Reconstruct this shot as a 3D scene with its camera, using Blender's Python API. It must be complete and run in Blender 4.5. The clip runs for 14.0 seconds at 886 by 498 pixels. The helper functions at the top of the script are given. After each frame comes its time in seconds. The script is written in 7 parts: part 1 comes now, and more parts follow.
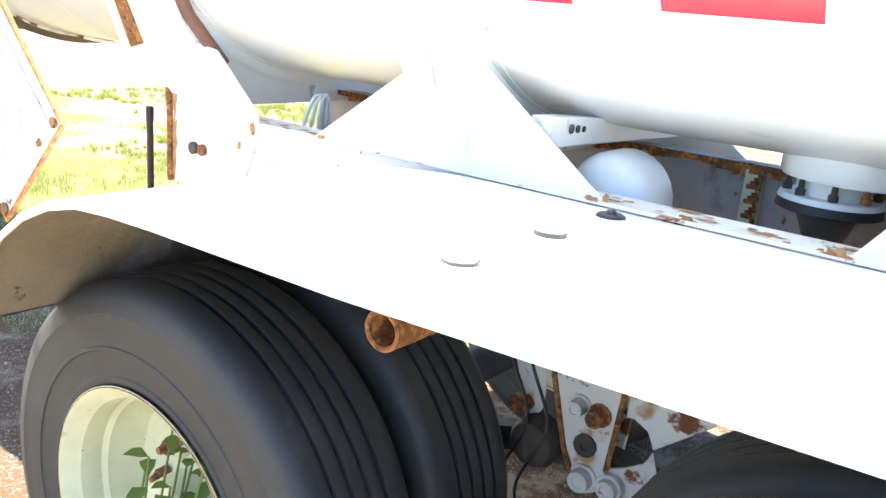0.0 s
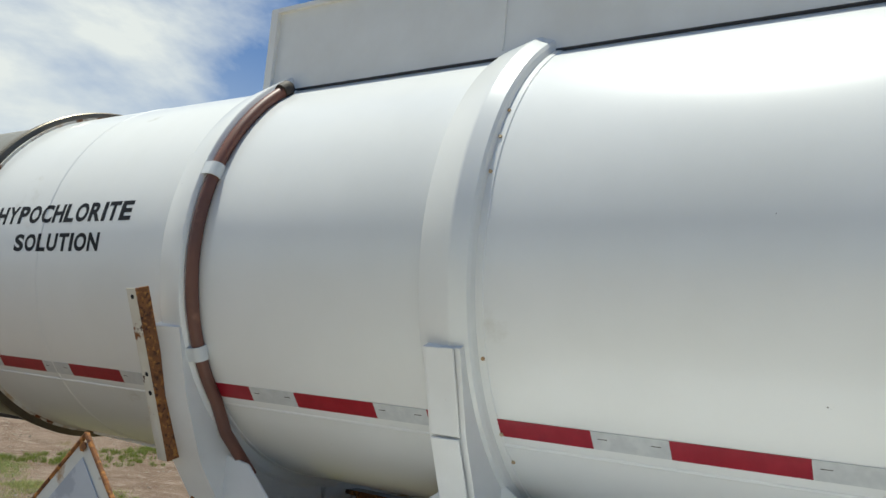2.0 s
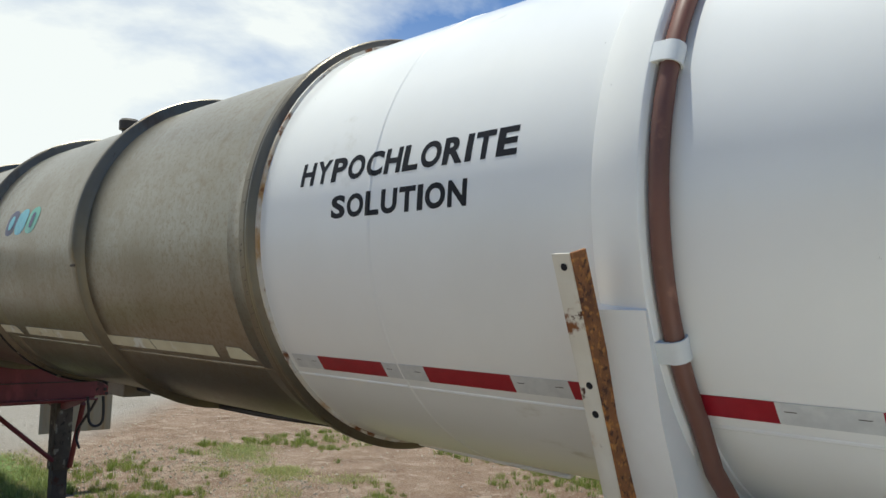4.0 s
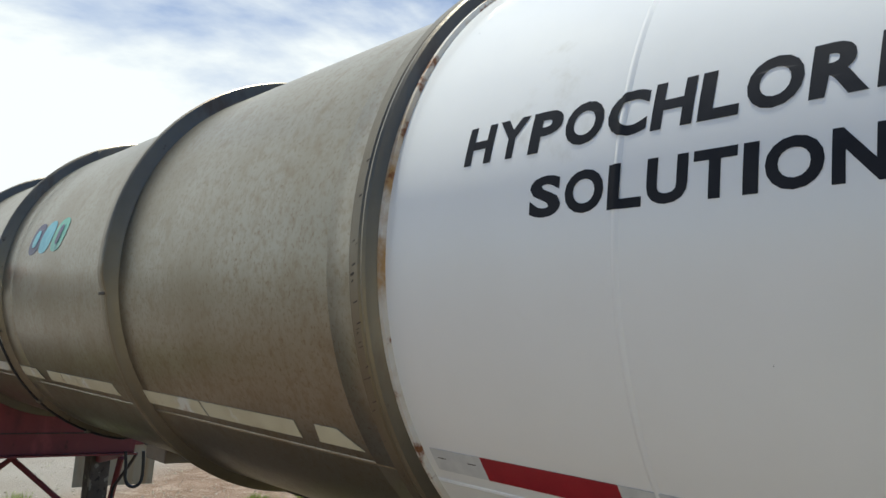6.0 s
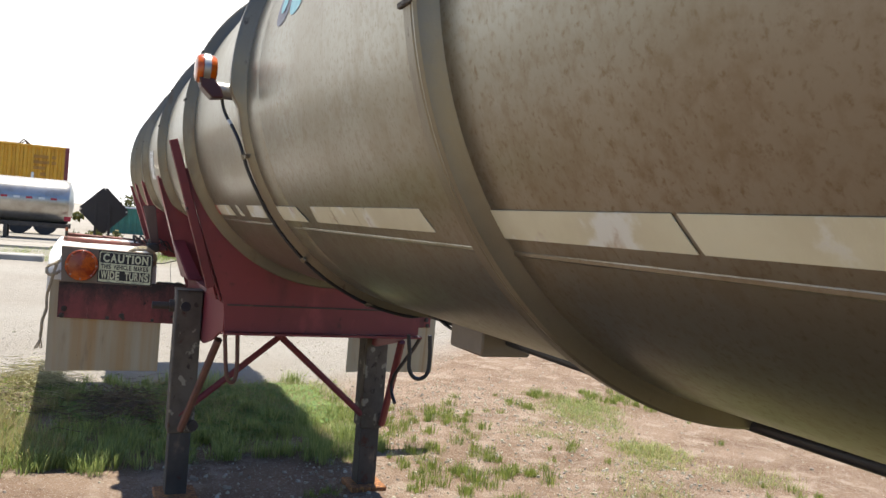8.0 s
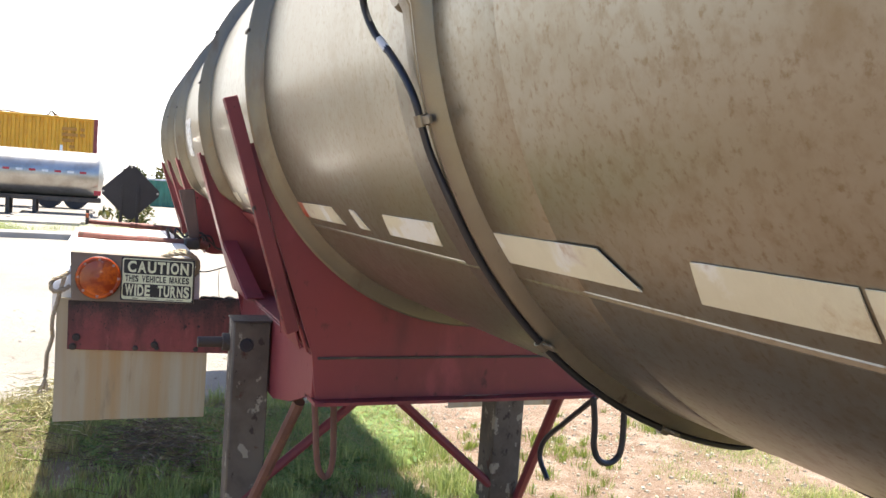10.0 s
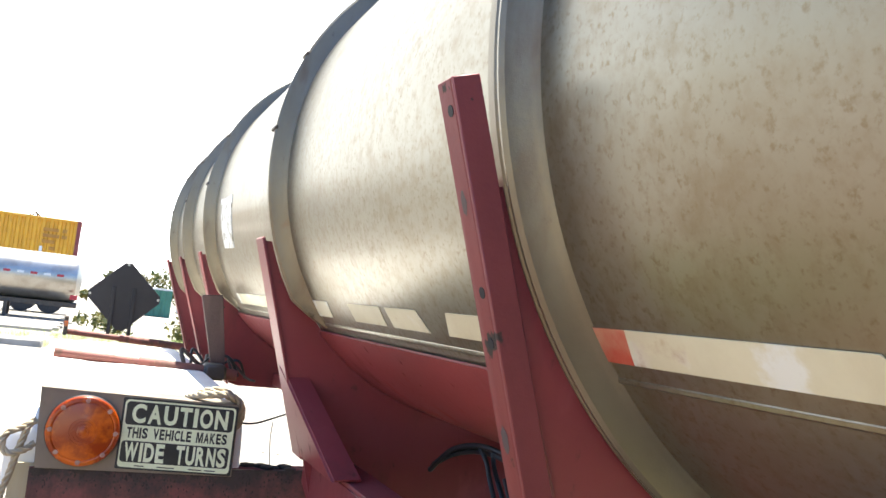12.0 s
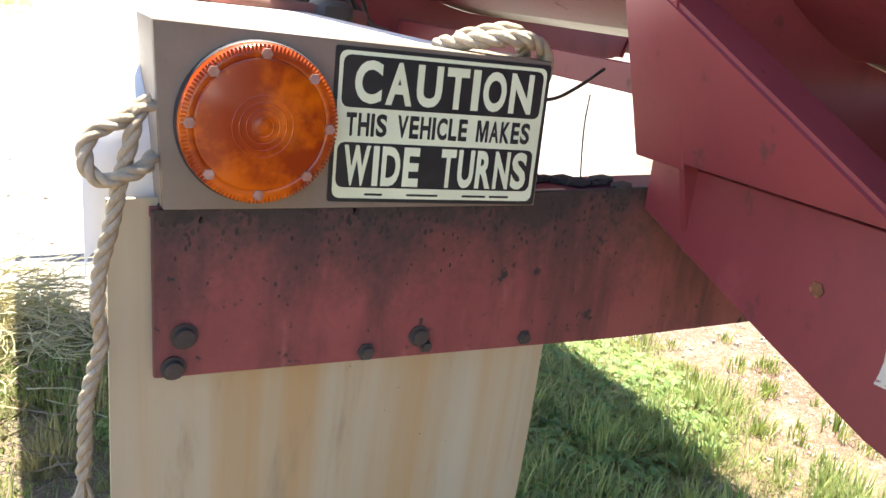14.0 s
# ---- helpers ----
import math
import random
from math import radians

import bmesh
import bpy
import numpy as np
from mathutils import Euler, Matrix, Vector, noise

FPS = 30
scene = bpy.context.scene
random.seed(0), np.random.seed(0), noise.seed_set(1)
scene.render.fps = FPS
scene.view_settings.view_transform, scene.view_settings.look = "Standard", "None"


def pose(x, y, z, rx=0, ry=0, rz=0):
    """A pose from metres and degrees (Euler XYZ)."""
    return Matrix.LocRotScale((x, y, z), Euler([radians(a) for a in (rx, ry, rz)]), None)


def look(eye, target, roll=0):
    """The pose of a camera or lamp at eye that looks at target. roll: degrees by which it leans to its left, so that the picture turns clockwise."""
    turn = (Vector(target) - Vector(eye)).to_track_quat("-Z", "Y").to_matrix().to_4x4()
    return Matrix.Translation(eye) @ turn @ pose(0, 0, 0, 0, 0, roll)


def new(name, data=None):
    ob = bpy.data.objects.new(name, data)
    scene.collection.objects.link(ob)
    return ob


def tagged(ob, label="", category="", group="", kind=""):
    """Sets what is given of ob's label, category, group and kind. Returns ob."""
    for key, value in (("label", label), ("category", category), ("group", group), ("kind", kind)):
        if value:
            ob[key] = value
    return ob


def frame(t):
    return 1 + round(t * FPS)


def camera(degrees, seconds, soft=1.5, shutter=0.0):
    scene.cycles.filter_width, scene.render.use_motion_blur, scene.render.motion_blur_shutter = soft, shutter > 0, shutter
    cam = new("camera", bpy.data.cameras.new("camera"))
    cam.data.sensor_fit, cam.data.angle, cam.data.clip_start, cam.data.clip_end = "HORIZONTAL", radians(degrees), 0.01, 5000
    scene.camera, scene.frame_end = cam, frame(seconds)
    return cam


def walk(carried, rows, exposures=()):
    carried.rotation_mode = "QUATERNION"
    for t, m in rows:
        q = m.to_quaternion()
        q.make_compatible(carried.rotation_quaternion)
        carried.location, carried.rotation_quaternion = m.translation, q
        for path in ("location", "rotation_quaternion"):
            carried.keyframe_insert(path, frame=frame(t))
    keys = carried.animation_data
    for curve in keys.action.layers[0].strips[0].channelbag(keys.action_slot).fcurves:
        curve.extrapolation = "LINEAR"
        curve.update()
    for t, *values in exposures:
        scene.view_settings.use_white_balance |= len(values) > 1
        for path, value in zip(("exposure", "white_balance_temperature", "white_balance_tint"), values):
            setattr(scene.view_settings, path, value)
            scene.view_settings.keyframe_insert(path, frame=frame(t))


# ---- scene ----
cam = camera(56.8, 14.0)
PATH = [
    (0, (-0.204, 0.08, 1.482), (1.357, 1.197, 0.92), 5.3),
    (0.1, (-0.248, 0.072, 1.489), (1.34, 1.193, 1.018), 5.5),
    (0.5, (-0.396, 0.056, 1.561), (1.271, 1.135, 1.325), 3.9),
    (0.6, (-0.423, 0.046, 1.566), (1.26, 1.115, 1.401), 3.9),
    (0.9, (-0.478, 0.03, 1.614), (1.232, 1.066, 1.623), 3.0),
    (1, (-0.483, 0.024, 1.62), (1.224, 1.065, 1.688), 2.9),
    (1.5, (-0.534, 0.025, 1.661), (1.145, 1.082, 1.907), 2.4),
    (2, (-0.515, 0.123, 1.673), (1.125, 1.235, 1.943), 5.0),
    (2.5, (-0.373, 0.381, 1.666), (1.213, 1.577, 1.905), 2.3),
    (3, (-0.257, 0.703, 1.698), (1.201, 2.049, 1.945), -0.1),
    (3.5, (-0.221, 0.933, 1.673), (1.171, 2.354, 1.88), 2.5),
    (4, (-0.24, 1.282, 1.69), (1.145, 2.718, 1.844), 1.7),
    (4.2, (-0.232, 1.37, 1.701), (1.166, 2.793, 1.833), 1.7),
    (6.3, (0.253, 2.404, 1.723), (1.51, 3.937, 1.992), 4.0),
    (6.5, (0.29, 2.519, 1.709), (1.508, 4.084, 1.972), 3.8),
    (7, (0.479, 2.892, 1.653), (1.434, 4.633, 1.892), 3.9),
    (7.5, (0.584, 3.253, 1.537), (1.432, 5.063, 1.62), 4.3),
    (7.7, (0.608, 3.455, 1.513), (1.439, 5.274, 1.539), 4.5),
    (9.8, (0.704, 5.148, 1.556), (1.442, 6.997, 1.367), 3.9),
    (10, (0.704, 5.298, 1.594), (1.454, 7.148, 1.467), 4.0),
    (10.5, (0.639, 5.642, 1.634), (1.486, 7.452, 1.718), 4.3),
    (10.7, (0.618, 5.769, 1.652), (1.505, 7.556, 1.798), 5.1),
    (11, (0.628, 5.986, 1.636), (1.581, 7.732, 1.85), 5.9),
    (11.5, (0.659, 6.421, 1.589), (1.549, 8.193, 1.847), 5.7),
    (12, (0.62, 6.783, 1.539), (1.393, 8.62, 1.709), 6.5),
    (12.5, (0.532, 7.147, 1.482), (1.358, 8.969, 1.462), 7.1),
    (13, (0.524, 7.565, 1.397), (1.366, 9.369, 1.204), 6.6),
    (13.2, (0.48, 7.734, 1.378), (1.356, 9.513, 1.121), 5.6),
    (13.5, (0.48, 7.935, 1.346), (1.294, 9.719, 0.952), 5.4),
    (13.8, (0.422, 8.148, 1.331), (1.272, 9.873, 0.783), 6.4),
    (14, (0.389, 8.286, 1.3), (1.322, 9.95, 0.701), 6.2),
]
EXPOSURES = [
    (0.0, 2.9, 6700, 4), (0.3, 2.2, 6700, 4), (0.6, 1.25, 6650, 3), (0.9, 0.65, 6560, 3), (1.5, 0.2, 6540, 1.5), (2.5, -0.02, 6490, 0.5), (3.5, 0.06, 6480, 1), (4.0, 0.26, 6470, 2),
    (6.5, 0.4, 6400, 3), (7.0, 0.75, 6550, 5), (7.5, 0.95, 6700, 7), (10.0, 1.75, 6850, 10), (11.0, 2.2, 6740, 7), (12.0, 2.15, 6700, 6), (12.5, 2.1, 6750, 7), (13.0, 2.4, 6850, 9), (14.0, 2.45, 7020, 10),
]
walk(cam, [(t, look(eye, target, roll)) for t, eye, target, roll in PATH], EXPOSURES)

# ---- world and sun ----
SUN_WAY = Vector((0.07, 0.20, 1.0)).normalized()
world = bpy.data.worlds.new("daylight")
scene.world = world
world.use_nodes = True
wn, wl = world.node_tree.nodes, world.node_tree.links
wn.clear()
w_out = wn.new("ShaderNodeOutputWorld")
w_bg = wn.new("ShaderNodeBackground")
sky = wn.new("ShaderNodeTexSky")
sky.sky_type, sky.sun_disc = "NISHITA", False
sky.sun_elevation = math.asin(SUN_WAY.z)
sky.sun_rotation = math.atan2(SUN_WAY.x, SUN_WAY.y)
sky.air_density, sky.dust_density, sky.ozone_density = 1.0, 0.5, 2.0
w_co = wn.new("ShaderNodeTexCoord")
w_map = wn.new("ShaderNodeMapping")
w_map.inputs["Rotation"].default_value = (0.35, 0.5, 0.6)
w_map.inputs["Scale"].default_value = (1.3, 3.0, 4.2)
w_noise = wn.new("ShaderNodeTexNoise")
w_noise.inputs["Scale"].default_value = 1.1
w_noise.inputs["Detail"].default_value = 9.0
w_noise.inputs["Roughness"].default_value = 0.56
w_noise.inputs["Distortion"].default_value = 0.15
w_ramp = wn.new("ShaderNodeValToRGB")
w_ramp.color_ramp.elements[0].position, w_ramp.color_ramp.elements[1].position = 0.45, 0.66
w_ramp.color_ramp.elements[0].color = (0.0, 0.0, 0.0, 1)
w_mix = wn.new("ShaderNodeMix")
w_mix.data_type = "RGBA"
w_mix.inputs["B"].default_value = (18.0, 18.2, 18.5, 1)
wl.new(w_co.outputs["Generated"], w_map.inputs["Vector"])
wl.new(w_map.outputs["Vector"], w_noise.inputs["Vector"])
# the streaked cloud thickens ahead and thins out to clear blue behind the walkway
w_dot = wn.new("ShaderNodeVectorMath")
w_dot.operation = "DOT_PRODUCT"
w_dot.inputs[1].default_value = (-0.10, 0.97, 0.22)
w_cover = wn.new("ShaderNodeMapRange")
w_cover.interpolation_type = "SMOOTHSTEP"
w_cover.inputs["From Min"].default_value, w_cover.inputs["From Max"].default_value = 0.40, 1.15
w_cover.inputs["To Min"].default_value, w_cover.inputs["To Max"].default_value = 0.03, 1.0
w_times = wn.new("ShaderNodeMath")
w_times.operation = "MULTIPLY_ADD"
w_times.inputs[1].default_value = 0.50
w_less = wn.new("ShaderNodeMath")
w_less.operation = "SUBTRACT"
w_less.inputs[1].default_value = 0.22
wl.new(w_co.outputs["Generated"], w_dot.inputs[0])
wl.new(w_dot.outputs["Value"], w_cover.inputs["Value"])
wl.new(w_cover.outputs["Result"], w_times.inputs[0])
wl.new(w_noise.outputs["Fac"], w_less.inputs[0])
wl.new(w_less.outputs["Value"], w_times.inputs[2])
wl.new(w_times.outputs["Value"], w_ramp.inputs["Fac"])
# bright haze low over the yard ahead
w_sep = wn.new("ShaderNodeSeparateXYZ")
w_low = wn.new("ShaderNodeMapRange")
w_low.interpolation_type = "SMOOTHSTEP"
w_low.inputs["From Min"].default_value, w_low.inputs["From Max"].default_value = 0.40, 0.14
w_haze = wn.new("ShaderNodeMath")
w_haze.operation = "MULTIPLY"
w_most = wn.new("ShaderNodeMath")
w_most.operation = "MAXIMUM"
wl.new(w_co.outputs["Generated"], w_sep.inputs["Vector"])
wl.new(w_sep.outputs["Z"], w_low.inputs["Value"])
wl.new(w_low.outputs["Result"], w_haze.inputs[0])
wl.new(w_cover.outputs["Result"], w_haze.inputs[1])
wl.new(w_ramp.outputs["Color"], w_most.inputs[0])
wl.new(w_haze.outputs["Value"], w_most.inputs[1])
wl.new(w_most.outputs["Value"], w_mix.inputs["Factor"])
w_deep = wn.new("ShaderNodeMix")
w_deep.data_type, w_deep.blend_type = "RGBA", "MULTIPLY"
w_deep.inputs["Factor"].default_value = 1.0
w_deep.inputs["B"].default_value = (1.24, 1.60, 2.15, 1)
wl.new(sky.outputs["Color"], w_deep.inputs["A"])
wl.new(w_deep.outputs["Result"], w_mix.inputs["A"])
wl.new(w_mix.outputs["Result"], w_bg.inputs["Color"])
w_bg.inputs["Strength"].default_value = 0.044
wl.new(w_bg.outputs["Background"], w_out.inputs["Surface"])

sun_data = bpy.data.lights.new("sun", "SUN")
sun_data.energy, sun_data.angle, sun_data.color = 5.0, radians(0.53), (1.0, 0.96, 0.89)
sun = new("sun", sun_data)
sun.matrix_world = look((0, 0, 40), Vector((0, 0, 40)) - SUN_WAY)


# ---- materials ----
def material(name, base, second=None, scale=3.0, low=0.35, high=0.7, rough=0.5, metal=0.0, bump=0.1, bump_scale=60.0,
             spots=(), coat=0.0, stretch=(1, 1, 1), spec=0.5, vary=0.0, through_light=0.0):
    """A two-tone surface with stains (colour, scale, low, high, stretch, roughness) laid over it and a fine relief."""
    m = bpy.data.materials.new(name)
    m.use_nodes = True
    nd, ln = m.node_tree.nodes, m.node_tree.links
    b = nd["Principled BSDF"]
    co = nd.new("ShaderNodeTexCoord")

    def noise_of(s, stretched, detail=8.0, rough_n=0.6):
        mp = nd.new("ShaderNodeMapping")
        mp.inputs["Scale"].default_value = stretched
        n = nd.new("ShaderNodeTexNoise")
        n.inputs["Scale"].default_value, n.inputs["Detail"].default_value, n.inputs["Roughness"].default_value = s, detail, rough_n
        ln.new(co.outputs["Object"], mp.inputs["Vector"])
        ln.new(mp.outputs["Vector"], n.inputs["Vector"])
        return n.outputs["Fac"]

    def ramp_of(value, lo, hi):
        r = nd.new("ShaderNodeMapRange")
        r.interpolation_type = "SMOOTHSTEP"
        r.inputs["From Min"].default_value, r.inputs["From Max"].default_value = lo, hi
        ln.new(value, r.inputs["Value"])
        return r.outputs["Result"]

    def mix_of(fac, a, c):
        mx = nd.new("ShaderNodeMix")
        mx.data_type = "RGBA"
        ln.new(fac, mx.inputs["Factor"])
        if isinstance(a, tuple):
            mx.inputs["A"].default_value = (*a, 1)
        else:
            ln.new(a, mx.inputs["A"])
        mx.inputs["B"].default_value = (*c, 1)
        return mx.outputs["Result"]

    colour = mix_of(ramp_of(noise_of(scale, stretch), low, high), base, second or tuple(0.82 * v for v in base))
    rough_value = None
    for tone, s, lo, hi, st, rg in spots:
        fac = ramp_of(noise_of(s, st), lo, hi)
        colour = mix_of(fac, colour, tone)
        rm = nd.new("ShaderNodeMix")
        ln.new(fac, rm.inputs["Factor"])
        if rough_value is None:
            rm.inputs["A"].default_value = rough
        else:
            ln.new(rough_value, rm.inputs["A"])
        rm.inputs["B"].default_value = rg
        rough_value = rm.outputs["Result"]
    if vary:
        info = nd.new("ShaderNodeObjectInfo")
        hs = nd.new("ShaderNodeHueSaturation")
        rr = nd.new("ShaderNodeMapRange")
        rr.inputs["To Min"].default_value, rr.inputs["To Max"].default_value = 1 - vary, 1 + vary
        ln.new(info.outputs["Random"], rr.inputs["Value"])
        ln.new(rr.outputs["Result"], hs.inputs["Value"])
        ln.new(colour, hs.inputs["Color"])
        colour = hs.outputs["Color"]
    ln.new(colour, b.inputs["Base Color"])
    if rough_value is None:
        b.inputs["Roughness"].default_value = rough
    else:
        ln.new(rough_value, b.inputs["Roughness"])
    b.inputs["Metallic"].default_value = metal
    b.inputs["Specular IOR Level"].default_value = spec
    b.inputs["Coat Weight"].default_value = coat
    b.inputs["Coat Roughness"].default_value = 0.12
    if through_light:
        b.inputs["Transmission Weight"].default_value = through_light
    if bump:
        bp = nd.new("ShaderNodeBump")
        bp.inputs["Strength"].default_value, bp.inputs["Distance"].default_value = bump, 0.01
        ln.new(noise_of(bump_scale, (1, 1, 1), 6.0, 0.65), bp.inputs["Height"])
        ln.new(bp.outputs["Normal"], b.inputs["Normal"])
    return m


RUST = (0.20, 0.075, 0.025)
DARK_RUST = (0.075, 0.032, 0.018)
GRIME = (0.035, 0.028, 0.022)
white_gel = material("white_gelcoat", (0.80, 0.80, 0.78), (0.74, 0.74, 0.71), 0.9, rough=0.30, bump=0.02, bump_scale=14, coat=0.45,
                     spots=[((0.55, 0.52, 0.44), 7, 0.66, 0.78, (1, 0.35, 0.25), 0.5), ((0.16, 0.15, 0.14), 34, 0.735, 0.755, (1, 1, 0.6), 0.6)])
white_paint = material("white_frame_paint", (0.80, 0.80, 0.78), (0.72, 0.71, 0.68), 2.2, rough=0.4, bump=0.06, bump_scale=35,
                       spots=[((0.50, 0.44, 0.34), 9, 0.68, 0.80, (1, 1, 0.5), 0.6), (RUST, 13, 0.73, 0.76, (1, 1, 1), 0.8)])
white_rusty = material("rusting_white_paint", (0.74, 0.73, 0.68), (0.62, 0.58, 0.50), 3.0, rough=0.5, bump=0.2, bump_scale=40,
                       spots=[((0.42, 0.25, 0.11), 8, 0.56, 0.68, (1, 1, 1), 0.7), (RUST, 10, 0.60, 0.66, (1, 1, 1), 0.85), (DARK_RUST, 22, 0.64, 0.70, (1, 1, 1), 0.9)])
brown_gel = material("weathered_tank_metal", (0.285, 0.270, 0.226), (0.255, 0.235, 0.186), 0.9, rough=0.34, metal=0.84, bump=0.005, bump_scale=30, coat=0.10,
                     spots=[((0.302, 0.286, 0.241), 3, 0.45, 0.75, (1, 1, 1), 0.35), ((0.228, 0.199, 0.142), 0.8, 0.46, 0.64, (1, 1, 0.8), 0.40), ((0.248, 0.221, 0.165), 3.2, 0.48, 0.72, (1, 1, 0.8), 0.38),
                            ((0.232, 0.196, 0.142), 40, 0.44, 0.74, (1, 1, 1), 0.39), ((0.196, 0.150, 0.094), 95, 0.50, 0.76, (1, 1, 1), 0.42), ((0.215, 0.174, 0.116), 11, 0.52, 0.80, (1, 1, 1), 0.41)])
brown_ring = material("weathered_ring", (0.205, 0.178, 0.130), (0.165, 0.138, 0.095), 3, rough=0.36, metal=0.55, bump=0.12, bump_scale=45,
                      spots=[((0.14, 0.10, 0.066), 9, 0.54, 0.76, (1, 1.5, 0.3), 0.5), ((0.22, 0.130, 0.058), 7, 0.64, 0.80, (1, 1, 0.6), 0.6), ((0.07, 0.05, 0.036), 26, 0.64, 0.76, (1, 1, 0.7), 0.6)])
red_paint = material("maroon_frame_paint", (0.220, 0.038, 0.043), (0.172, 0.029, 0.034), 2.0, rough=0.42, bump=0.06, bump_scale=40,
                     spots=[((0.28, 0.062, 0.064), 5, 0.58, 0.75, (1, 1, 0.5), 0.6), ((0.095, 0.024, 0.026), 3.5, 0.56, 0.74, (1, 1, 0.3), 0.6), ((0.10, 0.03, 0.028), 24, 0.62, 0.74, (1, 1, 0.6), 0.7), (GRIME, 14, 0.70, 0.76, (1, 1, 1), 0.8)])
red_faded = material("faded_red_paint", (0.195, 0.035, 0.037), (0.150, 0.026, 0.029), 3.0, rough=0.6, bump=0.12, bump_scale=50,
                     spots=[((0.16, 0.085, 0.06), 7, 0.60, 0.72, (1, 1, 0.4), 0.7), (GRIME, 17, 0.66, 0.71, (1, 1, 1), 0.85), (GRIME, 60, 0.69, 0.73, (1, 1, 1), 0.85)])


def with_soot(m, top, fade):
    """Greasy soot that has run down from a beam's upper edge, ragged below."""
    nd, ln = m.node_tree.nodes, m.node_tree.links
    b = nd["Principled BSDF"]
    old = b.inputs["Base Color"].links[0].from_socket
    co = nd.new("ShaderNodeTexCoord")
    sep = nd.new("ShaderNodeSeparateXYZ")
    ln.new(co.outputs["Object"], sep.inputs["Vector"])
    height = sep.outputs["Z"]
    for scale, much in ((9, 0.15), (34, 0.12), (120, 0.09)):
        n = nd.new("ShaderNodeTexNoise")
        n.inputs["Scale"].default_value, n.inputs["Detail"].default_value = scale, 6.0
        ln.new(co.outputs["Object"], n.inputs["Vector"])
        add = nd.new("ShaderNodeMath")
        add.operation = "MULTIPLY_ADD"
        add.inputs[1].default_value = much
        ln.new(n.outputs["Fac"], add.inputs[0])
        ln.new(height, add.inputs[2])
        height = add.outputs["Value"]
    r = nd.new("ShaderNodeMapRange")
    r.inputs["From Min"].default_value, r.inputs["From Max"].default_value = top + 0.190 - fade, top + 0.190
    ln.new(height, r.inputs["Value"])
    mx = nd.new("ShaderNodeMix")
    mx.data_type = "RGBA"
    mx.inputs["B"].default_value = (0.036, 0.024, 0.021, 1)
    ln.new(r.outputs["Result"], mx.inputs["Factor"])
    ln.new(old, mx.inputs["A"])
    ln.new(mx.outputs["Result"], b.inputs["Base Color"])
    return m


sooty_red = with_soot(material("sooty_red_paint", (0.265, 0.066, 0.058), (0.195, 0.044, 0.042), 6.0, rough=0.6, bump=0.14, bump_scale=50,
                               spots=[((0.115, 0.036, 0.032), 12, 0.46, 0.66, (1, 1, 0.22), 0.7), ((0.30, 0.105, 0.085), 16, 0.58, 0.72, (1, 1, 0.3), 0.7), (GRIME, 17, 0.63, 0.69, (1, 1, 1), 0.85), (GRIME, 60, 0.64, 0.70, (1, 1, 1), 0.85)]), 1.012, 0.150)
rust_wash = material("rust_wash", (0.46, 0.25, 0.10), (0.33, 0.15, 0.05), 40, rough=0.8, bump=0.2, spots=[(RUST, 60, 0.56, 0.66, (1, 1, 1), 0.9)])
rust_metal = material("rust", (0.26, 0.105, 0.035), (0.14, 0.055, 0.022), 14, rough=0.85, bump=0.4, bump_scale=70,
                      spots=[((0.44, 0.19, 0.05), 55, 0.50, 0.62, (1, 1, 1), 0.9), (DARK_RUST, 70, 0.54, 0.64, (1, 1, 1), 0.9), ((0.55, 0.45, 0.28), 60, 0.70, 0.76, (1, 1, 1), 0.8)])
dark_steel = material("grimy_steel", (0.075, 0.062, 0.05), (0.045, 0.036, 0.03), 6, rough=0.65, metal=0.2, bump=0.25, bump_scale=50,
                      spots=[((0.16, 0.12, 0.08), 9, 0.58, 0.7, (1, 1, 0.5), 0.7), (DARK_RUST, 12, 0.62, 0.7, (1, 1, 1), 0.85)])
leg_steel = material("mottled_leg_steel", (0.120, 0.098, 0.070), (0.075, 0.060, 0.043), 7, rough=0.82, metal=0.0, bump=0.25, bump_scale=50,
                     spots=[((0.16, 0.12, 0.08), 9, 0.58, 0.7, (1, 1, 0.5), 0.7), (DARK_RUST, 12, 0.62, 0.7, (1, 1, 1), 0.85), ((0.27, 0.24, 0.18), 14, 0.58, 0.62, (1, 1, 0.8), 0.8), ((0.045, 0.030, 0.022), 24, 0.60, 0.66, (1, 1, 0.6), 0.85)])
black_paint = material("black_paint", (0.018, 0.016, 0.018), (0.028, 0.024, 0.025), 5, rough=0.6, bump=0.1)
rubber = material("tyre_rubber", (0.024, 0.024, 0.025), (0.035, 0.033, 0.031), 4, rough=0.62, bump=0.15, bump_scale=80,
                  spots=[((0.075, 0.068, 0.060), 9, 0.58, 0.78, (1, 1, 1), 0.85), ((0.30, 0.28, 0.25), 55, 0.76, 0.78, (1, 1, 1), 0.9)])
black_hose = material("black_cable", (0.015, 0.015, 0.018), rough=0.45, bump=0.05)
brown_hose = material("red_brown_hose", (0.19, 0.075, 0.050), (0.13, 0.060, 0.045), 3, rough=0.5, bump=0.05,
                      spots=[((0.25, 0.12, 0.08), 9, 0.62, 0.75, (1, 1, 1), 0.6)])
red_tape = material("red_reflective_tape", (0.28, 0.008, 0.020), (0.33, 0.012, 0.025), 25, rough=0.3, bump=0.04, bump_scale=300)
white_tape = material("silver_reflective_tape", (0.52, 0.53, 0.53), (0.60, 0.61, 0.60), 30, rough=0.32, bump=0.04, bump_scale=300)
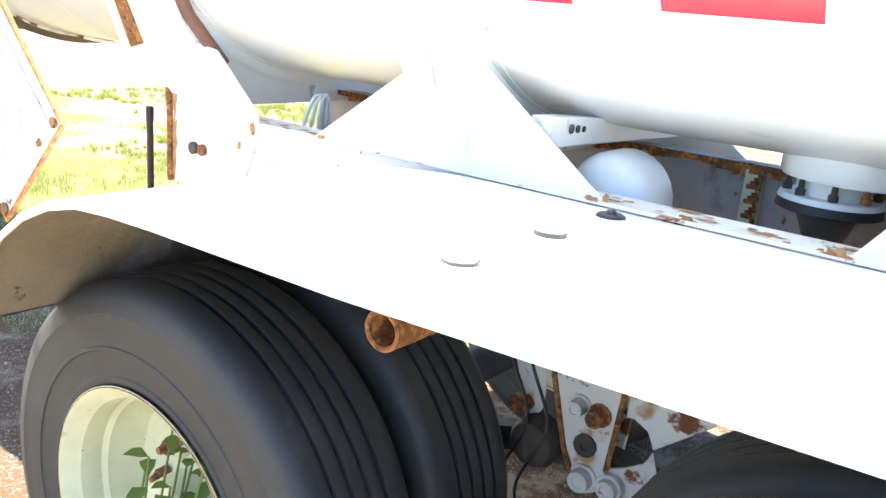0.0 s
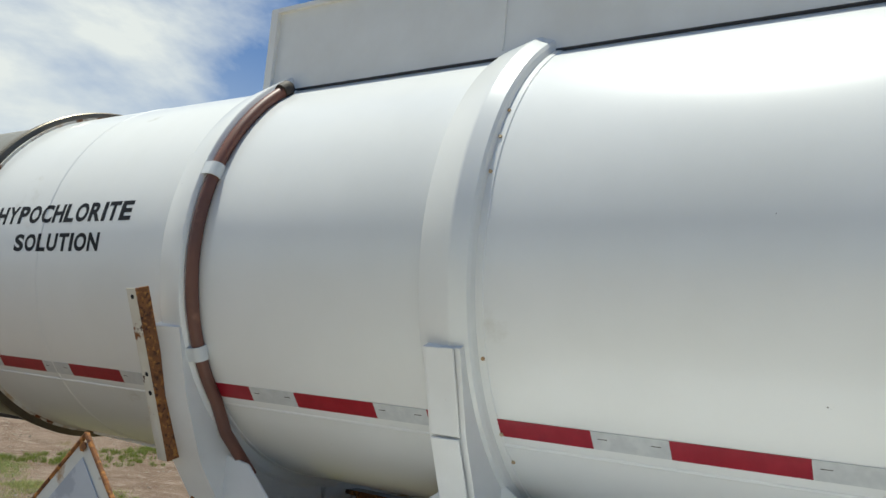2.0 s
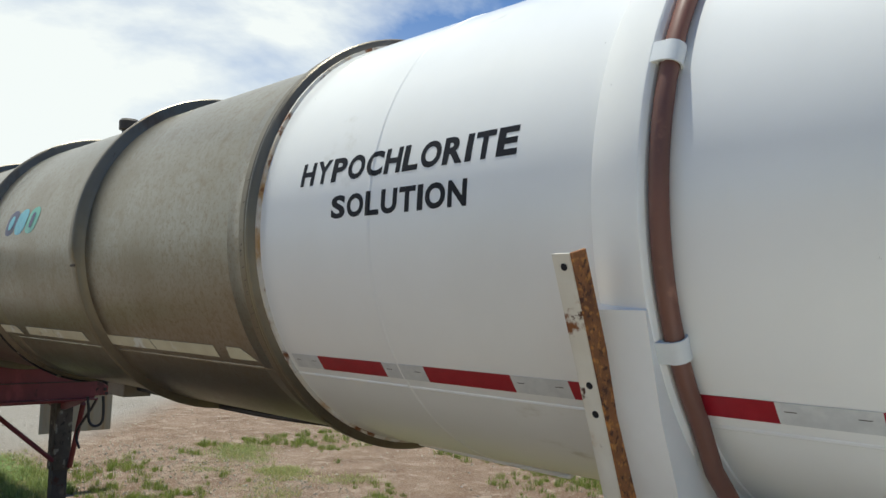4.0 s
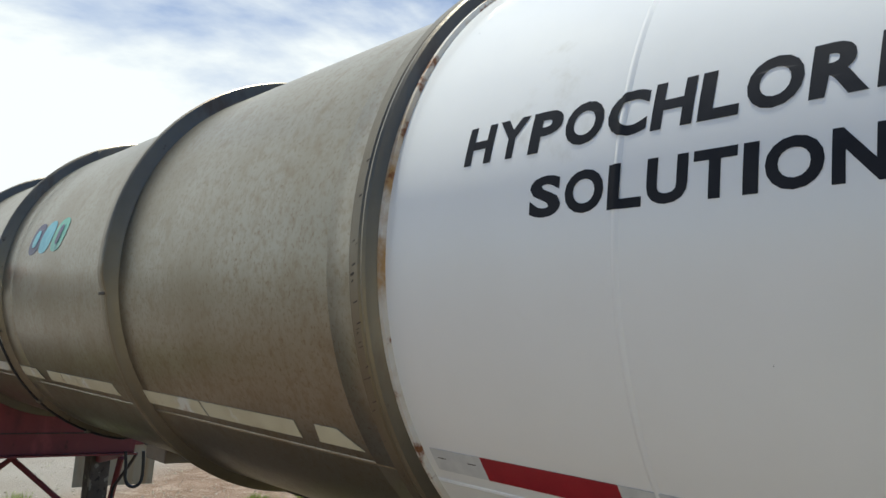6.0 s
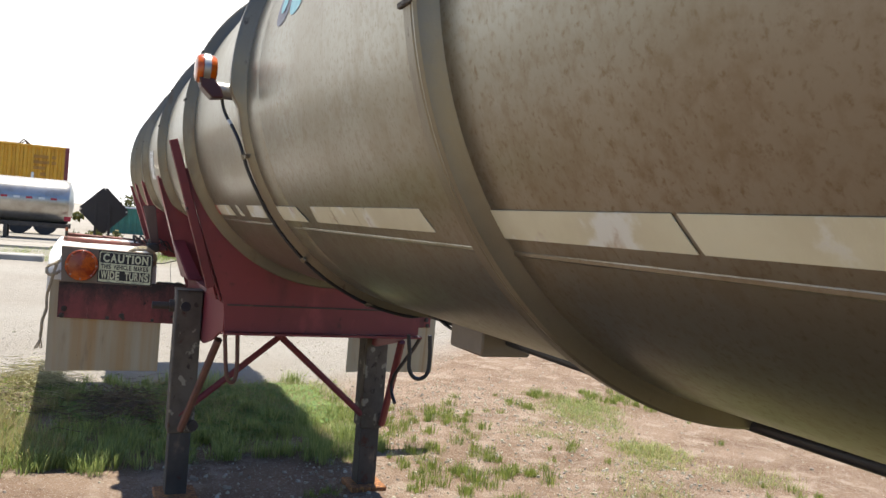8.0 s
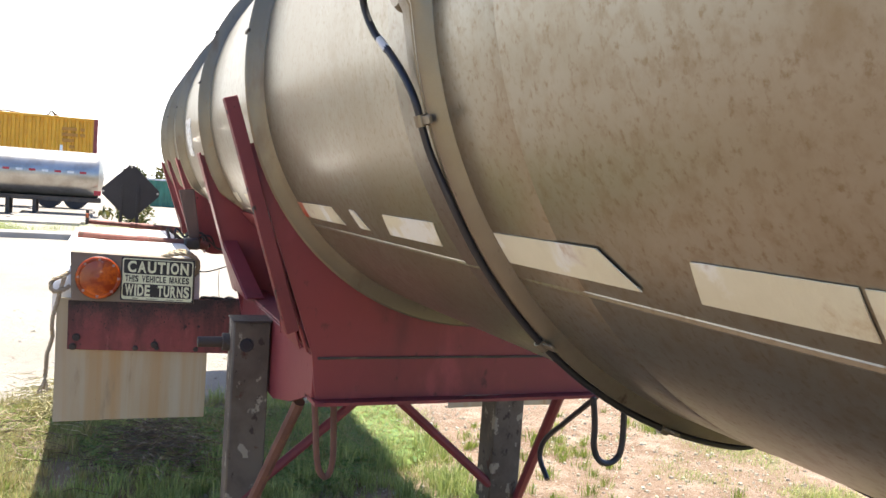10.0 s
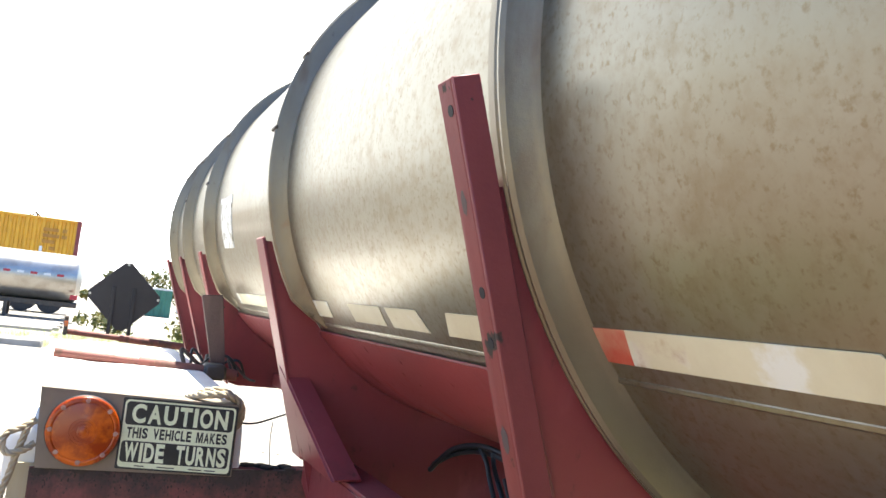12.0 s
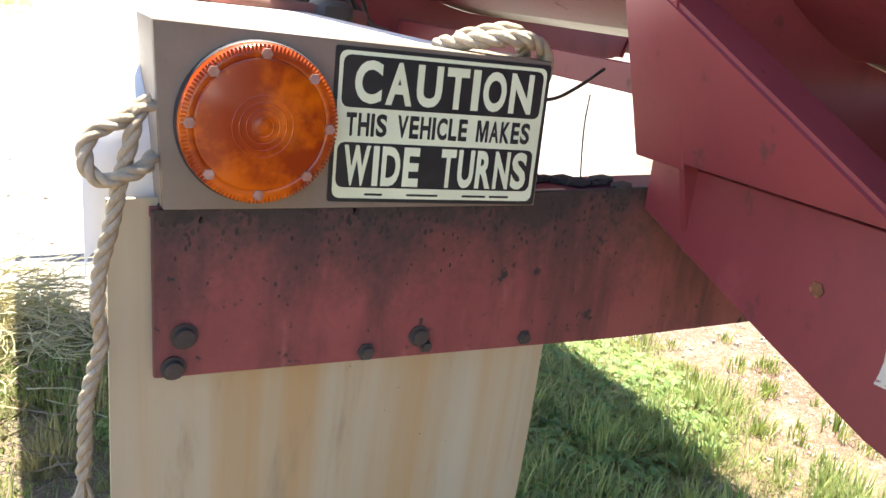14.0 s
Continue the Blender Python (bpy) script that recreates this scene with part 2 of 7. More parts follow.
old_tape = material("yellowed_tape", (0.62, 0.58, 0.42), (0.54, 0.49, 0.34), 6, rough=0.5, bump=0.15, bump_scale=60,
                    spots=[((0.68, 0.68, 0.62), 5, 0.55, 0.62, (1, 1, 1), 0.5), ((0.36, 0.22, 0.09), 10, 0.60, 0.76, (1, 1, 1), 0.7), ((0.10, 0.07, 0.04), 30, 0.70, 0.74, (1, 1, 1), 0.8)])
old_red_tape = material("faded_red_tape", (0.45, 0.06, 0.035), (0.50, 0.28, 0.18), 9, rough=0.5)
band_white = material("white_strap", (0.74, 0.76, 0.76), rough=0.4, bump=0.05)
letter_black = material("black_vinyl_lettering", (0.010, 0.011, 0.015), (0.018, 0.019, 0.024), 12, rough=0.6, bump=0.03, spec=0.2)
sign_black = material("sign_black", (0.012, 0.014, 0.014), (0.022, 0.024, 0.022), 20, rough=0.4, bump=0.03)
sign_cream = material("sign_cream", (0.70, 0.75, 0.52), (0.62, 0.66, 0.44), 8, rough=0.42, bump=0.03)
beige_plate = material("beige_painted_plate", (0.205, 0.165, 0.122), (0.155, 0.118, 0.082), 5, rough=0.55, bump=0.12, bump_scale=60,
                       spots=[((0.12, 0.07, 0.04), 45, 0.66, 0.72, (1, 1, 1), 0.75), ((0.20, 0.15, 0.11), 8, 0.60, 0.78, (1, 1, 0.7), 0.7), ((0.16, 0.07, 0.03), 15, 0.69, 0.74, (1, 1, 1), 0.8)])
crust = material("caked_grease", (0.030, 0.024, 0.020), (0.055, 0.042, 0.032), 30, rough=0.9, bump=0.5, bump_scale=90)
amber = material("amber_lens", (0.56, 0.105, 0.0006), (0.27, 0.030, 0.0006), 15, coat=0.6, rough=0.3, bump=0.05, bump_scale=120, spec=0.25, low=0.40, high=0.60)
chrome = material("zinc_bolt", (0.45, 0.43, 0.40), rough=0.4, metal=0.9, bump=0.1)
flap_skin = material("white_poly_flap", (0.43, 0.39, 0.28), (0.355, 0.305, 0.195), 2.0, rough=0.45, bump=0.06, bump_scale=25, stretch=(2, 1, 0.4),
                     spots=[((0.40, 0.26, 0.11), 1.7, 0.44, 0.70, (4, 1, 0.08), 0.6), ((0.33, 0.20, 0.08), 6, 0.60, 0.80, (5, 1, 0.10), 0.6), ((0.27, 0.22, 0.14), 8, 0.60, 0.78, (2, 1, 0.4), 0.6), ((0.10, 0.08, 0.06), 46, 0.70, 0.74, (1, 1, 1), 0.7)])
fender_white = material("white_poly_fender", (0.80, 0.79, 0.75), (0.72, 0.70, 0.64), 2, rough=0.45, bump=0.05, bump_scale=20)
rope_skin = material("sisal_rope", (0.44, 0.37, 0.26), (0.34, 0.27, 0.17), 30, rough=0.9, bump=0.6, bump_scale=160)
rim_cream = material("cream_rim_paint", (0.62, 0.62, 0.42), (0.52, 0.51, 0.33), 6, rough=0.45, bump=0.1,
                     spots=[((0.36, 0.30, 0.15), 9, 0.60, 0.72, (1, 1, 1), 0.6), (RUST, 40, 0.68, 0.74, (1, 1, 1), 0.85)])
navy = material("navy_sticker", (0.025, 0.03, 0.10), (0.05, 0.05, 0.13), 30, rough=0.4, bump=0.03)
cyan = material("cyan_sticker", (0.10, 0.42, 0.50), (0.16, 0.50, 0.56), 30, rough=0.4, bump=0.03)
teal = material("teal_sticker", (0.10, 0.42, 0.30), (0.14, 0.46, 0.36), 30, rough=0.4, bump=0.03)
silver = material("polished_tank_metal", (0.40, 0.385, 0.36), (0.30, 0.28, 0.25), 2, rough=0.3, metal=0.9, bump=0.03)
yellow = material("yellow_container_paint", (0.62, 0.32, 0.02), (0.54, 0.26, 0.015), 2, rough=0.5, bump=0.05, spots=[((0.30, 0.13, 0.03), 3, 0.62, 0.72, (1, 1, 0.3), 0.7)])
concrete = material("concrete", (0.30, 0.285, 0.26), (0.24, 0.225, 0.20), 2, rough=0.85, bump=0.2)
shed_mat = material("grey_shed_sheet", (0.40, 0.44, 0.48), (0.33, 0.37, 0.42), 1, rough=0.5, bump=0.02)
bark = material("bark", (0.07, 0.05, 0.035), rough=0.9, bump=0.4)


# ---- mesh helpers ----
def part(name, bm, mat, parent=None, label="", smooth=38):
    """Links a bmesh as one mesh object, under a thing or a part if one is given."""
    me = bpy.data.meshes.new(name)
    bmesh.ops.recalc_face_normals(bm, faces=bm.faces)
    bm.to_mesh(me)
    bm.free()
    me.materials.append(mat)
    me.shade_smooth()
    me.set_sharp_from_angle(angle=radians(smooth))
    ob = new(name, me)
    if parent is not None:
        ob.parent = parent
        base = parent.location.copy()
        up = parent.parent
        while up is not None:
            base += up.location if up.type == "EMPTY" else Vector((0, 0, 0))
            up = up.parent
        ob.matrix_parent_inverse = Matrix.Translation(-base) if parent.type == "EMPTY" else Matrix.Identity(4)
    if label:
        ob["label"] = label
    return ob


def thing(name, at, label, category, group="", kind=""):
    ob = new(name)
    ob.location = at
    ob.empty_display_size = 0.2
    return tagged(ob, label, category, group, kind)


def box(bm, lo, hi, bev=0.003, m=None):
    lo, hi = Vector(lo), Vector(hi)
    r = bmesh.ops.create_cube(bm, size=1.0)
    bmesh.ops.scale(bm, vec=hi - lo, verts=r["verts"])
    bmesh.ops.translate(bm, vec=(lo + hi) / 2, verts=r["verts"])
    if m is not None:
        bmesh.ops.transform(bm, matrix=m, verts=r["verts"])
    if bev:
        edges = list({e for v in r["verts"] for e in v.link_edges})
        bmesh.ops.bevel(bm, geom=edges, offset=bev, segments=1, affect="EDGES")


def prism(bm, poly, axis, a, b, bev=0.0):
    """A flat outline pushed out along an axis from a to b. poly: (x, z) for axis y, (y, z) for x, (x, y) for z."""
    def place(p, d):
        return {"y": (p[0], d, p[1]), "x": (d, p[0], p[1]), "z": (p[0], p[1], d)}[axis]
    va = [bm.verts.new(place(p, a)) for p in poly]
    vb = [bm.verts.new(place(p, b)) for p in poly]
    n = len(poly)
    faces = [bm.faces.new(va), bm.faces.new(vb[::-1])]
    faces += [bm.faces.new((va[i], vb[i], vb[(i + 1) % n], va[(i + 1) % n])) for i in range(n)]
    if bev:
        bmesh.ops.bevel(bm, geom=list({e for f in faces for e in f.edges}), offset=bev, segments=1, affect="EDGES")


def tube(bm, pts, r, seg=10, caps=True, twist=None):
    """A round bar, hose or rope along a line of points."""
    pts = [Vector(p) for p in pts]
    rings, up = [], None
    for i, p in enumerate(pts):
        d = (pts[min(i + 1, len(pts) - 1)] - pts[max(i - 1, 0)]).normalized()
        if up is None:
            up = d.orthogonal().normalized()
        up = (up - d * up.dot(d)).normalized()
        side = d.cross(up)
        rr = r[i] if isinstance(r, (list, tuple)) else r
        ring = []
        for k in range(seg):
            a = 2 * math.pi * k / seg
            q = rr
            if twist:
                q = rr * (1 + 0.22 * abs(math.cos(1.5 * (a + twist * i))) - 0.1)
            ring.append(bm.verts.new(p + q * (math.cos(a) * up + math.sin(a) * side)))
        rings.append(ring)
    for a, b in zip(rings, rings[1:]):
        for k in range(seg):
            bm.faces.new((a[k], a[(k + 1) % seg], b[(k + 1) % seg], b[k]))
    if caps:
        bm.faces.new(rings[0][::-1])
        bm.faces.new(rings[-1])


def curve_points(ctrl, n=8):
    """A smooth line through control points."""
    c = [Vector(p) for p in ctrl]
    c = [2 * c[0] - c[1], *c, 2 * c[-1] - c[-2]]
    out = []
    for i in range(1, len(c) - 2):
        p0, p1, p2, p3 = c[i - 1 : i + 3]
        for k in range(n):
            t = k / n
            out.append(0.5 * (2 * p1 + (p2 - p0) * t + (2 * p0 - 5 * p1 + 4 * p2 - p3) * t * t + (3 * p1 - p0 - 3 * p2 + p3) * t**3))
    return [*out, c[-2]]


def lathe(bm, profile, centre, axis, seg=48, span=(0.0, 360.0)):
    """Turns (distance along, radius) pairs round an axis 'x', 'y' or 'z' through centre."""
    full = abs(span[1] - span[0]) >= 360
    count = seg if full else seg + 1
    rings = []
    for d, r in profile:
        ring = []
        for k in range(count):
            a = radians(span[0] + (span[1] - span[0]) * k / seg)
            c, s = r * math.cos(a), r * math.sin(a)
            off = {"y": (-c, d, s), "x": (d, c, s), "z": (c, s, d)}[axis]
            ring.append(bm.verts.new(Vector(centre) + Vector(off)))
        rings.append(ring)
    for a, b in zip(rings, rings[1:]):
        for k in range(seg):
            bm.faces.new((a[k], a[(k + 1) % count], b[(k + 1) % count], b[k]))
    return rings


def disc_lathe(bm, profile, centre, axis, seg=32):
    rings = lathe(bm, profile, centre, axis, seg)
    for ring in (rings[0], rings[-1]):
        bmesh.ops.contextual_create(bm, geom=ring)


def bolt(name, at, axis, r, parent, mat=None, h=0.008, label=""):
    bm = bmesh.new()
    disc_lathe(bm, [(0, r * 1.35), (h * 0.25, r * 1.35), (h * 0.25, r), (h, r * 0.92)], at, axis, 6 if r < 0.012 else 12)
    return part(name, bm, mat or chrome, parent, label)


def lettering(text, height, width, shear=0.0, weight=0.012):
    """Flat letters as vertices and faces, height and width in metres, starting at 0, 0."""
    cu = bpy.data.curves.new("letters", "FONT")
    cu.body, cu.shear, cu.offset = text, shear, weight
    cu.fill_mode = "FRONT"
    cu.resolution_u = 4
    ob = bpy.data.objects.new("letters", cu)
    scene.collection.objects.link(ob)
    bpy.context.view_layer.update()
    me = bpy.data.meshes.new_from_object(ob.evaluated_get(bpy.context.evaluated_depsgraph_get()))
    pts = np.array([v.co[:2] for v in me.vertices])
    faces = [tuple(p.vertices) for p in me.polygons]
    bpy.data.objects.remove(ob)
    bpy.data.curves.remove(cu)
    bpy.data.meshes.remove(me)
    low, high = pts.min(0), pts.max(0)
    pts = (pts - low) / (high - low) * (width, height)
    return pts, faces


# ---- places on the tank ----
CX, CZ, R = 1.780, 1.940, 0.703
GROUND = -0.065


def on_tank(a, y, r):
    """a: degrees round the tank, 0 level on the near side, up is plus."""
    return Vector((CX - r * math.cos(radians(a)), y, CZ + r * math.sin(radians(a))))


def tank_patch(bm, corners, r0, thick=0.0012, n=6):
    """A thin sheet on the tank. corners: (y, angle) for top start, top end, bottom end, bottom start."""
    (ya, aa), (yb, ab), (yc, ac), (yd, ad) = corners
    grid = []
    for i in range(n + 1):
        t = i / n
        row = []
        for j in range(5):
            s = j / 4
            y = (ya * (1 - t) + yb * t) * (1 - s) + (yd * (1 - t) + yc * t) * s
            a = (aa * (1 - t) + ab * t) * (1 - s) + (ad * (1 - t) + ac * t) * s
            row.append((bm.verts.new(on_tank(a, y, r0 + thick)), bm.verts.new(on_tank(a, y, r0))))
        grid.append(row)
    for i in range(n):
        for j in range(4):
            bm.faces.new([grid[i][j][0], grid[i + 1][j][0], grid[i + 1][j + 1][0], grid[i][j + 1][0]])
    rim = [grid[i][0] for i in range(n + 1)] + [grid[n][j] for j in range(1, 5)] + [grid[i][4] for i in range(n - 1, -1, -1)] + [grid[0][j] for j in (3, 2, 1)]
    for p, q in zip(rim, rim[1:] + rim[:1]):
        bm.faces.new([p[0], p[1], q[1], q[0]])


# ---- ground ----
def ground_height(x, y):
    h = 0.035 * noise.noise(Vector((x * 0.35, y * 0.35, 3.1))) + 0.012 * noise.noise(Vector((x * 1.7, y * 1.7, 1.7)))
    far = max(0.0, math.hypot(x - 1.5, y - 5) - 14.0)
    return GROUND + h - 0.004 * min(far, 60.0)


def grass_share(x, y):
    """How much grass grows at a place, 0 to 1."""
    n = noise.noise(Vector((x * 0.55, y * 0.55, 7.7))) + 0.5 * noise.noise(Vector((x * 1.6, y * 1.6, 2.2)))
    lush = max(0.0, 1 - math.hypot((x - 1.35) / 1.9, (y - 10.4) / 2.2)) * 1.7
    verge = max(0.0, 1 - math.hypot((x + 0.3) / 0.8, (y - 10.2) / 1.7)) * 1.8
    rear = max(0.0, 1 - math.hypot((x - 3.4) / 4.2, (y - 4.0) / 3.4)) * 1.05
    band = max(0.0, 1 - abs(y - (30 + 3 * noise.noise(Vector((x * 0.1, 0, 0))))) / 4) * 0.9
    patch = max(0.0, 1 - math.hypot((x - 4.2) / 2.4, (y - 9.2) / 3.2)) * 0.75
    return max(0.0, min(1.0, lush + verge + rear + band + patch + (0.75 + 0.35 * min(1.0, lush)) * n - 0.30))


def ground_mesh():
    def spread(lo, hi, fine_lo, fine_hi, step):
        out, v = [], fine_lo
        while v <= fine_hi:
            out.append(v)
            v += step
        g, v = step, fine_hi
        while v < hi:
            g *= 1.16
            v += g
            out.append(v)
        g, v = step, fine_lo
        while v > lo:
            g *= 1.16
            v -= g
            out.insert(0, v)
        return out

    xs, ys = spread(-900, 900, -3, 7, 0.16), spread(-900, 1200, -2, 15, 0.16)
    verts = [(x, y, ground_height(x, y)) for y in ys for x in xs]
    w = len(xs)
    faces = [(j * w + i, j * w + i + 1, (j + 1) * w + i + 1, (j + 1) * w + i) for j in range(len(ys) - 1) for i in range(w - 1)]
    me = bpy.data.meshes.new("ground")
    me.from_pydata(verts, [], faces)
    share = me.attributes.new("grass", "FLOAT", "POINT")
    share.data.foreach_set("value", [grass_share(v[0], v[1]) for v in verts])
    me.shade_smooth()
    return me


def ground_material():
    m = bpy.data.materials.new("dirt_yard")
    m.use_nodes = True
    nd, ln = m.node_tree.nodes, m.node_tree.links
    b = nd["Principled BSDF"]
    co = nd.new("ShaderNodeTexCoord")

    def noise_node(s, detail=8.0):
        n = nd.new("ShaderNodeTexNoise")
        n.inputs["Scale"].default_value, n.inputs["Detail"].default_value, n.inputs["Roughness"].default_value = s, detail, 0.65
        ln.new(co.outputs["Object"], n.inputs["Vector"])
        return n.outputs["Fac"]

    def ramp(value, lo, hi):
        r = nd.new("ShaderNodeMapRange")
        r.inputs["From Min"].default_value, r.inputs["From Max"].default_value = lo, hi
        ln.new(value, r.inputs["Value"])
        return r.outputs["Result"]

    def mix(fac, a, c):
        mx = nd.new("ShaderNodeMix")
        mx.data_type = "RGBA"
        ln.new(fac, mx.inputs["Factor"])
        for key, v in (("A", a), ("B", c)):
            if isinstance(v, tuple):
                mx.inputs[key].default_value = (*v, 1)
            else:
                ln.new(v, mx.inputs[key])
        return mx.outputs["Result"]

    col = mix(ramp(noise_node(0.8), 0.35, 0.65), (0.112, 0.060, 0.033), (0.142, 0.086, 0.050))
    col = mix(ramp(noise_node(9), 0.50, 0.72), col, (0.062, 0.038, 0.025))
    vor = nd.new("ShaderNodeTexVoronoi")
    vor.inputs["Scale"].default_value = 20
    ln.new(co.outputs["Object"], vor.inputs["Vector"])
    col = mix(ramp(vor.outputs["Distance"], 0.20, 0.05), col, (0.215, 0.165, 0.125))
    sep = nd.new("ShaderNodeSeparateXYZ")
    ln.new(co.outputs["Object"], sep.inputs["Vector"])
    # dirt lightened in patches past y 5.5: its sunlit brightness put into the colour
    pale = nd.new("ShaderNodeMath")
    pale.operation = "MULTIPLY"
    ln.new(ramp(noise_node(1.3), 0.30, 0.58), pale.inputs[0])
    ln.new(ramp(sep.outputs["Y"], 5.5, 8.0), pale.inputs[1])
    col = mix(pale.outputs["Value"], col, (0.225, 0.155, 0.108))
    col = mix(ramp(noise_node(4.5, 5), 0.52, 0.62), col, (0.285, 0.215, 0.160))
    col = mix(ramp(noise_node(48, 2), 0.60, 0.66), col, (0.30, 0.235, 0.185))
    col = mix(ramp(noise_node(26, 4), 0.60, 0.70), col, (0.075, 0.045, 0.028))
    col = mix(ramp(noise_node(120, 2), 0.60, 0.66), col, (0.38, 0.33, 0.28))
    # the gravelled yard further ahead is greyer
    yard = mix(ramp(noise_node(0.35), 0.35, 0.7), (0.285, 0.262, 0.228), (0.235, 0.208, 0.176))
    grey = nd.new("ShaderNodeMath")
    grey.operation = "MULTIPLY"
    ln.new(ramp(sep.outputs["Y"], 9.8, 12.0), grey.inputs[0])
    wedge = nd.new("ShaderNodeMath")
    wedge.operation = "MULTIPLY_ADD"
    wedge.inputs[1].default_value = -0.9
    ln.new(sep.outputs["Y"], wedge.inputs[0])
    ln.new(sep.outputs["X"], wedge.inputs[2])
    ln.new(ramp(wedge.outputs["Value"], -6.6, -7.7), grey.inputs[1])
    col = mix(grey.outputs["Value"], col, yard)
    # unseen ground on the walkway side, made pale to bounce light onto the tank
    bounce = nd.new("ShaderNodeMath")
    bounce.operation = "MULTIPLY"
    ln.new(ramp(sep.outputs["X"], -0.1, -1.2), bounce.inputs[0])
    ln.new(ramp(sep.outputs["Y"], 4.6, 2.6), bounce.inputs[1])
    col = mix(bounce.outputs["Value"], col, (0.47, 0.41, 0.285))
    att = nd.new("ShaderNodeAttribute")
    att.attribute_name = "grass"
    g = nd.new("ShaderNodeMath")
    g.operation = "MULTIPLY"
    ln.new(ramp(att.outputs["Fac"], 0.1, 0.75), g.inputs[0])
    ln.new(ramp(noise_node(14), 0.32, 0.6), g.inputs[1])
    col = mix(g.outputs["Value"], col, (0.165, 0.150, 0.070))
    ln.new(col, b.inputs["Base Color"])
    b.inputs["Roughness"].default_value = 0.95
    b.inputs["Specular IOR Level"].default_value = 0.2
    bp = nd.new("ShaderNodeBump")
    bp.inputs["Strength"].default_value, bp.inputs["Distance"].default_value = 1.0, 0.03
    rough_h = nd.new("ShaderNodeMath")
    rough_h.operation = "MULTIPLY_ADD"
    rough_h.inputs[1].default_value = 1.6
    ln.new(noise_node(7), rough_h.inputs[0])
    ln.new(noise_node(45), rough_h.inputs[2])
    ln.new(rough_h.outputs["Value"], bp.inputs["Height"])
    ln.new(bp.outputs["Normal"], b.inputs["Normal"])
    return m


ground = new("ground", ground_mesh())
ground.data.materials.append(ground_material())
tagged(ground, "reddish dirt and gravel yard with patches of grass", "ground", kind="structure")


def blade_material(name, a, c, thin=0.45):
    m = bpy.data.materials.new(name)
    m.use_nodes = True
    nd, ln = m.node_tree.nodes, m.node_tree.links
    b = nd["Principled BSDF"]
    geo = nd.new("ShaderNodeNewGeometry")
    r = nd.new("ShaderNodeValToRGB")
    r.color_ramp.elements[0].color, r.color_ramp.elements[1].color = (*a, 1), (*c, 1)
    e = r.color_ramp.elements.new(0.86)
    e.color = (0.75 * c[0] + 0.08, 0.9 * c[1] + 0.03, 0.8 * c[2], 1)
    ln.new(geo.outputs["Random Per Island"], r.inputs["Fac"])
    ln.new(r.outputs["Color"], b.inputs["Base Color"])
    b.inputs["Roughness"].default_value = 0.6
    # light shines through thin blades and leaves
    glow = nd.new("ShaderNodeBsdfTranslucent")
    both = nd.new("ShaderNodeMixShader")
    both.inputs["Fac"].default_value = thin
    ln.new(r.outputs["Color"], glow.inputs["Color"])
    ln.new(b.outputs["BSDF"], both.inputs[1])
    ln.new(glow.outputs["BSDF"], both.inputs[2])
    ln.new(both.outputs["Shader"], nd["Material Output"].inputs["Surface"])
    return m


green_blade = blade_material("grass_blades", (0.135, 0.200, 0.056), (0.35, 0.39, 0.155))
pale_blade = blade_material("pale_grass_blades", (0.22, 0.25, 0.075), (0.48, 0.44, 0.20))
clover_leaf = blade_material("clover_leaves", (0.080, 0.175, 0.038), (0.190, 0.320, 0.085))
straw_blade = blade_material("dry_grass_blades", (0.22, 0.19, 0.08), (0.38, 0.32, 0.17))


def grass(name, count, area, tall, mat, label, least=0.15, seed=1, keep=None):
    rnd = random.Random(seed)
    verts, faces = [], []
    made = tries = 0
    while made < count and tries < count * 30:
        tries += 1
        x, y = rnd.uniform(area[0], area[1]), rnd.uniform(area[2], area[3])
        g = grass_share(x, y)
        if g < least or rnd.random() > g * g * 1.3 or (keep and not keep(x, y)):
            continue
        z = ground_height(x, y) - 0.01
        for _ in range(5):
            bx, by = x + rnd.gauss(0, 0.022), y + rnd.gauss(0, 0.022)
            h = rnd.uniform(0.35, 1.0) * tall * (0.5 + 0.6 * g)
            a, lean = rnd.uniform(0, 6.283), rnd.uniform(0.25, 1.25) * h
            w = rnd.uniform(0.0008, 0.0020) * (1 + 2.0 * tall)
            dx, dy = math.cos(a), math.sin(a)
            n = len(verts)
            verts += [(bx - dy * w, by + dx * w, z), (bx + dy * w, by - dx * w, z),
                      (bx + dx * lean * 0.4 + dy * w * 0.8, by + dy * lean * 0.4 - dx * w * 0.8, z + h * 0.65),
                      (bx + dx * lean * 0.4 - dy * w * 0.8, by + dy * lean * 0.4 + dx * w * 0.8, z + h * 0.65),
                      (bx + dx * lean, by + dy * lean, z + h)]
            faces += [(n, n + 1, n + 2, n + 3), (n + 3, n + 2, n + 4)]
        made += 1
    me = bpy.data.meshes.new(name)
    me.from_pydata(verts, [], faces)
    me.materials.append(mat)
    return tagged(new(name, me), label, "grass", kind="stuff")


def clear_of_wheels(x, y):
    return not (0.5 < x < 3.1 and -0.6 < y < 1.9)


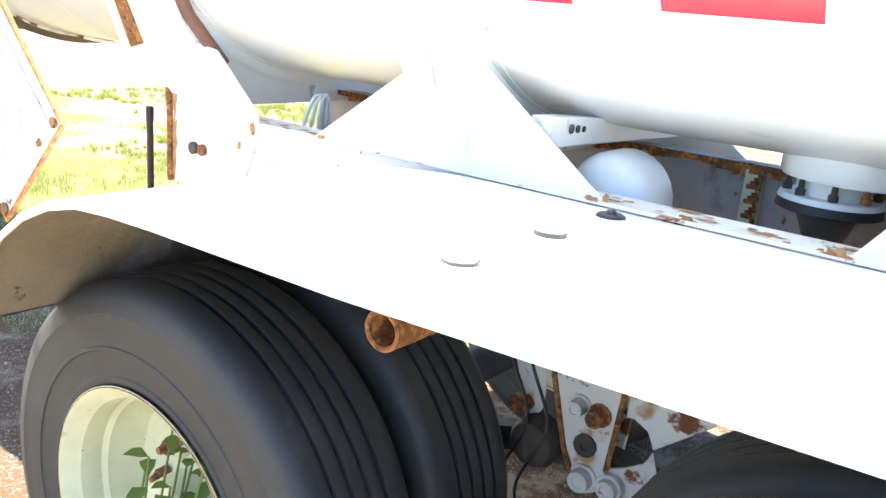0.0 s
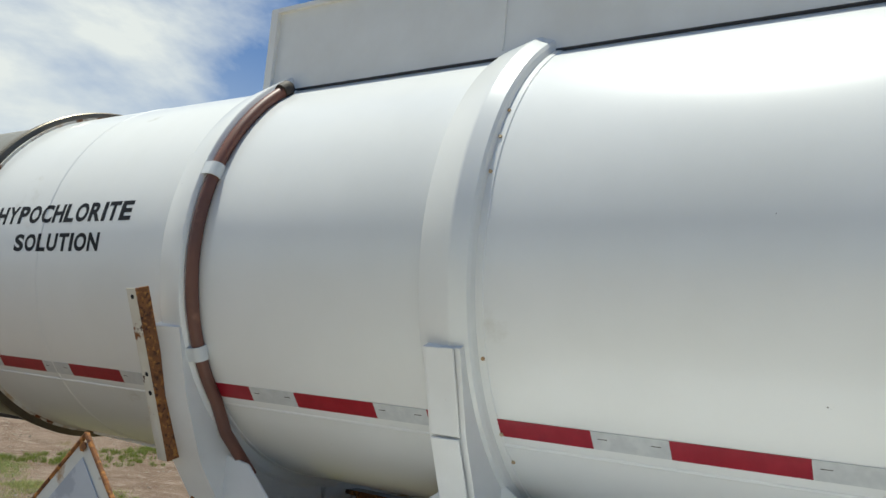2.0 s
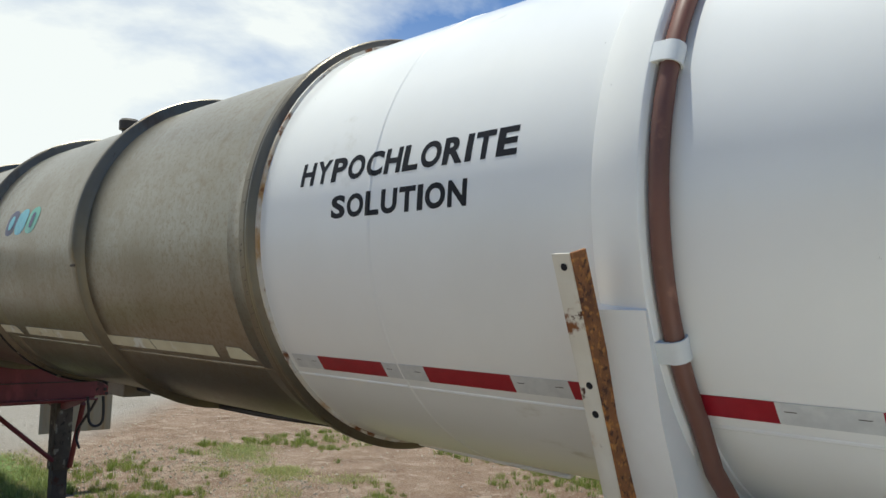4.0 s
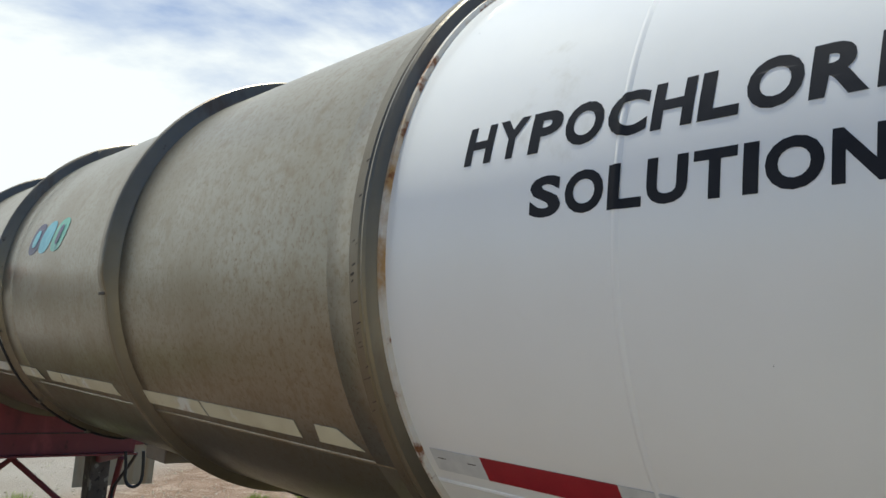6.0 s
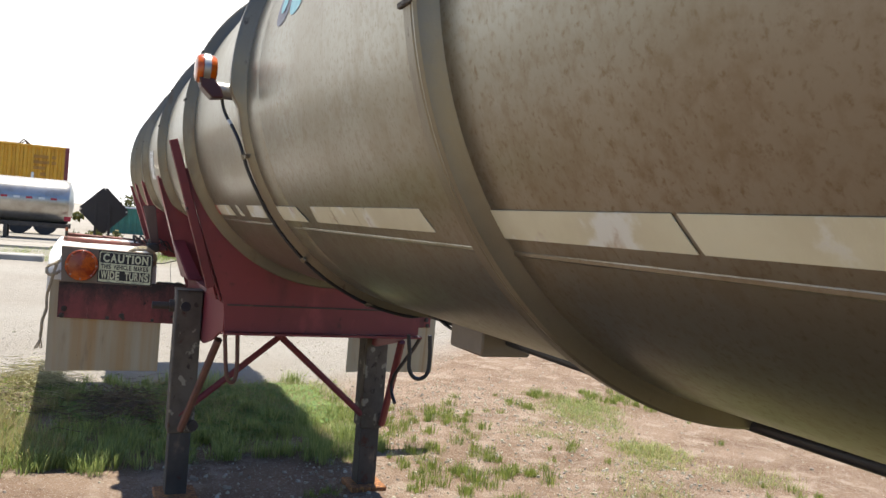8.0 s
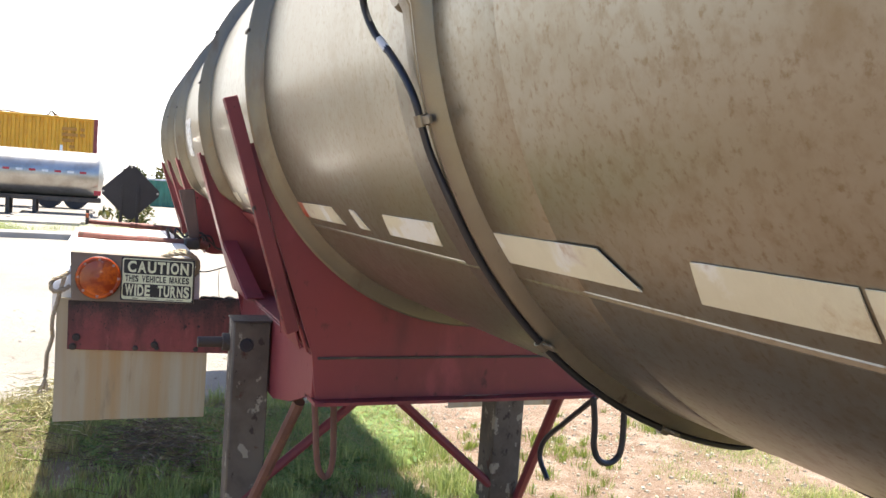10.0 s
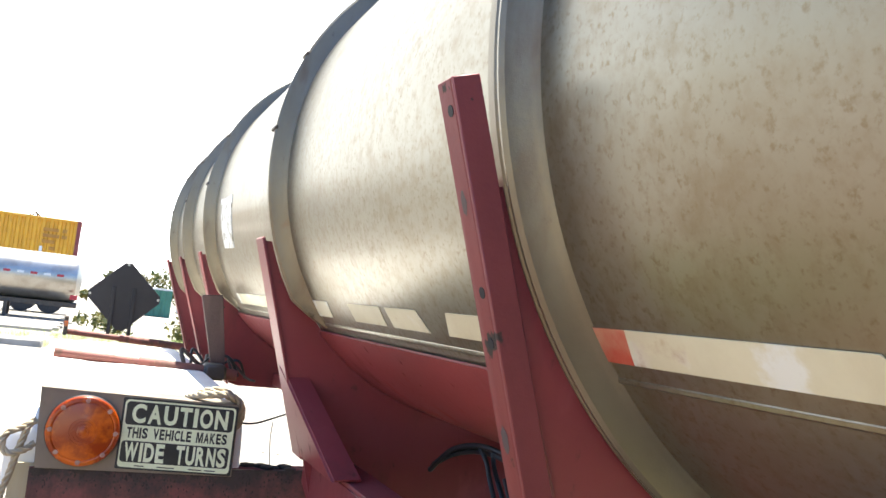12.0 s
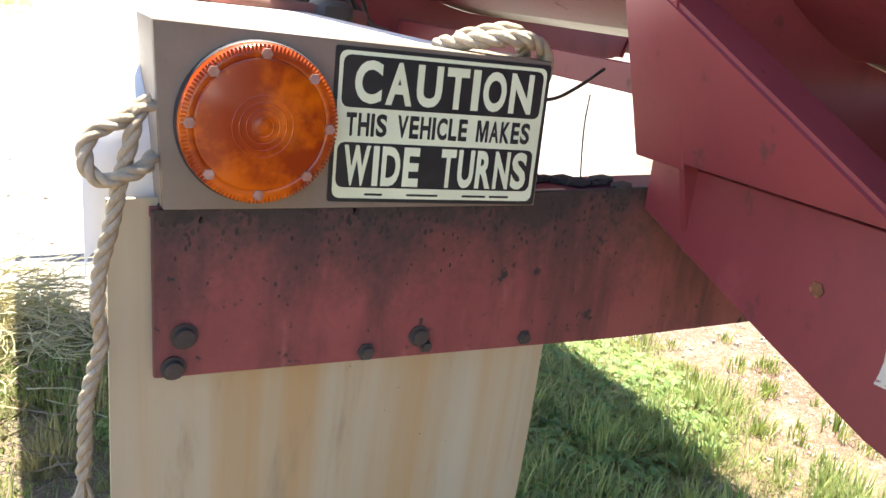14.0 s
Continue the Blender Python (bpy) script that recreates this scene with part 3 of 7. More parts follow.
def clover(name, count, area, label, seed):
    """Low clover: small round leaflets in threes on short stalks."""
    rnd = random.Random(seed)
    verts, faces = [], []
    made = tries = 0
    while made < count and tries < count * 30:
        tries += 1
        x, y = rnd.uniform(area[0], area[1]), rnd.uniform(area[2], area[3])
        g = grass_share(x, y)
        if g < 0.42 or rnd.random() > (g - 0.30) * 1.5:
            continue
        z = ground_height(x, y) + rnd.uniform(0.012, 0.05) * (0.4 + g)
        r = rnd.uniform(0.004, 0.012)
        turn, tip = rnd.uniform(0, 6.283), rnd.uniform(-0.5, 0.5)
        for k in range(3):
            a = turn + 2.094 * k
            cx, cy = x + r * math.cos(a), y + r * math.sin(a)
            n = len(verts)
            for q in range(6):
                b = 1.047 * q
                dx, dy = r * math.cos(b), r * math.sin(b)
                verts.append((cx + dx, cy + dy, z + tip * dx + 0.3 * dy))
            faces.append(tuple(range(n, n + 6)))
        made += 1
    me = bpy.data.meshes.new(name)
    me.from_pydata(verts, [], faces)
    me.materials.append(clover_leaf)
    return tagged(new(name, me), label, "clover", kind="stuff")


def stones(name, count, area, label, seed):
    """Loose gravel: small lumpy stones lying on the dirt."""
    rnd = random.Random(seed)
    verts, faces = [], []
    for _ in range(count):
        x, y = rnd.uniform(area[0], area[1]), rnd.uniform(area[2], area[3])
        r = 0.004 + 0.015 * rnd.random() ** 4
        z = ground_height(x, y) + 0.2 * r
        turn = rnd.uniform(0, 6.283)
        n = len(verts)
        for k in range(5):
            a = turn + 1.2566 * k
            q = r * rnd.uniform(0.7, 1.25)
            verts.append((x + q * math.cos(a), y + q * math.sin(a), z - 0.4 * r))
            verts.append((x + 0.6 * q * math.cos(a + 0.3), y + 0.6 * q * math.sin(a + 0.3), z + 0.5 * r * rnd.uniform(0.7, 1.2)))
        for k in range(5):
            a, b = n + 2 * k, n + 2 * ((k + 1) % 5)
            faces.append((a, b, b + 1, a + 1))
        faces.append(tuple(n + 2 * k + 1 for k in range(5)))
    me = bpy.data.meshes.new(name)
    me.from_pydata(verts, [], faces)
    me.materials.append(stone_mat)
    return tagged(new(name, me), label, "gravel", kind="stuff")


def tufts(name, count, area, tall, mat, label, seed, keep=None):
    """Scattered low tussocks: blades fanning out from many small crowns, crowded into loose drifts."""
    rnd = random.Random(seed)
    verts, faces = [], []
    made = tries = 0
    while made < count and tries < 40 * count:
        tries += 1
        x, y = rnd.uniform(area[0], area[1]), rnd.uniform(area[2], area[3])
        drift = noise.noise(Vector((x * 0.9, y * 0.9, 4.4))) + 0.6 * noise.noise(Vector((x * 2.3, y * 2.3, 9.1)))
        if drift < rnd.uniform(-0.25, 0.45) or (keep and not keep(x, y)):
            continue
        made += 1
        size = rnd.uniform(0.35, 1.0) ** 1.5
        for _ in range(int(16 + 46 * size)):
            a, q = rnd.uniform(0, 6.283), rnd.random() ** 0.7
            bx, by = x + 0.085 * size * q * math.cos(a), y + 0.085 * size * q * math.sin(a)
            z = ground_height(bx, by) - 0.008
            h = tall * (0.35 + 0.65 * size) * rnd.uniform(0.4, 1.0)
            a += rnd.gauss(0, 0.7)
            lean = h * (0.15 + 0.75 * q * rnd.random())
            dx, dy, w = math.cos(a), math.sin(a), rnd.uniform(0.0011, 0.0026)
            n = len(verts)
            verts += [(bx - dy * w, by + dx * w, z), (bx + dy * w, by - dx * w, z),
                      (bx + dx * lean * 0.4 + dy * w, by + dy * lean * 0.4 - dx * w, z + h * 0.65),
                      (bx + dx * lean * 0.4 - dy * w, by + dy * lean * 0.4 + dx * w, z + h * 0.65),
                      (bx + dx * lean, by + dy * lean, z + h)]
            faces += [(n, n + 1, n + 2, n + 3), (n + 3, n + 2, n + 4)]
    me = bpy.data.meshes.new(name)
    me.from_pydata(verts, [], faces)
    me.materials.append(mat)
    return tagged(new(name, me), label, "grass", kind="stuff")


tuft_blade = blade_material("tussock_blades", (0.10, 0.155, 0.030), (0.26, 0.31, 0.085))
tufts("grass_tussocks", 1700, (2.6, 11.0, 3.0, 11.0), 0.11, tuft_blade, "low yellow-green grass tussocks scattered over the dirt", 61, clear_of_wheels)
tufts("grass_tussocks", 160, (0.9, 2.6, 4.5, 8.5), 0.08, tuft_blade, "low yellow-green grass tussocks scattered over the dirt", 62, clear_of_wheels)
tufts("dry_grass", 300, (-0.7, 0.62, 9.1, 11.6), 0.17, straw_blade, "dry straw-coloured grass and brush", 63)
tufts("grass_tussocks", 120, (-0.7, 0.7, 9.0, 11.6), 0.12, tuft_blade, "low yellow-green grass tussocks scattered over the dirt", 64)
tufts("grass_tussocks", 420, (0.45, 2.7, 8.9, 11.6), 0.17, green_blade, "leafy green tussocks in the shade of the trailer", 65)
tufts("grass_tussocks", 160, (-0.6, 0.5, 8.9, 11.4), 0.15, green_blade, "leafy green tussocks beside the mud flap", 66)
pale_straw = blade_material("pale_straw", (0.42, 0.36, 0.22), (0.62, 0.54, 0.36))
twig_bark = blade_material("dead_twigs", (0.085, 0.055, 0.040), (0.19, 0.135, 0.095), 0.0)


def dead_brush(count, area, seed, tall=0.10, mat=twig_bark, label="tangle of brown dead twigs lying in the grass"):
    """A flattened tangle of thin dead twigs."""
    rnd = random.Random(seed)
    verts, faces = [], []
    for _ in range(count):
        x, y = rnd.gauss((area[0] + area[1]) / 2, (area[1] - area[0]) / 4), rnd.gauss((area[2] + area[3]) / 2, (area[3] - area[2]) / 4)
        z, a, w = ground_height(x, y), rnd.uniform(0, 6.283), rnd.uniform(0.0012, 0.0026)
        p = Vector((x, y, z + rnd.uniform(0.01, tall)))
        for _ in range(rnd.randint(2, 4)):
            a += rnd.uniform(-0.6, 0.6)
            q = p + Vector((math.cos(a), math.sin(a), rnd.uniform(-0.35, 0.35))) * rnd.uniform(0.03, 0.08)
            q.z = max(q.z, z + 0.004)
            d = (q - p).normalized()
            e, f = d.cross(Vector((0, 0, 1))).normalized() * w, Vector((0, 0, w))
            n = len(verts)
            verts += [tuple(v) for v in (p + e, p - 0.5 * e + f, p - 0.5 * e - f, q + e, q - 0.5 * e + f, q - 0.5 * e - f)]
            faces += [(n, n + 1, n + 4, n + 3), (n + 1, n + 2, n + 5, n + 4), (n + 2, n, n + 3, n + 5)]
            p = q
    me = bpy.data.meshes.new("dead_brush")
    me.from_pydata(verts, [], faces)
    me.materials.append(mat)
    return tagged(new("dead_brush", me), label, "brush", kind="stuff")


dead_brush(1100, (0.70, 1.35, 10.0, 11.0), 71)
dead_brush(350, (-0.3, 0.5, 10.2, 11.4), 72)
dead_brush(260, (0.9, 2.1, 10.0, 11.4), 74, 0.05)
dead_brush(520, (0.24, 0.64, 10.9, 11.8), 73, 0.20, pale_straw, "heap of pale dry weeds by the flap")
stone_mat = blade_material("gravel_stones", (0.20, 0.165, 0.13), (0.42, 0.38, 0.33), 0.0)
clover("clover", 13000, (0.50, 4.2, 7.9, 12.0), "low dark green clover under the trailer", 31)
grass("grass", 20000, (-1.6, 5.5, 6.5, 14.0), 0.085, green_blade, "green grass growing on the dirt", 0.18, 3)
grass("grass", 15000, (-1.0, 12.0, 1.5, 9.0), 0.10, pale_blade, "sparse yellow-green grass tufts on the dirt", 0.14, 4, clear_of_wheels)
grass("grass", 6500, (-0.9, 1.2, 8.9, 12.5), 0.11, green_blade, "green grass growing on the dirt", 0.12, 14)
grass("grass", 7000, (1.0, 4.6, 7.6, 11.0), 0.07, tuft_blade, "low grass growing on the dirt", 0.10, 15)
grass("dry_grass", 6500, (-1.4, 12.0, 1.5, 13.5), 0.13, straw_blade, "dry straw-coloured grass stalks", 0.10, 5, clear_of_wheels)
grass("grass", 2500, (-14, 10, 25, 35), 0.35, green_blade, "far strip of green weeds beyond the yard", 0.2, 6)
stones("gravel", 9000, (-2.5, 9.0, 1.5, 16.0), "loose gravel scattered over the dirt", 12)
stones("gravel", 7000, (1.2, 4.8, 6.0, 11.5), "loose gravel scattered over the dirt", 13)

# ================= the trailer =================
trailer = thing("tank_trailer", (CX, 5.0, GROUND), "long tank trailer with white rear, brown front and maroon frame", "tank trailer")
Y_JOIN, Y_REAR, Y_FRONT = 3.455, -1.35, 12.75


def shell(name, y0, y1, mat, head0, head1, label):
    bm = bmesh.new()
    prof = []
    if head0:
        prof += [(y0 - 0.20 * math.cos(t), max(0.004, R * math.sin(t))) for t in np.linspace(0.02, math.pi / 2, 9)[:-1]]
    steps = max(2, int((y1 - y0) / 0.25))
    prof += [(y0 + (y1 - y0) * i / steps, R) for i in range(steps + 1)]
    if head1:
        prof += [(y1 + 0.20 * math.cos(t), max(0.004, R * math.sin(t))) for t in np.linspace(math.pi / 2, 0.02, 9)[1:]]
    lathe(bm, prof, (CX, 0, CZ), "y", 144)
    return part(name, bm, mat, trailer, label)


shell("tank_shell", Y_REAR, Y_JOIN, white_gel, True, False, "glossy white painted tank shell")
shell("tank_shell", Y_JOIN, Y_FRONT, brown_gel, False, True, "stained brown bare metal tank shell")


def ring(y0, wrap=0.12, high=0.040, wide=0.08, mat=brown_ring, back=0.13, span=(0.0, 360.0), rise=0.0):
    bm = bmesh.new()
    prof = [(y0 - 0.010, R - 0.001), (y0 - 0.006, R + 0.008)]
    prof += [(y0 - 0.003, R + 0.012), (y0 + 0.002, R + high * 0.9), (y0 + 0.007, R + high + 0.001), (y0 + 0.013, R + high), (y0 + 0.016, R + high - 0.007), (y0 + 0.021, R + high - 0.007),
             (y0 + 0.025, R + high - 0.002), (y0 + wide - 0.014, R + high - 0.002), (y0 + wide - 0.006, R + high * 0.8), (y0 + wide, R + 0.008), (y0 + wide + 0.006, R - 0.001)]
    lathe(bm, prof, (CX, 0, CZ), "y", 144, span)
    # the ring stands taller over the top of the shell
    for v in bm.verts:
        off = Vector((v.co.x - CX, 0, v.co.z - CZ))
        if off.length > R + 0.012:
            u = min(1.0, max(0.0, (off.z / off.length + 0.14) / 0.09))
            v.co += off.normalized() * rise * u * u * (3 - 2 * u)
    # a ring that stops above the wrap plate runs out to nothing
    if span[0] < 0:
        for v in bm.verts:
            off = Vector((v.co.x - CX, 0, v.co.z - CZ))
            a = math.degrees(math.atan2(off.z, abs(off.x)))
            u = min(1.0, max(0.0, (a - span[0]) / 9.0))
            v.co = Vector((CX, v.co.y, CZ)) + off.normalized() * (R + (off.length - R) * (0.08 + 0.92 * u))
    ob = part("stiffening_ring", bm, mat, trailer, "weathered raised stiffening ring", 30)
    if wrap > 0.05:
        bm = bmesh.new()
        lathe(bm, [(y0 - back - 0.010, R - 0.001), (y0 - back, R + 0.0016), (y0 + wide + wrap, R + 0.0022), (y0 + wide + wrap + 0.004, R - 0.001)], (CX, 0, CZ), "y", 144)
        part("ring_pad", bm, brown_gel, ob, "thin doubler sheet under the ring", 60)
    for a in (() if y0 < 4 or 6 < y0 < 7 else (3.0, -7.6) if y0 < 7 else (24.0, 6.0)):
        bm = bmesh.new()
        p = on_tank(a, y0 + wide / 2, R + high)
        m = Matrix.Translation(p) @ Matrix.Rotation(radians(-90 + a), 4, "Y")
        box(bm, (-0.005, -0.026, -0.006), (0.005, 0.030, 0.004), 0.002, m)
        part("ring_clamp", bm, dark_steel, ob, "dark bolted clamp")
    return ob


RINGS = (3.468, 4.850, 6.335, 7.652, 9.050, 10.505, 11.400, 12.190)
RISE = {6.335: 0.024, 4.850: 0.014}
for y0 in RINGS:
    ring(y0, high=0.024 if 6 < y0 < 7 else 0.034 if y0 < 7 else 0.048, wide=0.066 if y0 < 7 else 0.055, wrap=0.11 if y0 < 4 or 6 < y0 < 7 else 0.012, rise=RISE.get(y0, 0.0), back=0.18 if 6 < y0 < 7 else 0.0, span=(-41.0, 221.0) if y0 > 9 else (0.0, 360.0))

# short dark scorch marks across the first ring
rnd = random.Random(17)
bm = bmesh.new()
for k in range(24):
    a, y, w, deep = rnd.gauss(-12.0, 11.0), 3.468 + rnd.uniform(0.023, 0.040), rnd.uniform(0.04, 0.13), rnd.uniform(0.005, 0.013)
    tank_patch(bm, ((y, a + w), (y + deep, a + w * 0.9 - 0.3), (y + deep, a - w * 0.8 - 0.3), (y, a - w)), R + 0.0318, 0.0006, 2)
tagged(part("scorched_weld", bm, dark_steel, trailer, "dark scorch marks across the ring"), kind="stuff")

# rust line where the white coating meets the first ring
bm = bmesh.new()
lathe(bm, [(Y_JOIN - 0.006, R), (Y_JOIN - 0.004, R + 0.010), (Y_JOIN + 0.006, R + 0.010), (Y_JOIN + 0.008, R)], (CX, 0, CZ), "y", 144)
part("seam_strip", bm, material("rusty_seam", (0.72, 0.70, 0.64), (0.60, 0.52, 0.40), 5, rough=0.5, spots=[((0.42, 0.25, 0.10), 6, 0.50, 0.64, (1, 1, 1), 0.8), (RUST, 9, 0.54, 0.60, (1, 1, 1), 0.85)]), trailer, "rust-spotted white seam")

# raised seams along the shell below the tape
for y0, y1, mat in ((Y_REAR + 0.1, Y_JOIN - 0.01, white_gel), (Y_JOIN + 0.1, Y_FRONT, brown_gel)):
    bm = bmesh.new()
    for a in (-40.0, 220.0):
        tube(bm, [on_tank(a, y0 + (y1 - y0) * i / 40, R - 0.0035) for i in range(41)], 0.0065, 8)
    part("shell_seam", bm, mat, trailer)
SEAM_Y = 2.93
for y0 in (SEAM_Y,):
    bm = bmesh.new()
    lathe(bm, [(y0 - 0.008, R - 0.001), (y0 - 0.002, R + 0.0025), (y0 + 0.002, R + 0.0025), (y0 + 0.008, R - 0.001)], (CX, 0, CZ), "y", 144)
    part("shell_seam", bm, white_gel, trailer)

# ---- white ribs, saddles and gussets of the rear section ----
FRAME_X, FRAME_TOP = 1.33, 1.136


def rib(crest, far, near, name="coated_rib"):
    """A coated ring round the shell: a ramp from its far edge up to a crest, a short slope, then a step down at its near edge."""
    drop = 0.030 * min(1.0, (crest - near) / 0.05)
    bm = bmesh.new()
    lathe(bm, [(near - 0.024, R - 0.001), (near - 0.021, R + 0.003), (near - 0.003, R + 0.004), (near, R + 0.034 - 0.5 * drop), (near + 0.005, R + 0.043 - 0.5 * drop), (crest - 0.003, R + 0.043), (crest + 0.003, R + 0.043),
               (far - 0.010, R + 0.022), (far - 0.003, R + 0.019), (far, R + 0.013), (far + 0.003, R - 0.001)], (CX, 0, CZ), "y", 144)
    return part(name, bm, white_gel, trailer, "white coated rib round the tank", 12)


rib(2.104, 2.222, 2.093)
rib2 = rib(1.157, 1.258, 1.109)
rib(0.0, 0.090, -0.045)
rib(-0.87, -0.77, -0.91)


def arc(a0, a1, r, n=14):
    return [(CX - r * math.cos(radians(a0 + (a1 - a0) * i / n)), CZ + r * math.sin(radians(a0 + (a1 - a0) * i / n))) for i in range(n + 1)]


def white_saddle(y0, y1, foot_a, foot_b, near_plate=True, gusset=None):
    """A box column that hugs the shell from the rib down to the frame, with a triangular gusset on the frame's edge."""
    bm = bmesh.new()
    for side in (1, -1):
        outer = [(1.064, 1.704), (1.124, 1.500), (1.208, 1.305), (1.312, 1.16), (1.316, 1.140)]
        inner = arc(-88, -18, R + 0.001)
        poly = outer + [(1.777, 1.140)] + inner
        if side < 0:
            poly = [(2 * CX - x, z) for x, z in poly]
        prism(bm, poly, "y", y0, y1)
    saddle = part("saddle", bm, white_paint, trailer, "white welded saddle under the tank", 30)
    for side in (1, -1):
        bm = bmesh.new()
        x0 = FRAME_X - 0.022 if side > 0 else 2 * CX - FRAME_X + 0.014
        prism(bm, gusset or [(foot_a, 1.128), (foot_b, 1.128), (y0 - 0.01, 1.385), (y1 + 0.045, 1.365)], "x", x0, x0 + 0.008, 0.002)
        part("gusset", bm, white_paint, saddle, "white triangular gusset plate")
    if near_plate:
        bm = bmesh.new()
        for (xa, za), (xb, zb), wa in (((1.062, 1.706), (1.122, 1.504), 0.0), ((1.121, 1.500), (1.206, 1.300), 0.003)):
            d = Vector((xb - xa, 0, zb - za)).normalized()
            nrm = Vector((-abs(d.z), 0, -abs(d.x) if d.z < 0 else 0)).normalized()
            nrm = Vector((d.z, 0, -d.x)).normalized()
            q = [(xa + nrm.x * (0.003 + wa), za + nrm.z * (0.003 + wa)), (xb + nrm.x * (0.003 + wa), zb + nrm.z * (0.003 + wa)),
                 (xb + nrm.x * (0.007 + wa), zb + nrm.z * (0.007 + wa)), (xa + nrm.x * (0.007 + wa), za + nrm.z * (0.007 + wa))]
            prism(bm, q, "y", y0 + 0.013, y0 + 0.092, 0.002)
        part("cover_plate", bm, white_paint, saddle, "flat white cover plate with a grey top edge")
    return saddle


white_saddle(1.124, 1.226, 1.615, 0.764)
white_saddle(2.100, 2.235, 2.33, 1.885, False, [(2.215, 0.90), (1.90, 0.90), (1.822, 1.12), (1.828, 1.16), (2.005, 1.312), (2.225, 1.345)])
white_saddle(-0.04, 0.095, 0.312, -0.42)
white_saddle(-0.893, -0.755, -0.45, -1.3, near_plate=False)
for a, yb in ((30, 1.112), (23, 1.108), (15, 1.108), (-21, 1.102), (-37, 1.092), (-44, 1.085)):
    p = on_tank(a, yb - 0.008, R + 0.004)
    bm = bmesh.new()
    disc_lathe(bm, [(0, 0.0052), (0.004, 0.0042)], (0, 0, 0), "x", 8)
    bmesh.ops.transform(bm, matrix=Matrix.Translation(p) @ Matrix.Rotation(radians(180 + a), 4, "Y"), verts=bm.verts)
    part("rivet", bm, material("rusty_rivet", (0.52, 0.42, 0.28), (0.34, 0.20, 0.09), 20, rough=0.8) if "rusty_rivet" not in bpy.data.materials else bpy.data.materials["rusty_rivet"], rib2)

# ---- rusty angle post beside the first saddle ----
def angle_post(y, top, bottom, in_w, out_w, mat_side, mat_front, label, holes=(), hole_w=0.5):
    """An angle iron that leans with the shell: one leg faces the walkway (-x), one faces back (-y)."""
    (xt, zt), (xb, zb) = top, bottom
    bm = bmesh.new()
    t = 0.007
    prism(bm, [(xt, zt), (xt + in_w, zt + 0.012), (xb + in_w, zb + 0.012), (xb, zb)], "y", y, y + t, 0.0015)
    front = part("angle_leg", bm, mat_front, trailer, label)
    bm = bmesh.new()
    prism(bm, [(xt, zt), (xt + t, zt), (xb + t, zb), (xb, zb)], "y", y + t, y + out_w, 0.0015)
    side = part("angle_leg", bm, mat_side, trailer)
    for f in holes:
        x, z = xt + (xb - xt) * f, zt + (zb - zt) * f
        bm = bmesh.new()
        disc_lathe(bm, [(0.0, 0.0075), (-0.0008, 0.0075)], (0, 0, 0), "x", 12)
        lean = math.atan2(xb - xt, zt - zb)
        bmesh.ops.transform(bm, matrix=Matrix.Translation((x, y + out_w * hole_w, z)) @ Matrix.Rotation(-lean, 4, "Y"), verts=bm.verts)
        part("bolt_hole", bm, letter_black, side, "dark bolt hole")
    return front


angle_post(2.197, (0.972, 1.806), (1.166, 1.300), 0.043, 0.050, white_rusty, rust_metal, "orange rusted angle iron post", (0.05, 0.49, 0.60))

# ---- hoses over the ribs ----
def strapped_hose(y, a0, a1, lower, bands, r=0.019):
    bm = bmesh.new()
    pts = [on_tank(a0 + (a1 - a0) * i / 40, y, R + r - 0.002) for i in range(41)] + [Vector(p) for p in lower]
    tube(bm, pts, r, 12)
    hose = part("drain_hose", bm, brown_hose, trailer, "reddish-brown rubber hose following the rib")
    for a in bands:
        bm = bmesh.new()
        m = Matrix.Translation(on_tank(a, y, R + r - 0.002)) @ Matrix.Rotation(radians(a), 4, "Y")
        lathe(bm, [(-0.022, r + 0.002), (-0.022, r + 0.006), (0.022, r + 0.006), (0.022, r + 0.002)], (0, 0, 0), "z", 14)
        box(bm, (-0.004, 0.0, -0.022), (0.004, 0.030, 0.022), 0.001, Matrix.Translation((-r - 0.002, 0, 0)))
        bmesh.ops.transform(bm, matrix=m, verts=bm.verts)
        part("hose_strap", bm, band_white, hose, "white hose strap")
    return hose


hose = strapped_hose(2.072, 52, -38, [(1.262, 2.068, 1.40), (1.37, 2.05, 1.27)], (19.5, -25))
strapped_hose(0.122, 56, -34, [(1.205, 0.148, 1.50), (1.29, 0.168, 1.38), (1.38, 0.185, 1.27), (1.44, 0.19, 1.10)], ())
bm = bmesh.new()
disc_lathe(bm, [(-0.02, 0.026), (0.0, 0.028), (0.02, 0.026), (0.03, 0.018)], (0, 0, 0), "x", 12)
bmesh.ops.transform(bm, matrix=Matrix.Translation(on_tank(53, 2.072, R + 0.02)) @ Matrix.Rotation(radians(-40), 4, "Y"), verts=bm.verts)
part("hose_elbow", bm, dark_steel, hose, "dark pipe elbow")

# ---- vent on the tank top ----
bm = bmesh.new()
disc_lathe(bm, [(2.630, 0.040), (2.730, 0.040), (2.735, 0.058), (2.785, 0.060), (2.798, 0.050)], (CX, 6.15, 0), "z", 20)
part("vent_cap", bm, dark_steel, trailer, "dark vent cap on the tank top")

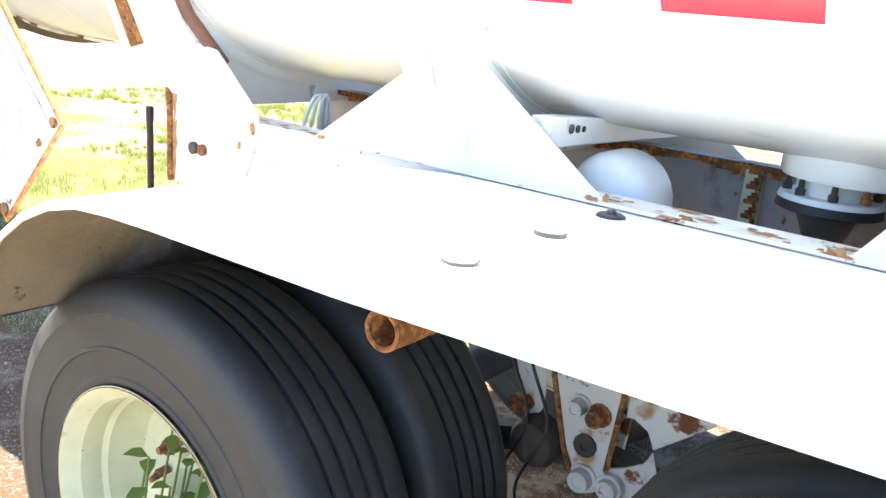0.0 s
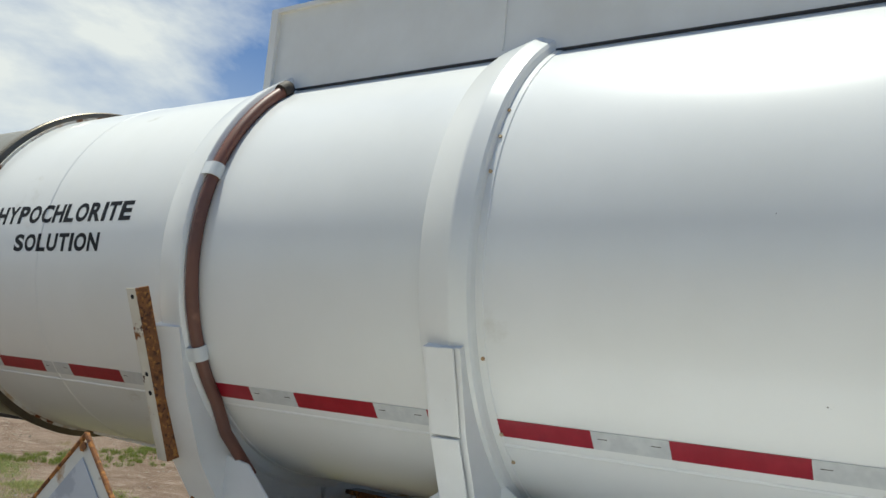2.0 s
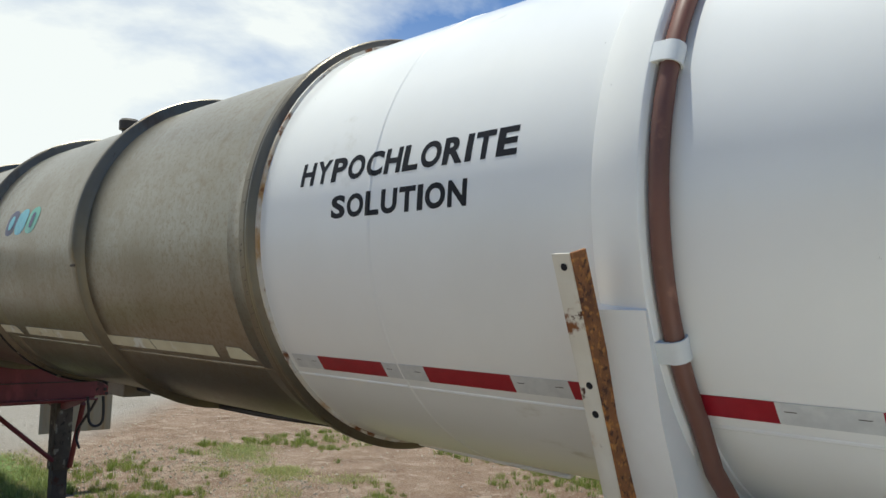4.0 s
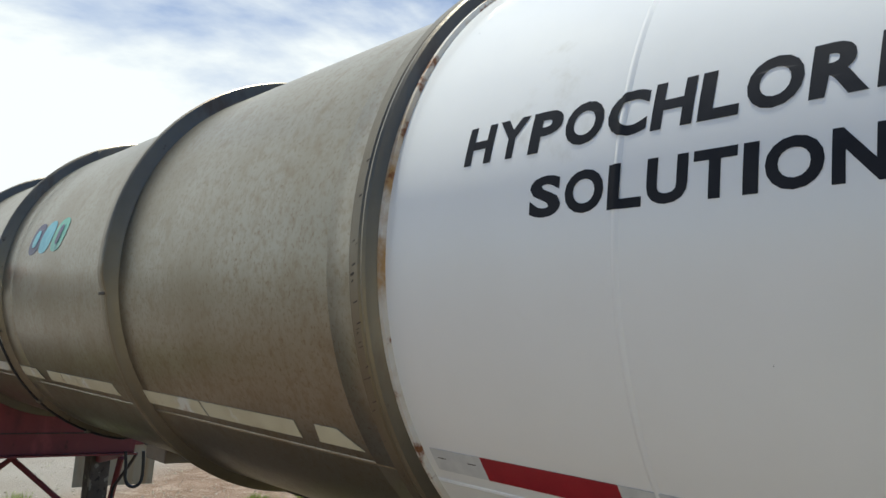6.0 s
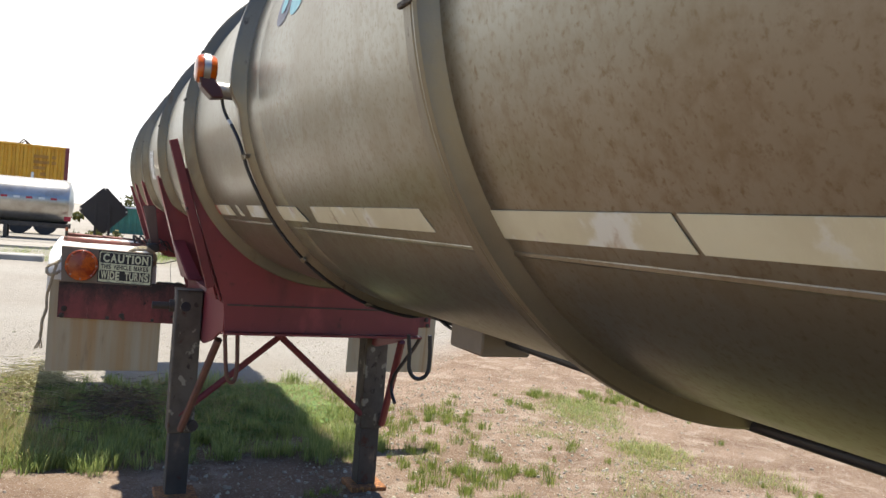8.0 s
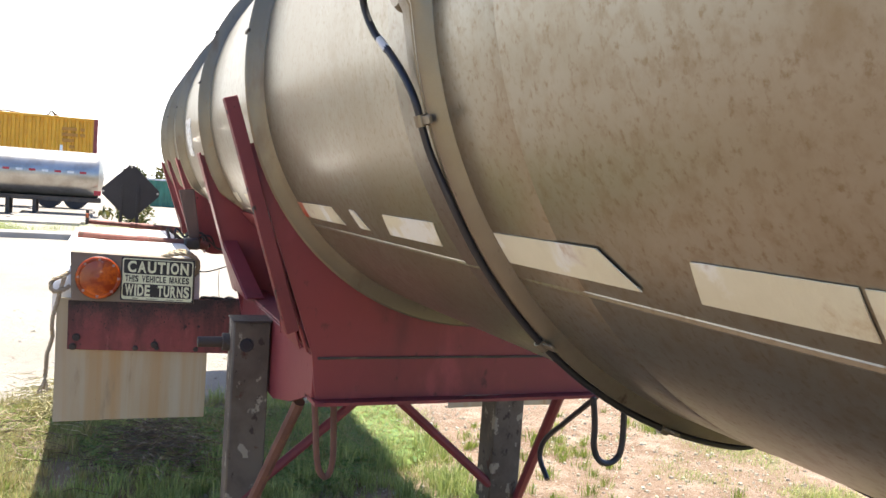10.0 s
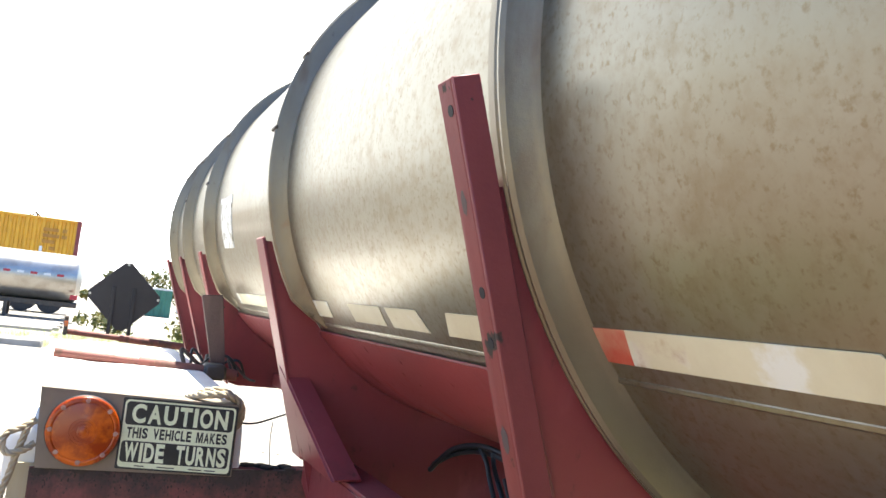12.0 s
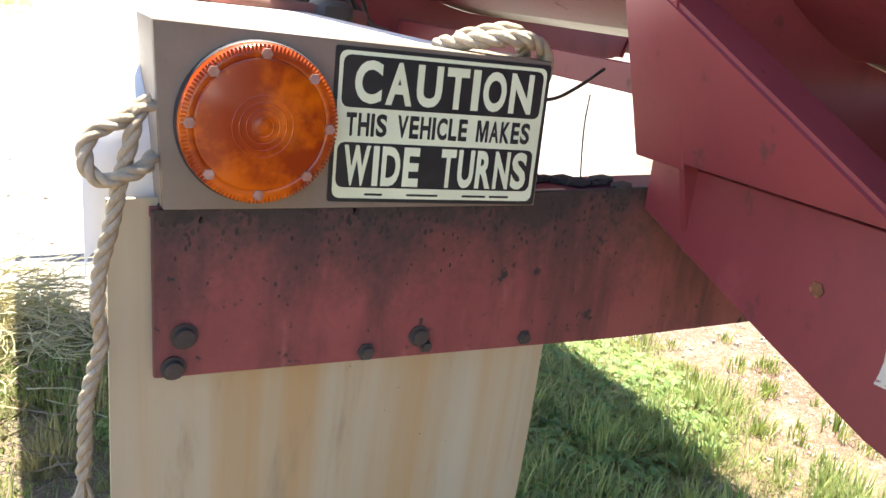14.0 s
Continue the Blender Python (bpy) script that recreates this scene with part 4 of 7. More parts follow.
# ---- spill box on top ----
bm = bmesh.new()
prism(bm, [(1.40, 2.44), (1.40, 2.825), (1.385, 2.825), (1.385, 2.84), (1.43, 2.84), (1.43, 2.44)], "y", -1.0, 2.19)
prism(bm, [(2.154, 2.44), (2.154, 2.825), (2.169, 2.825), (2.169, 2.84), (2.124, 2.84), (2.124, 2.44)], "y", -1.0, 2.19)
prism(bm, [(1.385, 2.46), (1.385, 2.84), (2.169, 2.84), (2.169, 2.46)], "y", 2.19, 2.222)
prism(bm, [(1.385, 2.46), (1.385, 2.84), (2.169, 2.84), (2.169, 2.46)], "y", -1.03, -1.0)
spill = part("spill_box", bm, white_paint, trailer, "white spill dam box on the tank top", 30)
# thin black strip that stands in for the dark gap between box and shell
bm = bmesh.new()
tube(bm, [on_tank(57.6, y, R + 0.003) for y in (-1.0, 0.5, 2.17)], 0.006, 6)
part("seal_strip", bm, black_hose, spill, "dark line for the gap along the box foot")
for yy in (1.275, 0.27):
    bm = bmesh.new()
    box(bm, (1.394, yy - 0.003, 2.56), (1.401, yy + 0.003, 2.83), 0.001)
    part("panel_joint", bm, white_paint, spill)

# ---- rub-rail tape ----
A_TOP, A_LOW = -33.6, -37.6


def tape(y0, y1, mat, cut0=0.0, cut1=0.0, label="", a_top=A_TOP, a_low=A_LOW, lift=0.0005):
    bm = bmesh.new()
    tank_patch(bm, [(y0, a_top), (y1, a_top), (y1 + cut1, a_low), (y0 + cut0, a_low)], R + lift)
    return part("tape_piece", bm, mat, trailer, label)


for y0, y1, kind in ((3.425, 3.29, 0), (3.29, 2.997, 1), (2.997, 2.83, 0), (2.83, 2.536, 1), (2.536, 2.37, 0), (2.37, 2.235, 1),
                     (2.070, 1.92, 1), (1.92, 1.742, 0), (1.742, 1.459, 1), (1.459, 1.29, 0), (1.29, 1.258, 1),
                     (1.100, 0.853, 1), (0.853, 0.678, 0), (0.678, 0.405, 1), (0.405, 0.229, 0), (0.229, 0.11, 1),
                     (0.06, -0.15, 1), (-0.15, -0.33, 0), (-0.33, -0.61, 1), (-0.61, -0.78, 0)):
    tape(y0, y1, red_tape if kind else white_tape, label="red reflective tape" if kind else "silver reflective tape")
    if not kind:
        for yy in (y0 - 0.025, y1 + 0.03):
            bm = bmesh.new()
            tank_patch(bm, [(yy + 0.011, -35.1), (yy - 0.011, -35.1), (yy - 0.011, -35.25), (yy + 0.011, -35.25)], R + 0.002, 0.0003, 2)
            part("tape_mark", bm, dark_steel, trailer)
for y0, y1, c0, c1 in ((4.89, 4.432, 0.0, -0.015), (4.422, 3.915, -0.015, 0.0), (3.824, 3.735, 0.014, -0.07), (5.905, 5.722, 0.012, 0.0), (5.716, 5.535, 0.0, 0.0), (5.53, 5.127, 0.0, -0.02),
                       (6.320, 6.060, 0.0, -0.050), (7.580, 7.409, 0.012, 0.005), (7.409, 7.241, 0.005, -0.034), (7.085, 7.045, -0.010, -0.043), (6.835, 6.557, 0.025, 0.02),
                       (9.083, 8.888, 0.0, 0.02), (8.704, 8.466, 0.0, 0.010), (8.432, 8.250, -0.004, -0.024), (8.104, 7.955, 0.032, -0.03), (10.353, 9.943, 0.0, 0.0), (9.933, 9.603, 0.02, 0.0),
                       (11.363, 11.063, 0.0, 0.0), (12.063, 11.763, 0.0, 0.0)):
    tape(y0, y1, old_tape, c0, c1, "yellowed peeling reflective tape", lift=0.0024 if 5.99 < y1 < 6.55 else 0.0006)
tape(7.646, 7.578, old_red_tape, 0.02, 0.012, "faded red tape", lift=0.0007)
tape(11.72, 11.52, old_red_tape, 0.0, -0.02, "faded red tape", lift=0.0024)

# ---- lettering on the white shell ----
LETTER_WIDTH = {"I": 0.20, "L": 0.56, "E": 0.60, "T": 0.60, "O": 0.70, "Y": 0.66, "S": 0.62, "P": 0.62, "R": 0.66, "C": 0.66}


def shell_text(text, y_left, y_right, a_low, a_high, shear, weight):
    """Bold upright letters, each laid on the curve of the shell and over its joint."""
    gap = 0.075
    total = sum(LETTER_WIDTH.get(c, 0.62) + gap for c in text) - gap + shear
    bm = bmesh.new()
    x = 0.0
    for c in text:
        wide = LETTER_WIDTH.get(c, 0.62)
        pts, faces = lettering(c, 1.0, wide, 0.0, 0.012 if c == "I" else weight)
        vs = [bm.verts.new((x + u + shear * v, 0.0, v)) for u, v in pts]
        for f in faces:
            try:
                bm.faces.new([vs[i] for i in f])
            except ValueError:
                pass
        x += wide + gap
    bm.normal_update()
    to_u = lambda y: (y - y_left) / (y_right - y_left) * total
    cuts = [(Vector((to_u(SEAM_Y + d), 0, 0)), Vector((1, 0, 0))) for d in (-0.009, -0.0025, 0.0025, 0.009)]
    cuts += [(Vector((0, 0, k / 5)), Vector((0, 0, 1))) for k in range(1, 5)]
    for at, way in cuts:
        bmesh.ops.bisect_plane(bm, geom=bm.verts[:] + bm.edges[:] + bm.faces[:], plane_co=at, plane_no=way)
    for v in bm.verts:
        y = y_left + (y_right - y_left) * v.co.x / total
        lift = 0.0005 + 0.0027 * max(0.0, min(1.0, (0.009 - abs(y - SEAM_Y)) / 0.0065))
        v.co = on_tank(a_low + (a_high - a_low) * v.co.z, y, R + lift)
    return part("lettering", bm, letter_black, trailer, "black painted words " + text)


shell_text("HYPOCHLORITE", 3.253, 2.433, 7.8, 13.4, 0.02, 0.040)
shell_text("SOLUTION", 3.091, 2.576, -0.6, 4.6, 0.0, 0.04)

# ---- stickers ----
def blob_patch(name, y, a, wide, tall, mat, label, lean=0.0, n=18, ragged=0.0, power=2.6, lift=0.0014):
    bm = bmesh.new()
    rnd = random.Random(int(y * 100))
    vs = []
    for k in range(n):
        t = 2 * math.pi * k / n
        c, s = math.cos(t), math.sin(t)
        q = (abs(c) ** power + abs(s) ** power) ** (-1 / power) * (1 + ragged * rnd.uniform(-1, 1))
        dv = q * s * tall / 2
        vs.append(bm.verts.new(on_tank(a + dv, y - q * c * wide / 2 - lean * dv, R + lift)))
    mid = bm.verts.new(on_tank(a, y, R + lift + 0.0002))
    for k in range(n):
        bm.faces.new((mid, vs[k], vs[(k + 1) % n]))
    return part(name, bm, mat, trailer, label)


for y, mat, word in ((5.895, navy, "dark navy"), (5.745, cyan, "cyan"), (5.580, teal, "teal green")):
    blob_patch("sticker", y, 11.8, 0.155, 11.0, mat, word + " leaf-shaped sticker", 0.004)
blob_patch("sticker_mark", 5.895, 11.8, 0.07, 6.0, cyan, "", 0.004, lift=0.003)
blob_patch("sticker_mark", 5.58, 11.8, 0.05, 6.5, navy, "", 0.004, lift=0.003)
bm = bmesh.new()
tank_patch(bm, ((10.32, -0.5), (10.02, -1.0), (10.03, -18.0), (10.25, -17.5)), R, 0.003, 8)
part("sticker", bm, material("torn_sticker", (0.60, 0.61, 0.60), (0.52, 0.53, 0.52), 20, rough=0.4, bump=0.04, spots=[((0.26, 0.235, 0.18), 34, 0.53, 0.57, (1, 1, 1), 0.4)]), trailer, "torn silvery white sticker")
blob_patch("sticker", 12.35, -23.5, 0.09, 3.4, white_tape, "small white sticker", power=8)
blob_patch("sticker", 12.36, -33.3, 0.07, 3.0, white_tape, "small white sticker", power=8)

# ---- rear frame: rails, cross members, valve ----
def mirrored(x):
    return 2 * CX - x


def c_rail(x_web, x_flange, y0, y1, z0, z1, mat, name, label, t=0.010):
    bm = bmesh.new()
    prism(bm, [(x_web, z0), (x_web, z1), (x_flange, z1), (x_flange, z1 - t), (x_web + (t if x_flange > x_web else -t), z1 - t),
               (x_web + (t if x_flange > x_web else -t), z0 + t), (x_flange, z0 + t), (x_flange, z0)], "y", y0, y1)
    return part(name, bm, mat, trailer, label, 30)


c_rail(FRAME_X - 0.014, FRAME_X + 0.075, -1.45, 2.21, 0.93, 1.134, white_rusty, "frame_rail", "white frame rail with rusted top flange")
c_rail(mirrored(FRAME_X) + 0.014, mirrored(FRAME_X) - 0.075, -1.45, 2.21, 0.93, 1.134, white_rusty, "frame_rail", "white frame rail with rusted top flange")
grimy_white = material("grimy_white_steel", (0.42, 0.40, 0.375), (0.32, 0.30, 0.275), 3, rough=0.6, bump=0.15, spots=[((0.16, 0.12, 0.09), 7, 0.55, 0.7, (1, 1, 0.6), 0.7), (RUST, 12, 0.62, 0.67, (1, 1, 1), 0.85)])
for y, z0, z1, clean in ((-0.95, 0.99, 1.20, False), (0.14, 0.99, 1.20, False), (0.93, 1.195, 1.262, True)):
    bm = bmesh.new()
    if clean:
        prism(bm, [(FRAME_X + 0.002, z0 + 0.02), (FRAME_X + 0.002, z1 + 0.02), (mirrored(FRAME_X) - 0.002, z1 - 0.03), (mirrored(FRAME_X) - 0.002, z0 - 0.01)], "y", y, y + 0.05, 0.003)
        part("cross_member", bm, white_paint, trailer, "white boxed cross member")
        continue
    box(bm, (FRAME_X + 0.002, y, z0), (mirrored(FRAME_X) - 0.002, y + 0.012, z1), 0.002)
    box(bm, (FRAME_X + 0.002, y - 0.05, z1 - 0.012), (mirrored(FRAME_X) - 0.002, y + 0.012, z1), 0.002)
    member = part("cross_member", bm, grimy_white, trailer, "rust-edged white cross member")
    bm = bmesh.new()
    rnd = random.Random(int(10 * y + 50))
    x = FRAME_X + 0.01
    while x < mirrored(FRAME_X) - 0.05:
        w = rnd.uniform(0.015, 0.06)
        box(bm, (x, y - 0.0520, z1 + 0.001 - rnd.uniform(0.012, 0.030)), (x + w, y - 0.0502, z1 + 0.0015), 0.0)
        x += w
    part("rust_edge", bm, rust_metal, member, "rust eaten along the top edge")
for x in (1.935,):
    bm = bmesh.new()
    box(bm, (x, -1.2, 1.0), (x + 0.012, 2.2, 1.175), 0.002)
    box(bm, (x - 0.03, -1.2, 1.163), (x + 0.04, 2.2, 1.176), 0.002)
    inner_rail = part("inner_rail", bm, grimy_white, trailer, "grimy inner rail")
    bm = bmesh.new()
    rnd = random.Random(77)
    y = -1.1
    while y < 2.1:
        w = rnd.uniform(0.015, 0.06)
        box(bm, (x - 0.0325, y, 1.177 - rnd.uniform(0.014, 0.034)), (x - 0.0303, y + w, 1.1775), 0.0)
        y += w
    part("rust_edge", bm, rust_metal, inner_rail, "rust eaten along the top edge")
for k in range(3):
    bm = bmesh.new()
    disc_lathe(bm, [(0, 0.011 - 0.002 * k), (-0.003, 0.011 - 0.002 * k)], (1.425 + 0.030 * k, 0.929, 1.252 - 0.002 * k), "y", 10)
    part("bolt_hole", bm, dark_steel, trailer)

bm = bmesh.new()
box(bm, (1.895, 0.63, 1.02), (1.903, 0.672, 1.162), 0.001)
box(bm, (1.895, 0.63, 1.02), (1.932, 0.638, 1.162), 0.001)
part("rail_angle", bm, rim_cream, inner_rail, "yellowed rusty angle")
bm = bmesh.new()
for k in range(14):
    z = 1.03 + 0.0095 * k
    box(bm, (1.8935, 0.6285 + 0.004 * (k % 3), z), (1.8948, 0.640 + 0.008 * (k * 7 % 4), z + 0.012), 0.0)
part("rust_edge", bm, rust_metal, inner_rail, "rust eaten along the angle")

# bottom outlet: sump, bolted flange, dark cone
valve = thing("outlet_valve", (CX, 0.44, 1.13), "white outlet flange with bolts and a dark cone under the tank", "valve")
bm = bmesh.new()
lathe(bm, [(1.27, 0.152), (1.208, 0.150), (1.199, 0.145), (1.196, 0.10), (1.196, 0.02)], (CX, 0.410, 0), "z", 40)
part("sump_collar", bm, white_gel, valve)
bm = bmesh.new()
disc_lathe(bm, [(1.20, 0.078), (1.150, 0.078)], (CX, 0.444, 0), "z", 28)
part("neck", bm, white_paint, valve)
bm = bmesh.new()
disc_lathe(bm, [(1.158, 0.100), (1.156, 0.109), (1.144, 0.113), (1.142, 0.105)], (CX, 0.444, 0), "z", 36)
part("flange", bm, white_paint, valve)
bm = bmesh.new()
disc_lathe(bm, [(1.1415, 0.113), (1.124, 0.116), (1.120, 0.108), (1.119, 0.08)], (CX, 0.444, 0), "z", 36)
part("gasket", bm, black_paint, valve, "black flange gasket")
bm = bmesh.new()
disc_lathe(bm, [(1.1185, 0.070), (1.06, 0.046), (0.98, 0.026)], (CX, 0.444, 0), "z", 24)
part("cone", bm, dark_steel, valve, "dark steel outlet cone")
for k in range(8):
    a = 2 * math.pi * (k + 0.3) / 8
    bm = bmesh.new()
    disc_lathe(bm, [(1.157, 0.011), (1.172, 0.011), (1.172, 0.007), (1.192, 0.006)], (CX + 0.094 * math.cos(a), 0.444 + 0.094 * math.sin(a), 0), "z", 8)
    part("stud", bm, rust_metal if k % 4 == 1 else dark_steel, valve)

# air tank slung between the rails
air = thing("air_tank", (1.50, 0.9, 1.05), "white cylindrical air tank hung from the frame", "air tank")
bm = bmesh.new()
disc_lathe(bm, [(1.44, 0.02), (1.45, 0.07), (1.475, 0.098), (1.52, 0.113), (1.60, 0.113), (1.63, 0.098), (1.65, 0.05)], (0, 0.85, 1.095), "x", 28)
part("vessel", bm, white_paint, air)
bm = bmesh.new()
disc_lathe(bm, [(0, 0.018), (-0.035, 0.018), (-0.035, 0.009), (-0.06, 0.009)], (1.475, 0.795, 1.045), "y", 10)
part("drain_fitting", bm, chrome, air)
for k in range(3):
    bm = bmesh.new()
    y = 1.745 - 0.004 * k
    tube(bm, curve_points([(1.395 + 0.03 * k, y, 1.08), (1.405 + 0.025 * k, y, 1.14), (1.425 + 0.015 * k, y - 0.01, 1.205), (1.445 + 0.012 * k, y - 0.015, 1.218), (1.462 + 0.012 * k, y - 0.01, 1.19), (1.470 + 0.012 * k, y, 1.10)], 7), 0.0055, 8)
    part("air_line", bm, material("grey_line", (0.42, 0.45, 0.48), rough=0.45, bump=0.02) if "grey_line" not in bpy.data.materials else bpy.data.materials["grey_line"], trailer, "grey air line")

# ---- rear fender ----
FZ, FX0, FX1 = 1.165, 0.445, 1.308


def bent_sheet(bm, line, x_edge, x1, t, lip=0.0):
    """A sheet that follows (y, z) points, from x_edge to x1, with its outer edge folded down by lip."""
    line = [Vector((0, y, z)) for y, z in line]
    cols = []
    for i, p in enumerate(line):
        d = (line[min(i + 1, len(line) - 1)] - line[max(i - 1, 0)]).normalized()
        n = Vector((0, -d.z, d.y))
        if n.z < 0 and abs(d.y) > abs(d.z):
            n = -n
        x0 = x_edge + max(0.0, 0.075 * (0.80 - p.y))
        sec = [(x0, -lip), (x0, -0.006), (x0 + 0.006, 0.0), (x1 - 0.20, -0.008), (x1, -0.042), (x1, -0.042 - t), (x1 - 0.20, -0.008 - t), (x0 + 0.006 + t, -t), (x0 + t, -0.006 - t), (x0 + t, -lip)]
        cols.append([bm.verts.new(Vector((sx, p.y, p.z)) + n * sn) for sx, sn in sec])
    m = len(cols[0])
    for a, b in zip(cols, cols[1:]):
        for k in range(m):
            bm.faces.new((a[k], a[(k + 1) % m], b[(k + 1) % m], b[k]))
    bm.faces.new(cols[0])
    bm.faces.new(cols[-1][::-1])


line = [(-1.15, 0.93), (-1.08, 1.03), (-0.95, 1.12), (-0.80, FZ), (0.0, FZ), (0.7, FZ), (1.05, FZ), (1.15, FZ - 0.003)]
for k in range(1, 8):
    a = radians(10 * k)
    line.append((1.15 + 0.53 * math.sin(a), FZ - 0.003 - 0.50 * (1 - math.cos(a))))
fender = thing("rear_fender", (0.95, 0.4, 1.0), "white sheet metal fender over the rear wheels", "fender")
bm = bmesh.new()
bent_sheet(bm, line, FX0, FX1, 0.004, 0.016)
part("fender_sheet", bm, white_paint, fender, "", 40)
bm = bmesh.new()
bent_sheet(bm, [(y, z - 0.0075) for y, z in line], FX0 + 0.006, FX1 - 0.004, 0.002, 0.0)
part("underside_dirt", bm, material("mud_splashed_paint", (0.24, 0.19, 0.13), (0.17, 0.13, 0.09), 4, rough=0.85, bump=0.3, spots=[((0.34, 0.30, 0.24), 6, 0.58, 0.72, (1, 1, 1), 0.8), (DARK_RUST, 14, 0.66, 0.72, (1, 1, 1), 0.9)]), fender, "mud-splashed underside", 40)
bm = bmesh.new()
prism(bm, [(FX1 - 0.012, FZ - 0.036), (FX1 - 0.004, 1.130), (FX1 + 0.003, 1.134), (FX1 + 0.003, FZ - 0.036)], "y", -1.0, 1.62)
part("edge_angle", bm, white_rusty, fender, "rust-spotted edge angle")
# the third washer gets a dark material: the tank's shadow put into its colour
for x, dark in ((0.655, 0), (0.895, 0), (1.110, 1)):
    bm = bmesh.new()
    disc_lathe(bm, [(FZ - 0.009, 0.025), (FZ + 0.005, 0.025), (FZ + 0.007, 0.022), (FZ + 0.007, 0.010), (FZ + 0.013, 0.008)], (x, 0.665, 0 if x < 1 else -0.010), "z", 24)
    # dark ring just below the washer, so its lower rim reads dark
    gb = bmesh.new()
    disc_lathe(gb, [(FZ - 0.010, 0.027), (FZ + 0.0025, 0.027)], (x, 0.665, 0 if x < 1 else -0.010), "z", 24)
    part("gasket_ring", gb, rubber, fender, "dark ring under the washer")
    part("washer", bm, rubber if dark else white_rusty, fender, "washer toned dark for the tank shadow" if dark else "white washer with a bolt head")
bm = bmesh.new()
lathe(bm, [(0.625, 0.024), (0.622, 0.028), (0.624, 0.032), (1.32, 0.032)], (0, 0.765, 1.04), "x", 20)
lathe(bm, [(0.624, 0.024), (0.95, 0.024)], (0, 0.765, 1.04), "x", 20)
part("support_pipe", bm, rust_metal, fender, "rusty open-ended support pipe")

# ---- dual wheels ----
def tyre_mesh(bm, x0, wide, cy, cz, rad=0.506):
    prof = [(x0 + 0.012, 0.292), (x0 + 0.003, 0.308), (x0 + 0.003, 0.318), (x0 + 0.006, 0.321), (x0 + 0.004, 0.340), (x0 - 0.001, 0.372), (x0 - 0.004, 0.374), (x0 - 0.004, 0.380), (x0 - 0.002, 0.382), (x0 - 0.004, 0.415),
            (x0 - 0.002, 0.444), (x0 - 0.003, 0.447), (x0 - 0.001, 0.454), (x0 + 0.005, 0.478), (x0 + 0.016, 0.494), (x0 + 0.034, rad - 0.003)]
    tread = [x0 + 0.040 + (wide - 0.08) * k / 5 for k in range(6)]
    for k in range(5):
        a, b = tread[k], tread[k + 1]
        g = 0.006
        prof += [(a + (g if k else 0.002), rad - 0.002), ((a + b) / 2, rad), (b - (g if k < 4 else 0.002), rad - 0.002)]
        if k < 4:
            prof += [(b - g + 0.001, rad - 0.013), (b + g - 0.001, rad - 0.013)]
    back = [(2 * x0 + wide - d, r) for d, r in prof[:16][::-1]]
    prof += back
    lathe(bm, prof, (0, cy, cz), "x", 96)
    # shoulder notches cut the outer tread rib
    for k in range(168):
        a = 2 * math.pi * (k + 0.5) / 168
        for xs in (x0 + 0.0405,):
            p = Vector((xs, cy + (rad - 0.012) * math.cos(a), cz + (rad - 0.012) * math.sin(a)))
            m = Matrix.Translation(p) @ Matrix.Rotation(a - math.pi / 2, 4, "X")
            box(bm, (-0.004, -0.0050, -0.004), (0.004, 0.0050, 0.0062), 0.0, m)


TYRE = []


def wheel(cy, x0, x1, flip=False):
    cz = GROUND + 0.50
    w = thing("dual_wheel", ((x0 + x1) / 2, cy, GROUND), "pair of worn black truck tyres on cream steel rims", "wheel", "dual wheels under the trailer")
    sgn = -1 if flip else 1
    for t0 in (x0, x0 + 0.318):
        bm = bmesh.new()
        if not TYRE:
            tyre_mesh(bm, 0.0, 0.272, 0.0, 0.0)
        ty = part("tyre", bm, rubber, w, "worn black tyre with ribbed tread", 30)
        TYRE.append(ty.data)
        ty.data = TYRE[0]
        ty.matrix_parent_inverse = Matrix.Translation((-w.location.x + t0, -w.location.y + cy, -w.location.z + cz))
        bm = bmesh.new()
        outer = t0 == (x0 if not flip else x0 + 0.318)
        face = t0 if not flip else t0 + 0.272
        if outer:
            prof = [(0.004, 0.296), (-0.002, 0.302), (-0.004, 0.297), (0.006, 0.286), (0.020, 0.278), (0.030, 0.268), (0.055, 0.262), (0.075, 0.262), (0.085, 0.252), (0.150, 0.245), (0.165, 0.235), (0.172, 0.170), (0.168, 0.120), (0.120, 0.085), (0.060, 0.080), (0.056, 0.01)]
        else:
            prof = [(0.0, 0.30), (0.03, 0.27), (0.2, 0.26), (0.27, 0.30)]
        lathe(bm, [(face + sgn * d, r) for d, r in prof], (0, cy, cz), "x", 64)
        rim = part("rim", bm, rim_cream, w, "cream painted steel rim with rusty lip", 30)
        if outer:
            bm = bmesh.new()
            lathe(bm, [(face + sgn * d, r) for d, r in ((-0.001, 0.3025), (-0.0045, 0.2985), (0.003, 0.2915), (0.001, 0.2965))], (0, cy, cz), "x", 64)
            part("rim_lip", bm, rust_metal, rim, "rusted rim lip")
            for k in range(10):
                a = 2 * math.pi * k / 10
                bm = bmesh.new()
                fx = face + sgn * 0.165
                disc_lathe(bm, [(fx, 0.019), (fx - sgn * 0.028, 0.018), (fx - sgn * 0.028, 0.010), (fx - sgn * 0.045, 0.009)], (0, cy + 0.142 * math.cos(a), cz + 0.142 * math.sin(a)), "x", 6)
                part("wheel_nut", bm, rust_metal, rim)
    return w


WHEEL_X = 0.606
